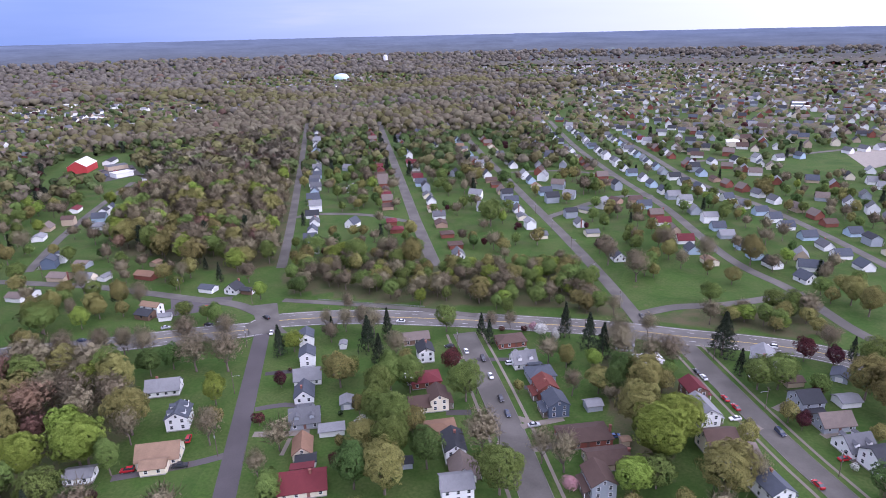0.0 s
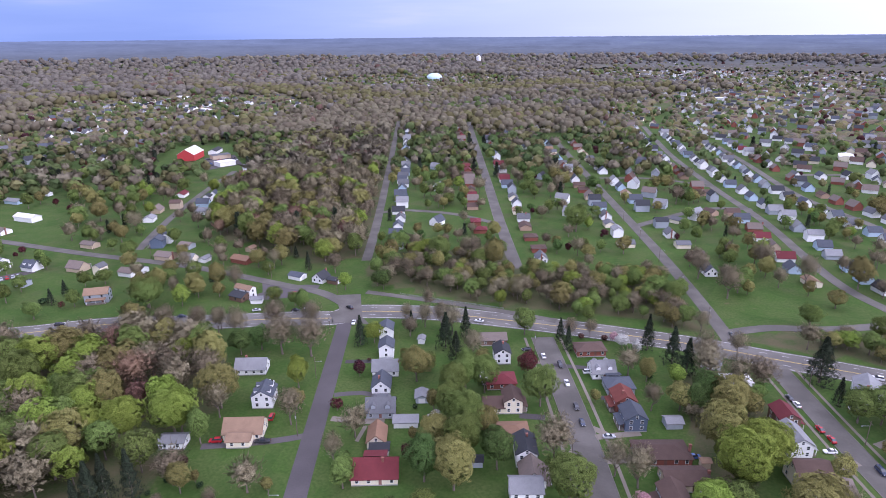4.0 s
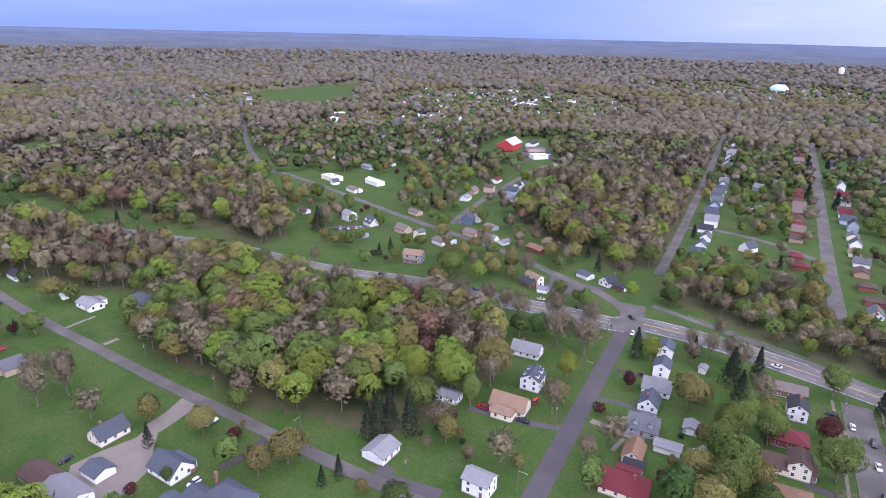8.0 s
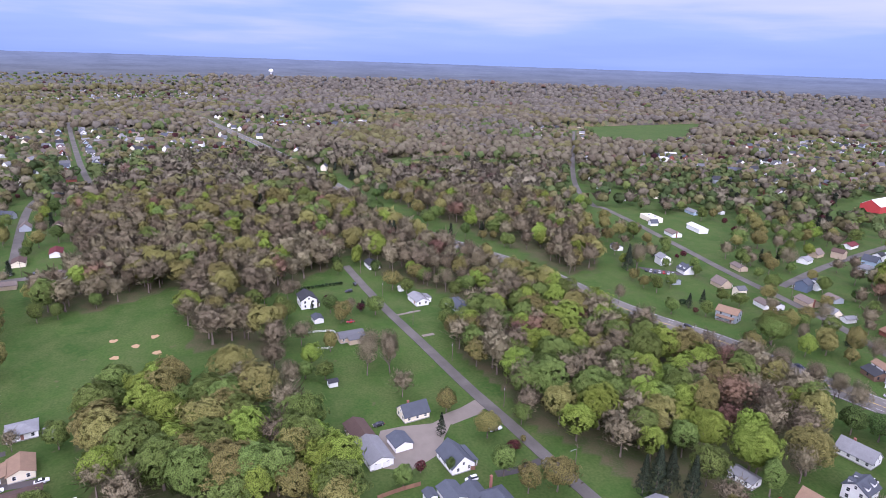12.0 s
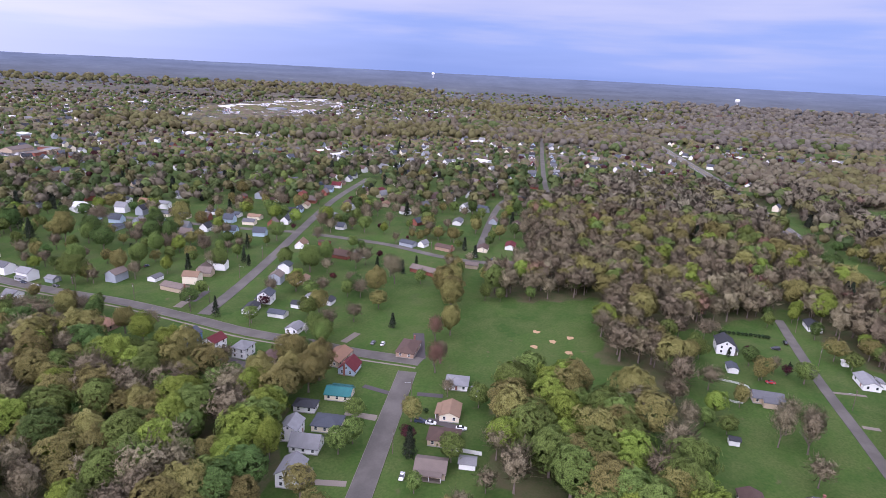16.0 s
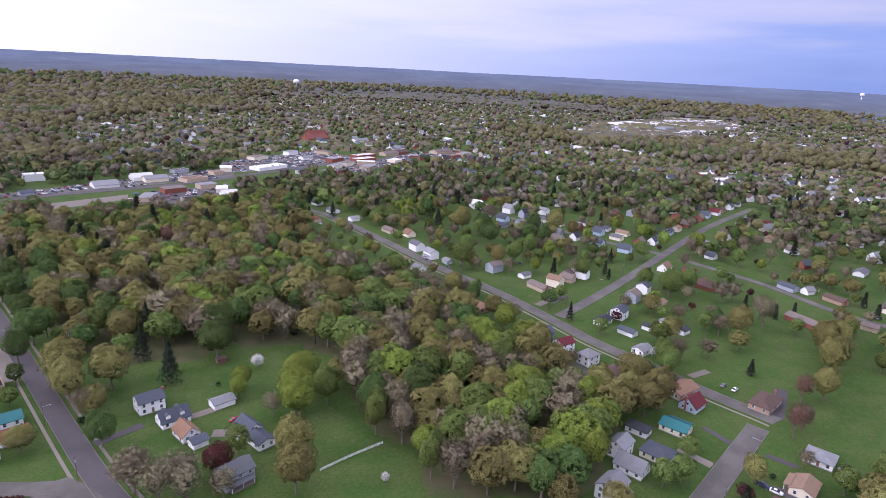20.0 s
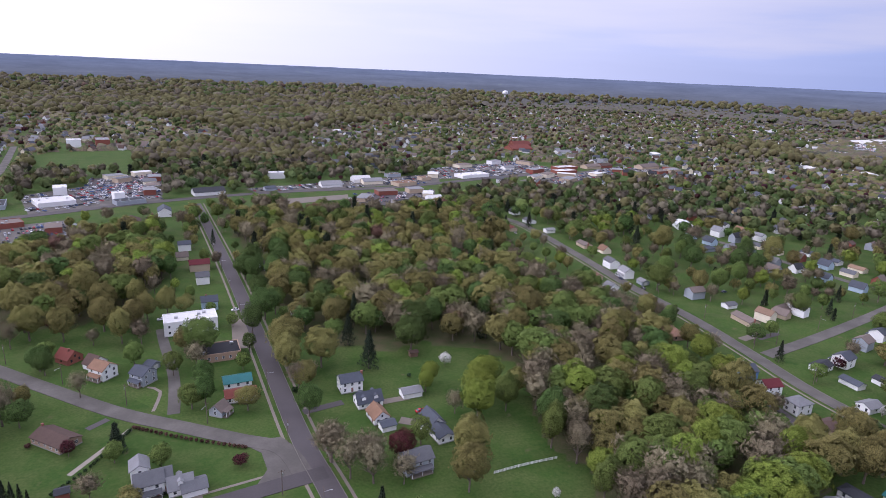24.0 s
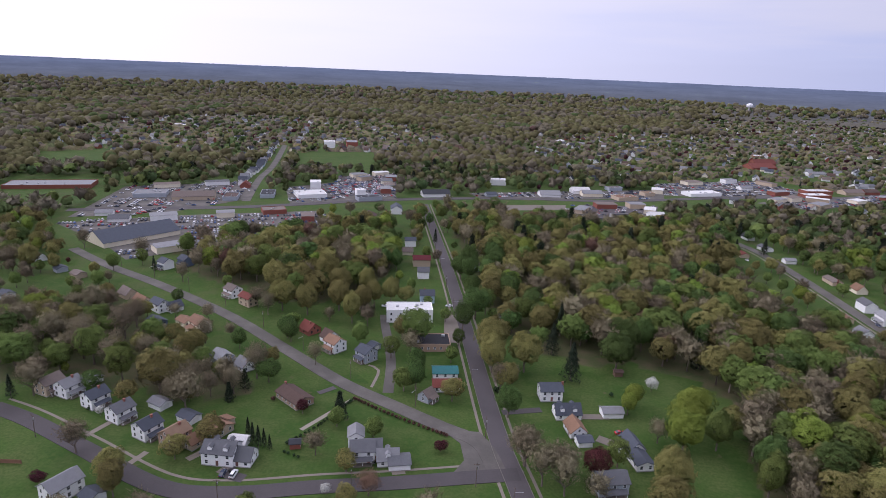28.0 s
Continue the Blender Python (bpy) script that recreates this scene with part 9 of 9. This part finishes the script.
POLES = {}
for n, side, gap, lamp_every in (("D", 5.2, 46, 3), ("F", -6.8, 42, 2), ("L", -5.6, 40, 2), ("M", 5.4, 44, 2), ("E", -6.2, 40, 2), ("Kst", 5.4, 44, 2), ("A", -5.4, 40, 2), ("B", -6.6, 38, 2), ("C", 5.9, 38, 2), ("G", 5.4, 45, 2), ("N3", 5.4, 45, 3), ("WR", -5.0, 48, 4), ("H2", 5.0, 45, 2), ("highway", -12.0, 60, 2)):
    s, want, k = 0.0, gap * 0.4, 0
    line = LINES[n]
    for i in range(1, len(line)):
        d = line[i] - line[i - 1]
        while s + d.length > want:
            u = d.normalized()
            p = line[i - 1] + u * (want - s) + Vector((-u.y, u.x, 0)) * side
            want += gap
            k += 1
            if math.hypot(p.x, p.y) > 480 or not off_road(p.x, p.y, 0.6) or any(math.hypot(p.x - fx, p.y - fy) < fr for fx, fy, fr in FOOT):
                continue
            lamp = k % lamp_every == 0
            m = pose(p.x, p.y, 0, 0, 0, math.degrees(math.atan2(u.y, u.x)) + (180 if side > 0 else 0))
            if lamp in POLES:
                copy_thing(POLES[lamp], m)
            else:
                POLES[lamp] = pole_thing(p.x, p.y, 0, lamp)
                POLES[lamp].matrix_basis = m
        s += d.length


def fence(pts, mat, height, rails, solid, label):
    """Posts with rails, or boards, along a line."""
    root = new("fence")
    line = spline(pts, 2.4)
    post = bmesh.new()
    box(post, -0.07, 0.07, -0.07, 0.07, -0.1, height + 0.08)
    me = bpy.data.meshes.new("post")
    post.to_mesh(me)
    post.free()
    me.materials.append(mat)
    for i, p in enumerate(line):
        o = new("post", me)
        o.parent = root
        o.location = (p.x, p.y, 0)
        if i:
            q = line[i - 1]
            d = p - q
            nrm = Vector((-d.y, d.x, 0)).normalized() * 0.025
            for r in range(rails):
                z1 = height * (r + 1) / rails
                z0 = 0.08 if solid else z1 - 0.14
                bm = bmesh.new()
                v = [bm.verts.new((c.x, c.y, z)) for z in (z0, z1) for c in (q - nrm, p - nrm, p + nrm, q + nrm)]
                for f in ((3, 2, 1, 0), (4, 5, 6, 7), (0, 1, 5, 4), (1, 2, 6, 5), (2, 3, 7, 6), (3, 0, 4, 7)):
                    bm.faces.new([v[k] for k in f])
                part("panel" if solid else "rail", bm, mat, root)
                if solid:
                    break
    return tagged(root, label, "fence")


FENCES = [
    ("rail", [(-65.5, -179.3), (-78.7, -181.9), (-92.5, -183.7)]),
    ("white", [(-190.3, -75.8), (-192.4, -64.2)]),
    ("brown", [(-168.8, 29.2), (-170.7, 36.4), (-172.1, 44.8)]),
    ("brown", [(-175.2, 58.3), (-175.8, 62.5), (-175.4, 65.8)]),
    ("guard", [(-109.5, 304.2), (-83.7, 301.4), (-49.9, 298.5)]),
    ("rail", [(-285.7, 17.2), (-284.6, 28.9), (-302.4, 32.1), (-304.3, 16.8)]),
    ("brown", [(185.2, -165.6), (174.3, -167)]),
]
for key, pts in FENCES:
    if key == "rail":
        fence(pts, M_FENCEW, 1.2, 3, False, "white three-rail paddock fence on the lawn")
    elif key == "white":
        fence(pts, M_FENCEW, 1.8, 1, True, "solid white panel fence behind a house")
    elif key == "guard":
        fence(pts, M_METAL, 0.75, 2, False, "grey steel guard rail along the highway")
    else:
        fence(pts, M_FENCEB, 1.7, 1, True, "brown wooden board fence in a back yard")

M_HEDGE = leaf_mat("hedge_leaves", (0.10, 0.055, 0.045), (0.15, 0.085, 0.06), 0.2)
M_HEDGEG = leaf_mat("green_hedge_leaves", (0.03, 0.06, 0.025), (0.06, 0.095, 0.04), 0.2)


def shrub_mesh(seed, mat):
    v, lean = crown_arrays(seed, 170, 0.11, "green")
    v[:, 2] = (v[:, 2] - 0.1) * 1.1
    v[:, :2] *= 1.25
    return tri_mesh("shrub", v, mat, lean)


SHRUBS = {k: [shrub_mesh(s, m) for s in (4, 5, 6)] for k, m in (("brown", M_HEDGE), ("green", M_HEDGEG))}
HEDGES = [
    ("brown", 1.6, [(67.8, -232.7), (46.7, -221.2), (24.1, -211.3)]),
    ("green", 1.5, [(85.2, -195.1), (77, -208.9), (68.7, -231)]),
    ("green", 1.3, [(84.3, -189.6), (77.9, -187.2)]),
    ("green", 2.2, [(-368.5, 19.4), (-371.9, 32), (-374.3, 45.8)]),
]
for key, h, pts in HEDGES:
    root = new("hedge")
    for i, p in enumerate(spline(pts, 1.9)):
        o = new("shrub", SHRUBS[key][i % 3])
        o.parent = root
        o.matrix_basis = Matrix.LocRotScale((p.x, p.y, 0), Euler((0, 0, i * 2.1)), (h * 1.1, h * 1.1, h))
    tagged(root, {"brown": "long row of clipped brown-red shrubs by the lawn", "green": "row of dark green shrubs beside the drive"}[key], "hedge")

BUSHES = [
    (56.6, -188.7, 1.6, "green"),
    (42.7, -189.1, 1.5, "green"),
    (49.1, -189, 1.4, "green"),
    (102.7, -225.7, 2, "brown"),
    (-295.1, 245.1, 4, "green"),
    (-99.3, 229.5, 1.6, "brown"),
    (-68.5, 198.7, 2, "green"),
    (-135.1, 138.9, 2, "green"),
    (-137.1, 132.1, 1.8, "green"),
    (-337.3, 53.6, 2.4, "green"),
    (-337, 35.6, 2.4, "green"),
    (-211.7, -137.2, 2, "green"),
    (-210.6, -95.7, 2, "green"),
    (104.3, -183.8, 1.6, "green"),
    (174.5, -204.1, 1.6, "green"),
    (146.6, -196.8, 1.5, "green"),
    (-48.3, -257.6, 2, "green"),
    (5, -250.7, 3, "green"),
    (-116.5, 134.8, 2.5, "brown"),
    (-123, 139.2, 2.2, "green"),
    (-41.2, 190.5, 2.2, "green"),
    (21.2, 242.9, 2.4, "green"),
    (2.4, 273.5, 3, "brown"),
    (-8.3, 272.9, 3, "brown"),
]
for x, y, h, key in BUSHES:
    o = new("bush", SHRUBS[key][int(abs(x)) % 3])
    o.matrix_basis = Matrix.LocRotScale((x, y, 0), Euler((0, 0, x)), (h * 1.3, h * 1.3, h))
    tagged(o, {"brown": "round red-brown bush beside a house", "green": "round dark green bush beside a house"}[key], "bush", "bushes round the houses")

# ---------------------------------------------------------------- water towers
M_TANK = noise_mat("pale_blue_tank_paint", (0.50, 0.66, 0.74), 0.4, 0.05, 0.08, 0.4, 0.05)
M_TANKW = noise_mat("white_tank_paint", (0.74, 0.75, 0.76), 0.4, 0.05, 0.08, 0.4, 0.05)


def water_tower(x, y, top, width, tall, mat, kind, label):
    """A rounded tank on a stem, or a domed tank or standpipe on the ground."""
    root = new("water_tower")
    z0 = hill(x, y)
    bm = bmesh.new()
    rings = 10
    seg = 20
    prev = None
    for i in range(rings + 1):
        a = math.pi * i / rings
        r, z = max(math.sin(a) ** 0.75, 0.02) * width / 2, -math.cos(a) * tall / 2
        ring = [bm.verts.new((r * math.cos(2 * math.pi * k / seg), r * math.sin(2 * math.pi * k / seg), top - tall / 2 + z)) for k in range(seg)]
        if prev:
            for k in range(seg):
                bm.faces.new((prev[k], prev[(k + 1) % seg], ring[(k + 1) % seg], ring[k]))
        prev = ring
    bmesh.ops.recalc_face_normals(bm, faces=bm.faces)
    part("tank", bm, mat, root)
    foot = z0 - 6
    r0, r1, zt = {"low": (0.47, 0.47, top - tall * 0.5), "pipe": (0.5, 0.5, top - tall * 0.12), "ball": (0.14, 0.10, top - tall * 0.7)}[kind]
    bm = bmesh.new()
    bmesh.ops.create_cone(bm, cap_ends=True, segments=20, radius1=r0 * width, radius2=r1 * width, depth=zt - foot, matrix=Matrix.Translation((0, 0, (foot + zt) / 2)))
    part("stem" if kind == "ball" else "shell", bm, mat, root)
    root.matrix_basis = pose(x, y, 0)
    return tagged(root, label, "water tower")


water_tower(-534, 1932, 25, 49, 30, M_TANK, "low", "pale blue domed water tank above distant trees")
water_tower(-569, 2807, 51, 21, 39, M_TANKW, "pipe", "tall white water standpipe on the distant hill")
water_tower(-3422, 107, 75, 25, 20, M_TANKW, "ball", "small white water tower far off among woods")
water_tower(-974, -2772, 60, 27, 20, M_TANKW, "ball", "white water tower above the far woods")
water_tower(-4020, -1801, 123, 24, 19, M_TANKW, "ball", "white water tower beyond the distant shops")
# ---------------------------------------------------------------- crossing marks and bare patches
SAND = [(-316.7, -76), (-308.3, -64.5), (-318, -57.1), (-297, -71.9), (-298.8, -53.6)]
M_SAND = noise_mat("bare_sandy_soil", (0.36, 0.24, 0.13), 0.95, 0.8, 0.15, 5.0, 0.15)
for x, y in SAND:
    bm = bmesh.new()
    c = bm.verts.new((x, y, 0.09))
    rim = [bm.verts.new((x + math.cos(k * 0.5236) * (2.2 + 0.6 * math.sin(k * 2.3 + x)), y + math.sin(k * 0.5236) * (2.0 + 0.5 * math.cos(k * 1.7 + y)), 0.02)) for k in range(12)]
    for k in range(12):
        bm.faces.new((c, rim[k], rim[(k + 1) % 12]))
    me = bpy.data.meshes.new("sand_patch")
    bm.to_mesh(me)
    bm.free()
    me.materials.append(M_SAND)
    tagged(new("sand_patch", me), "bare sandy base worn into the playing field", "sand", "sand patches on the field")
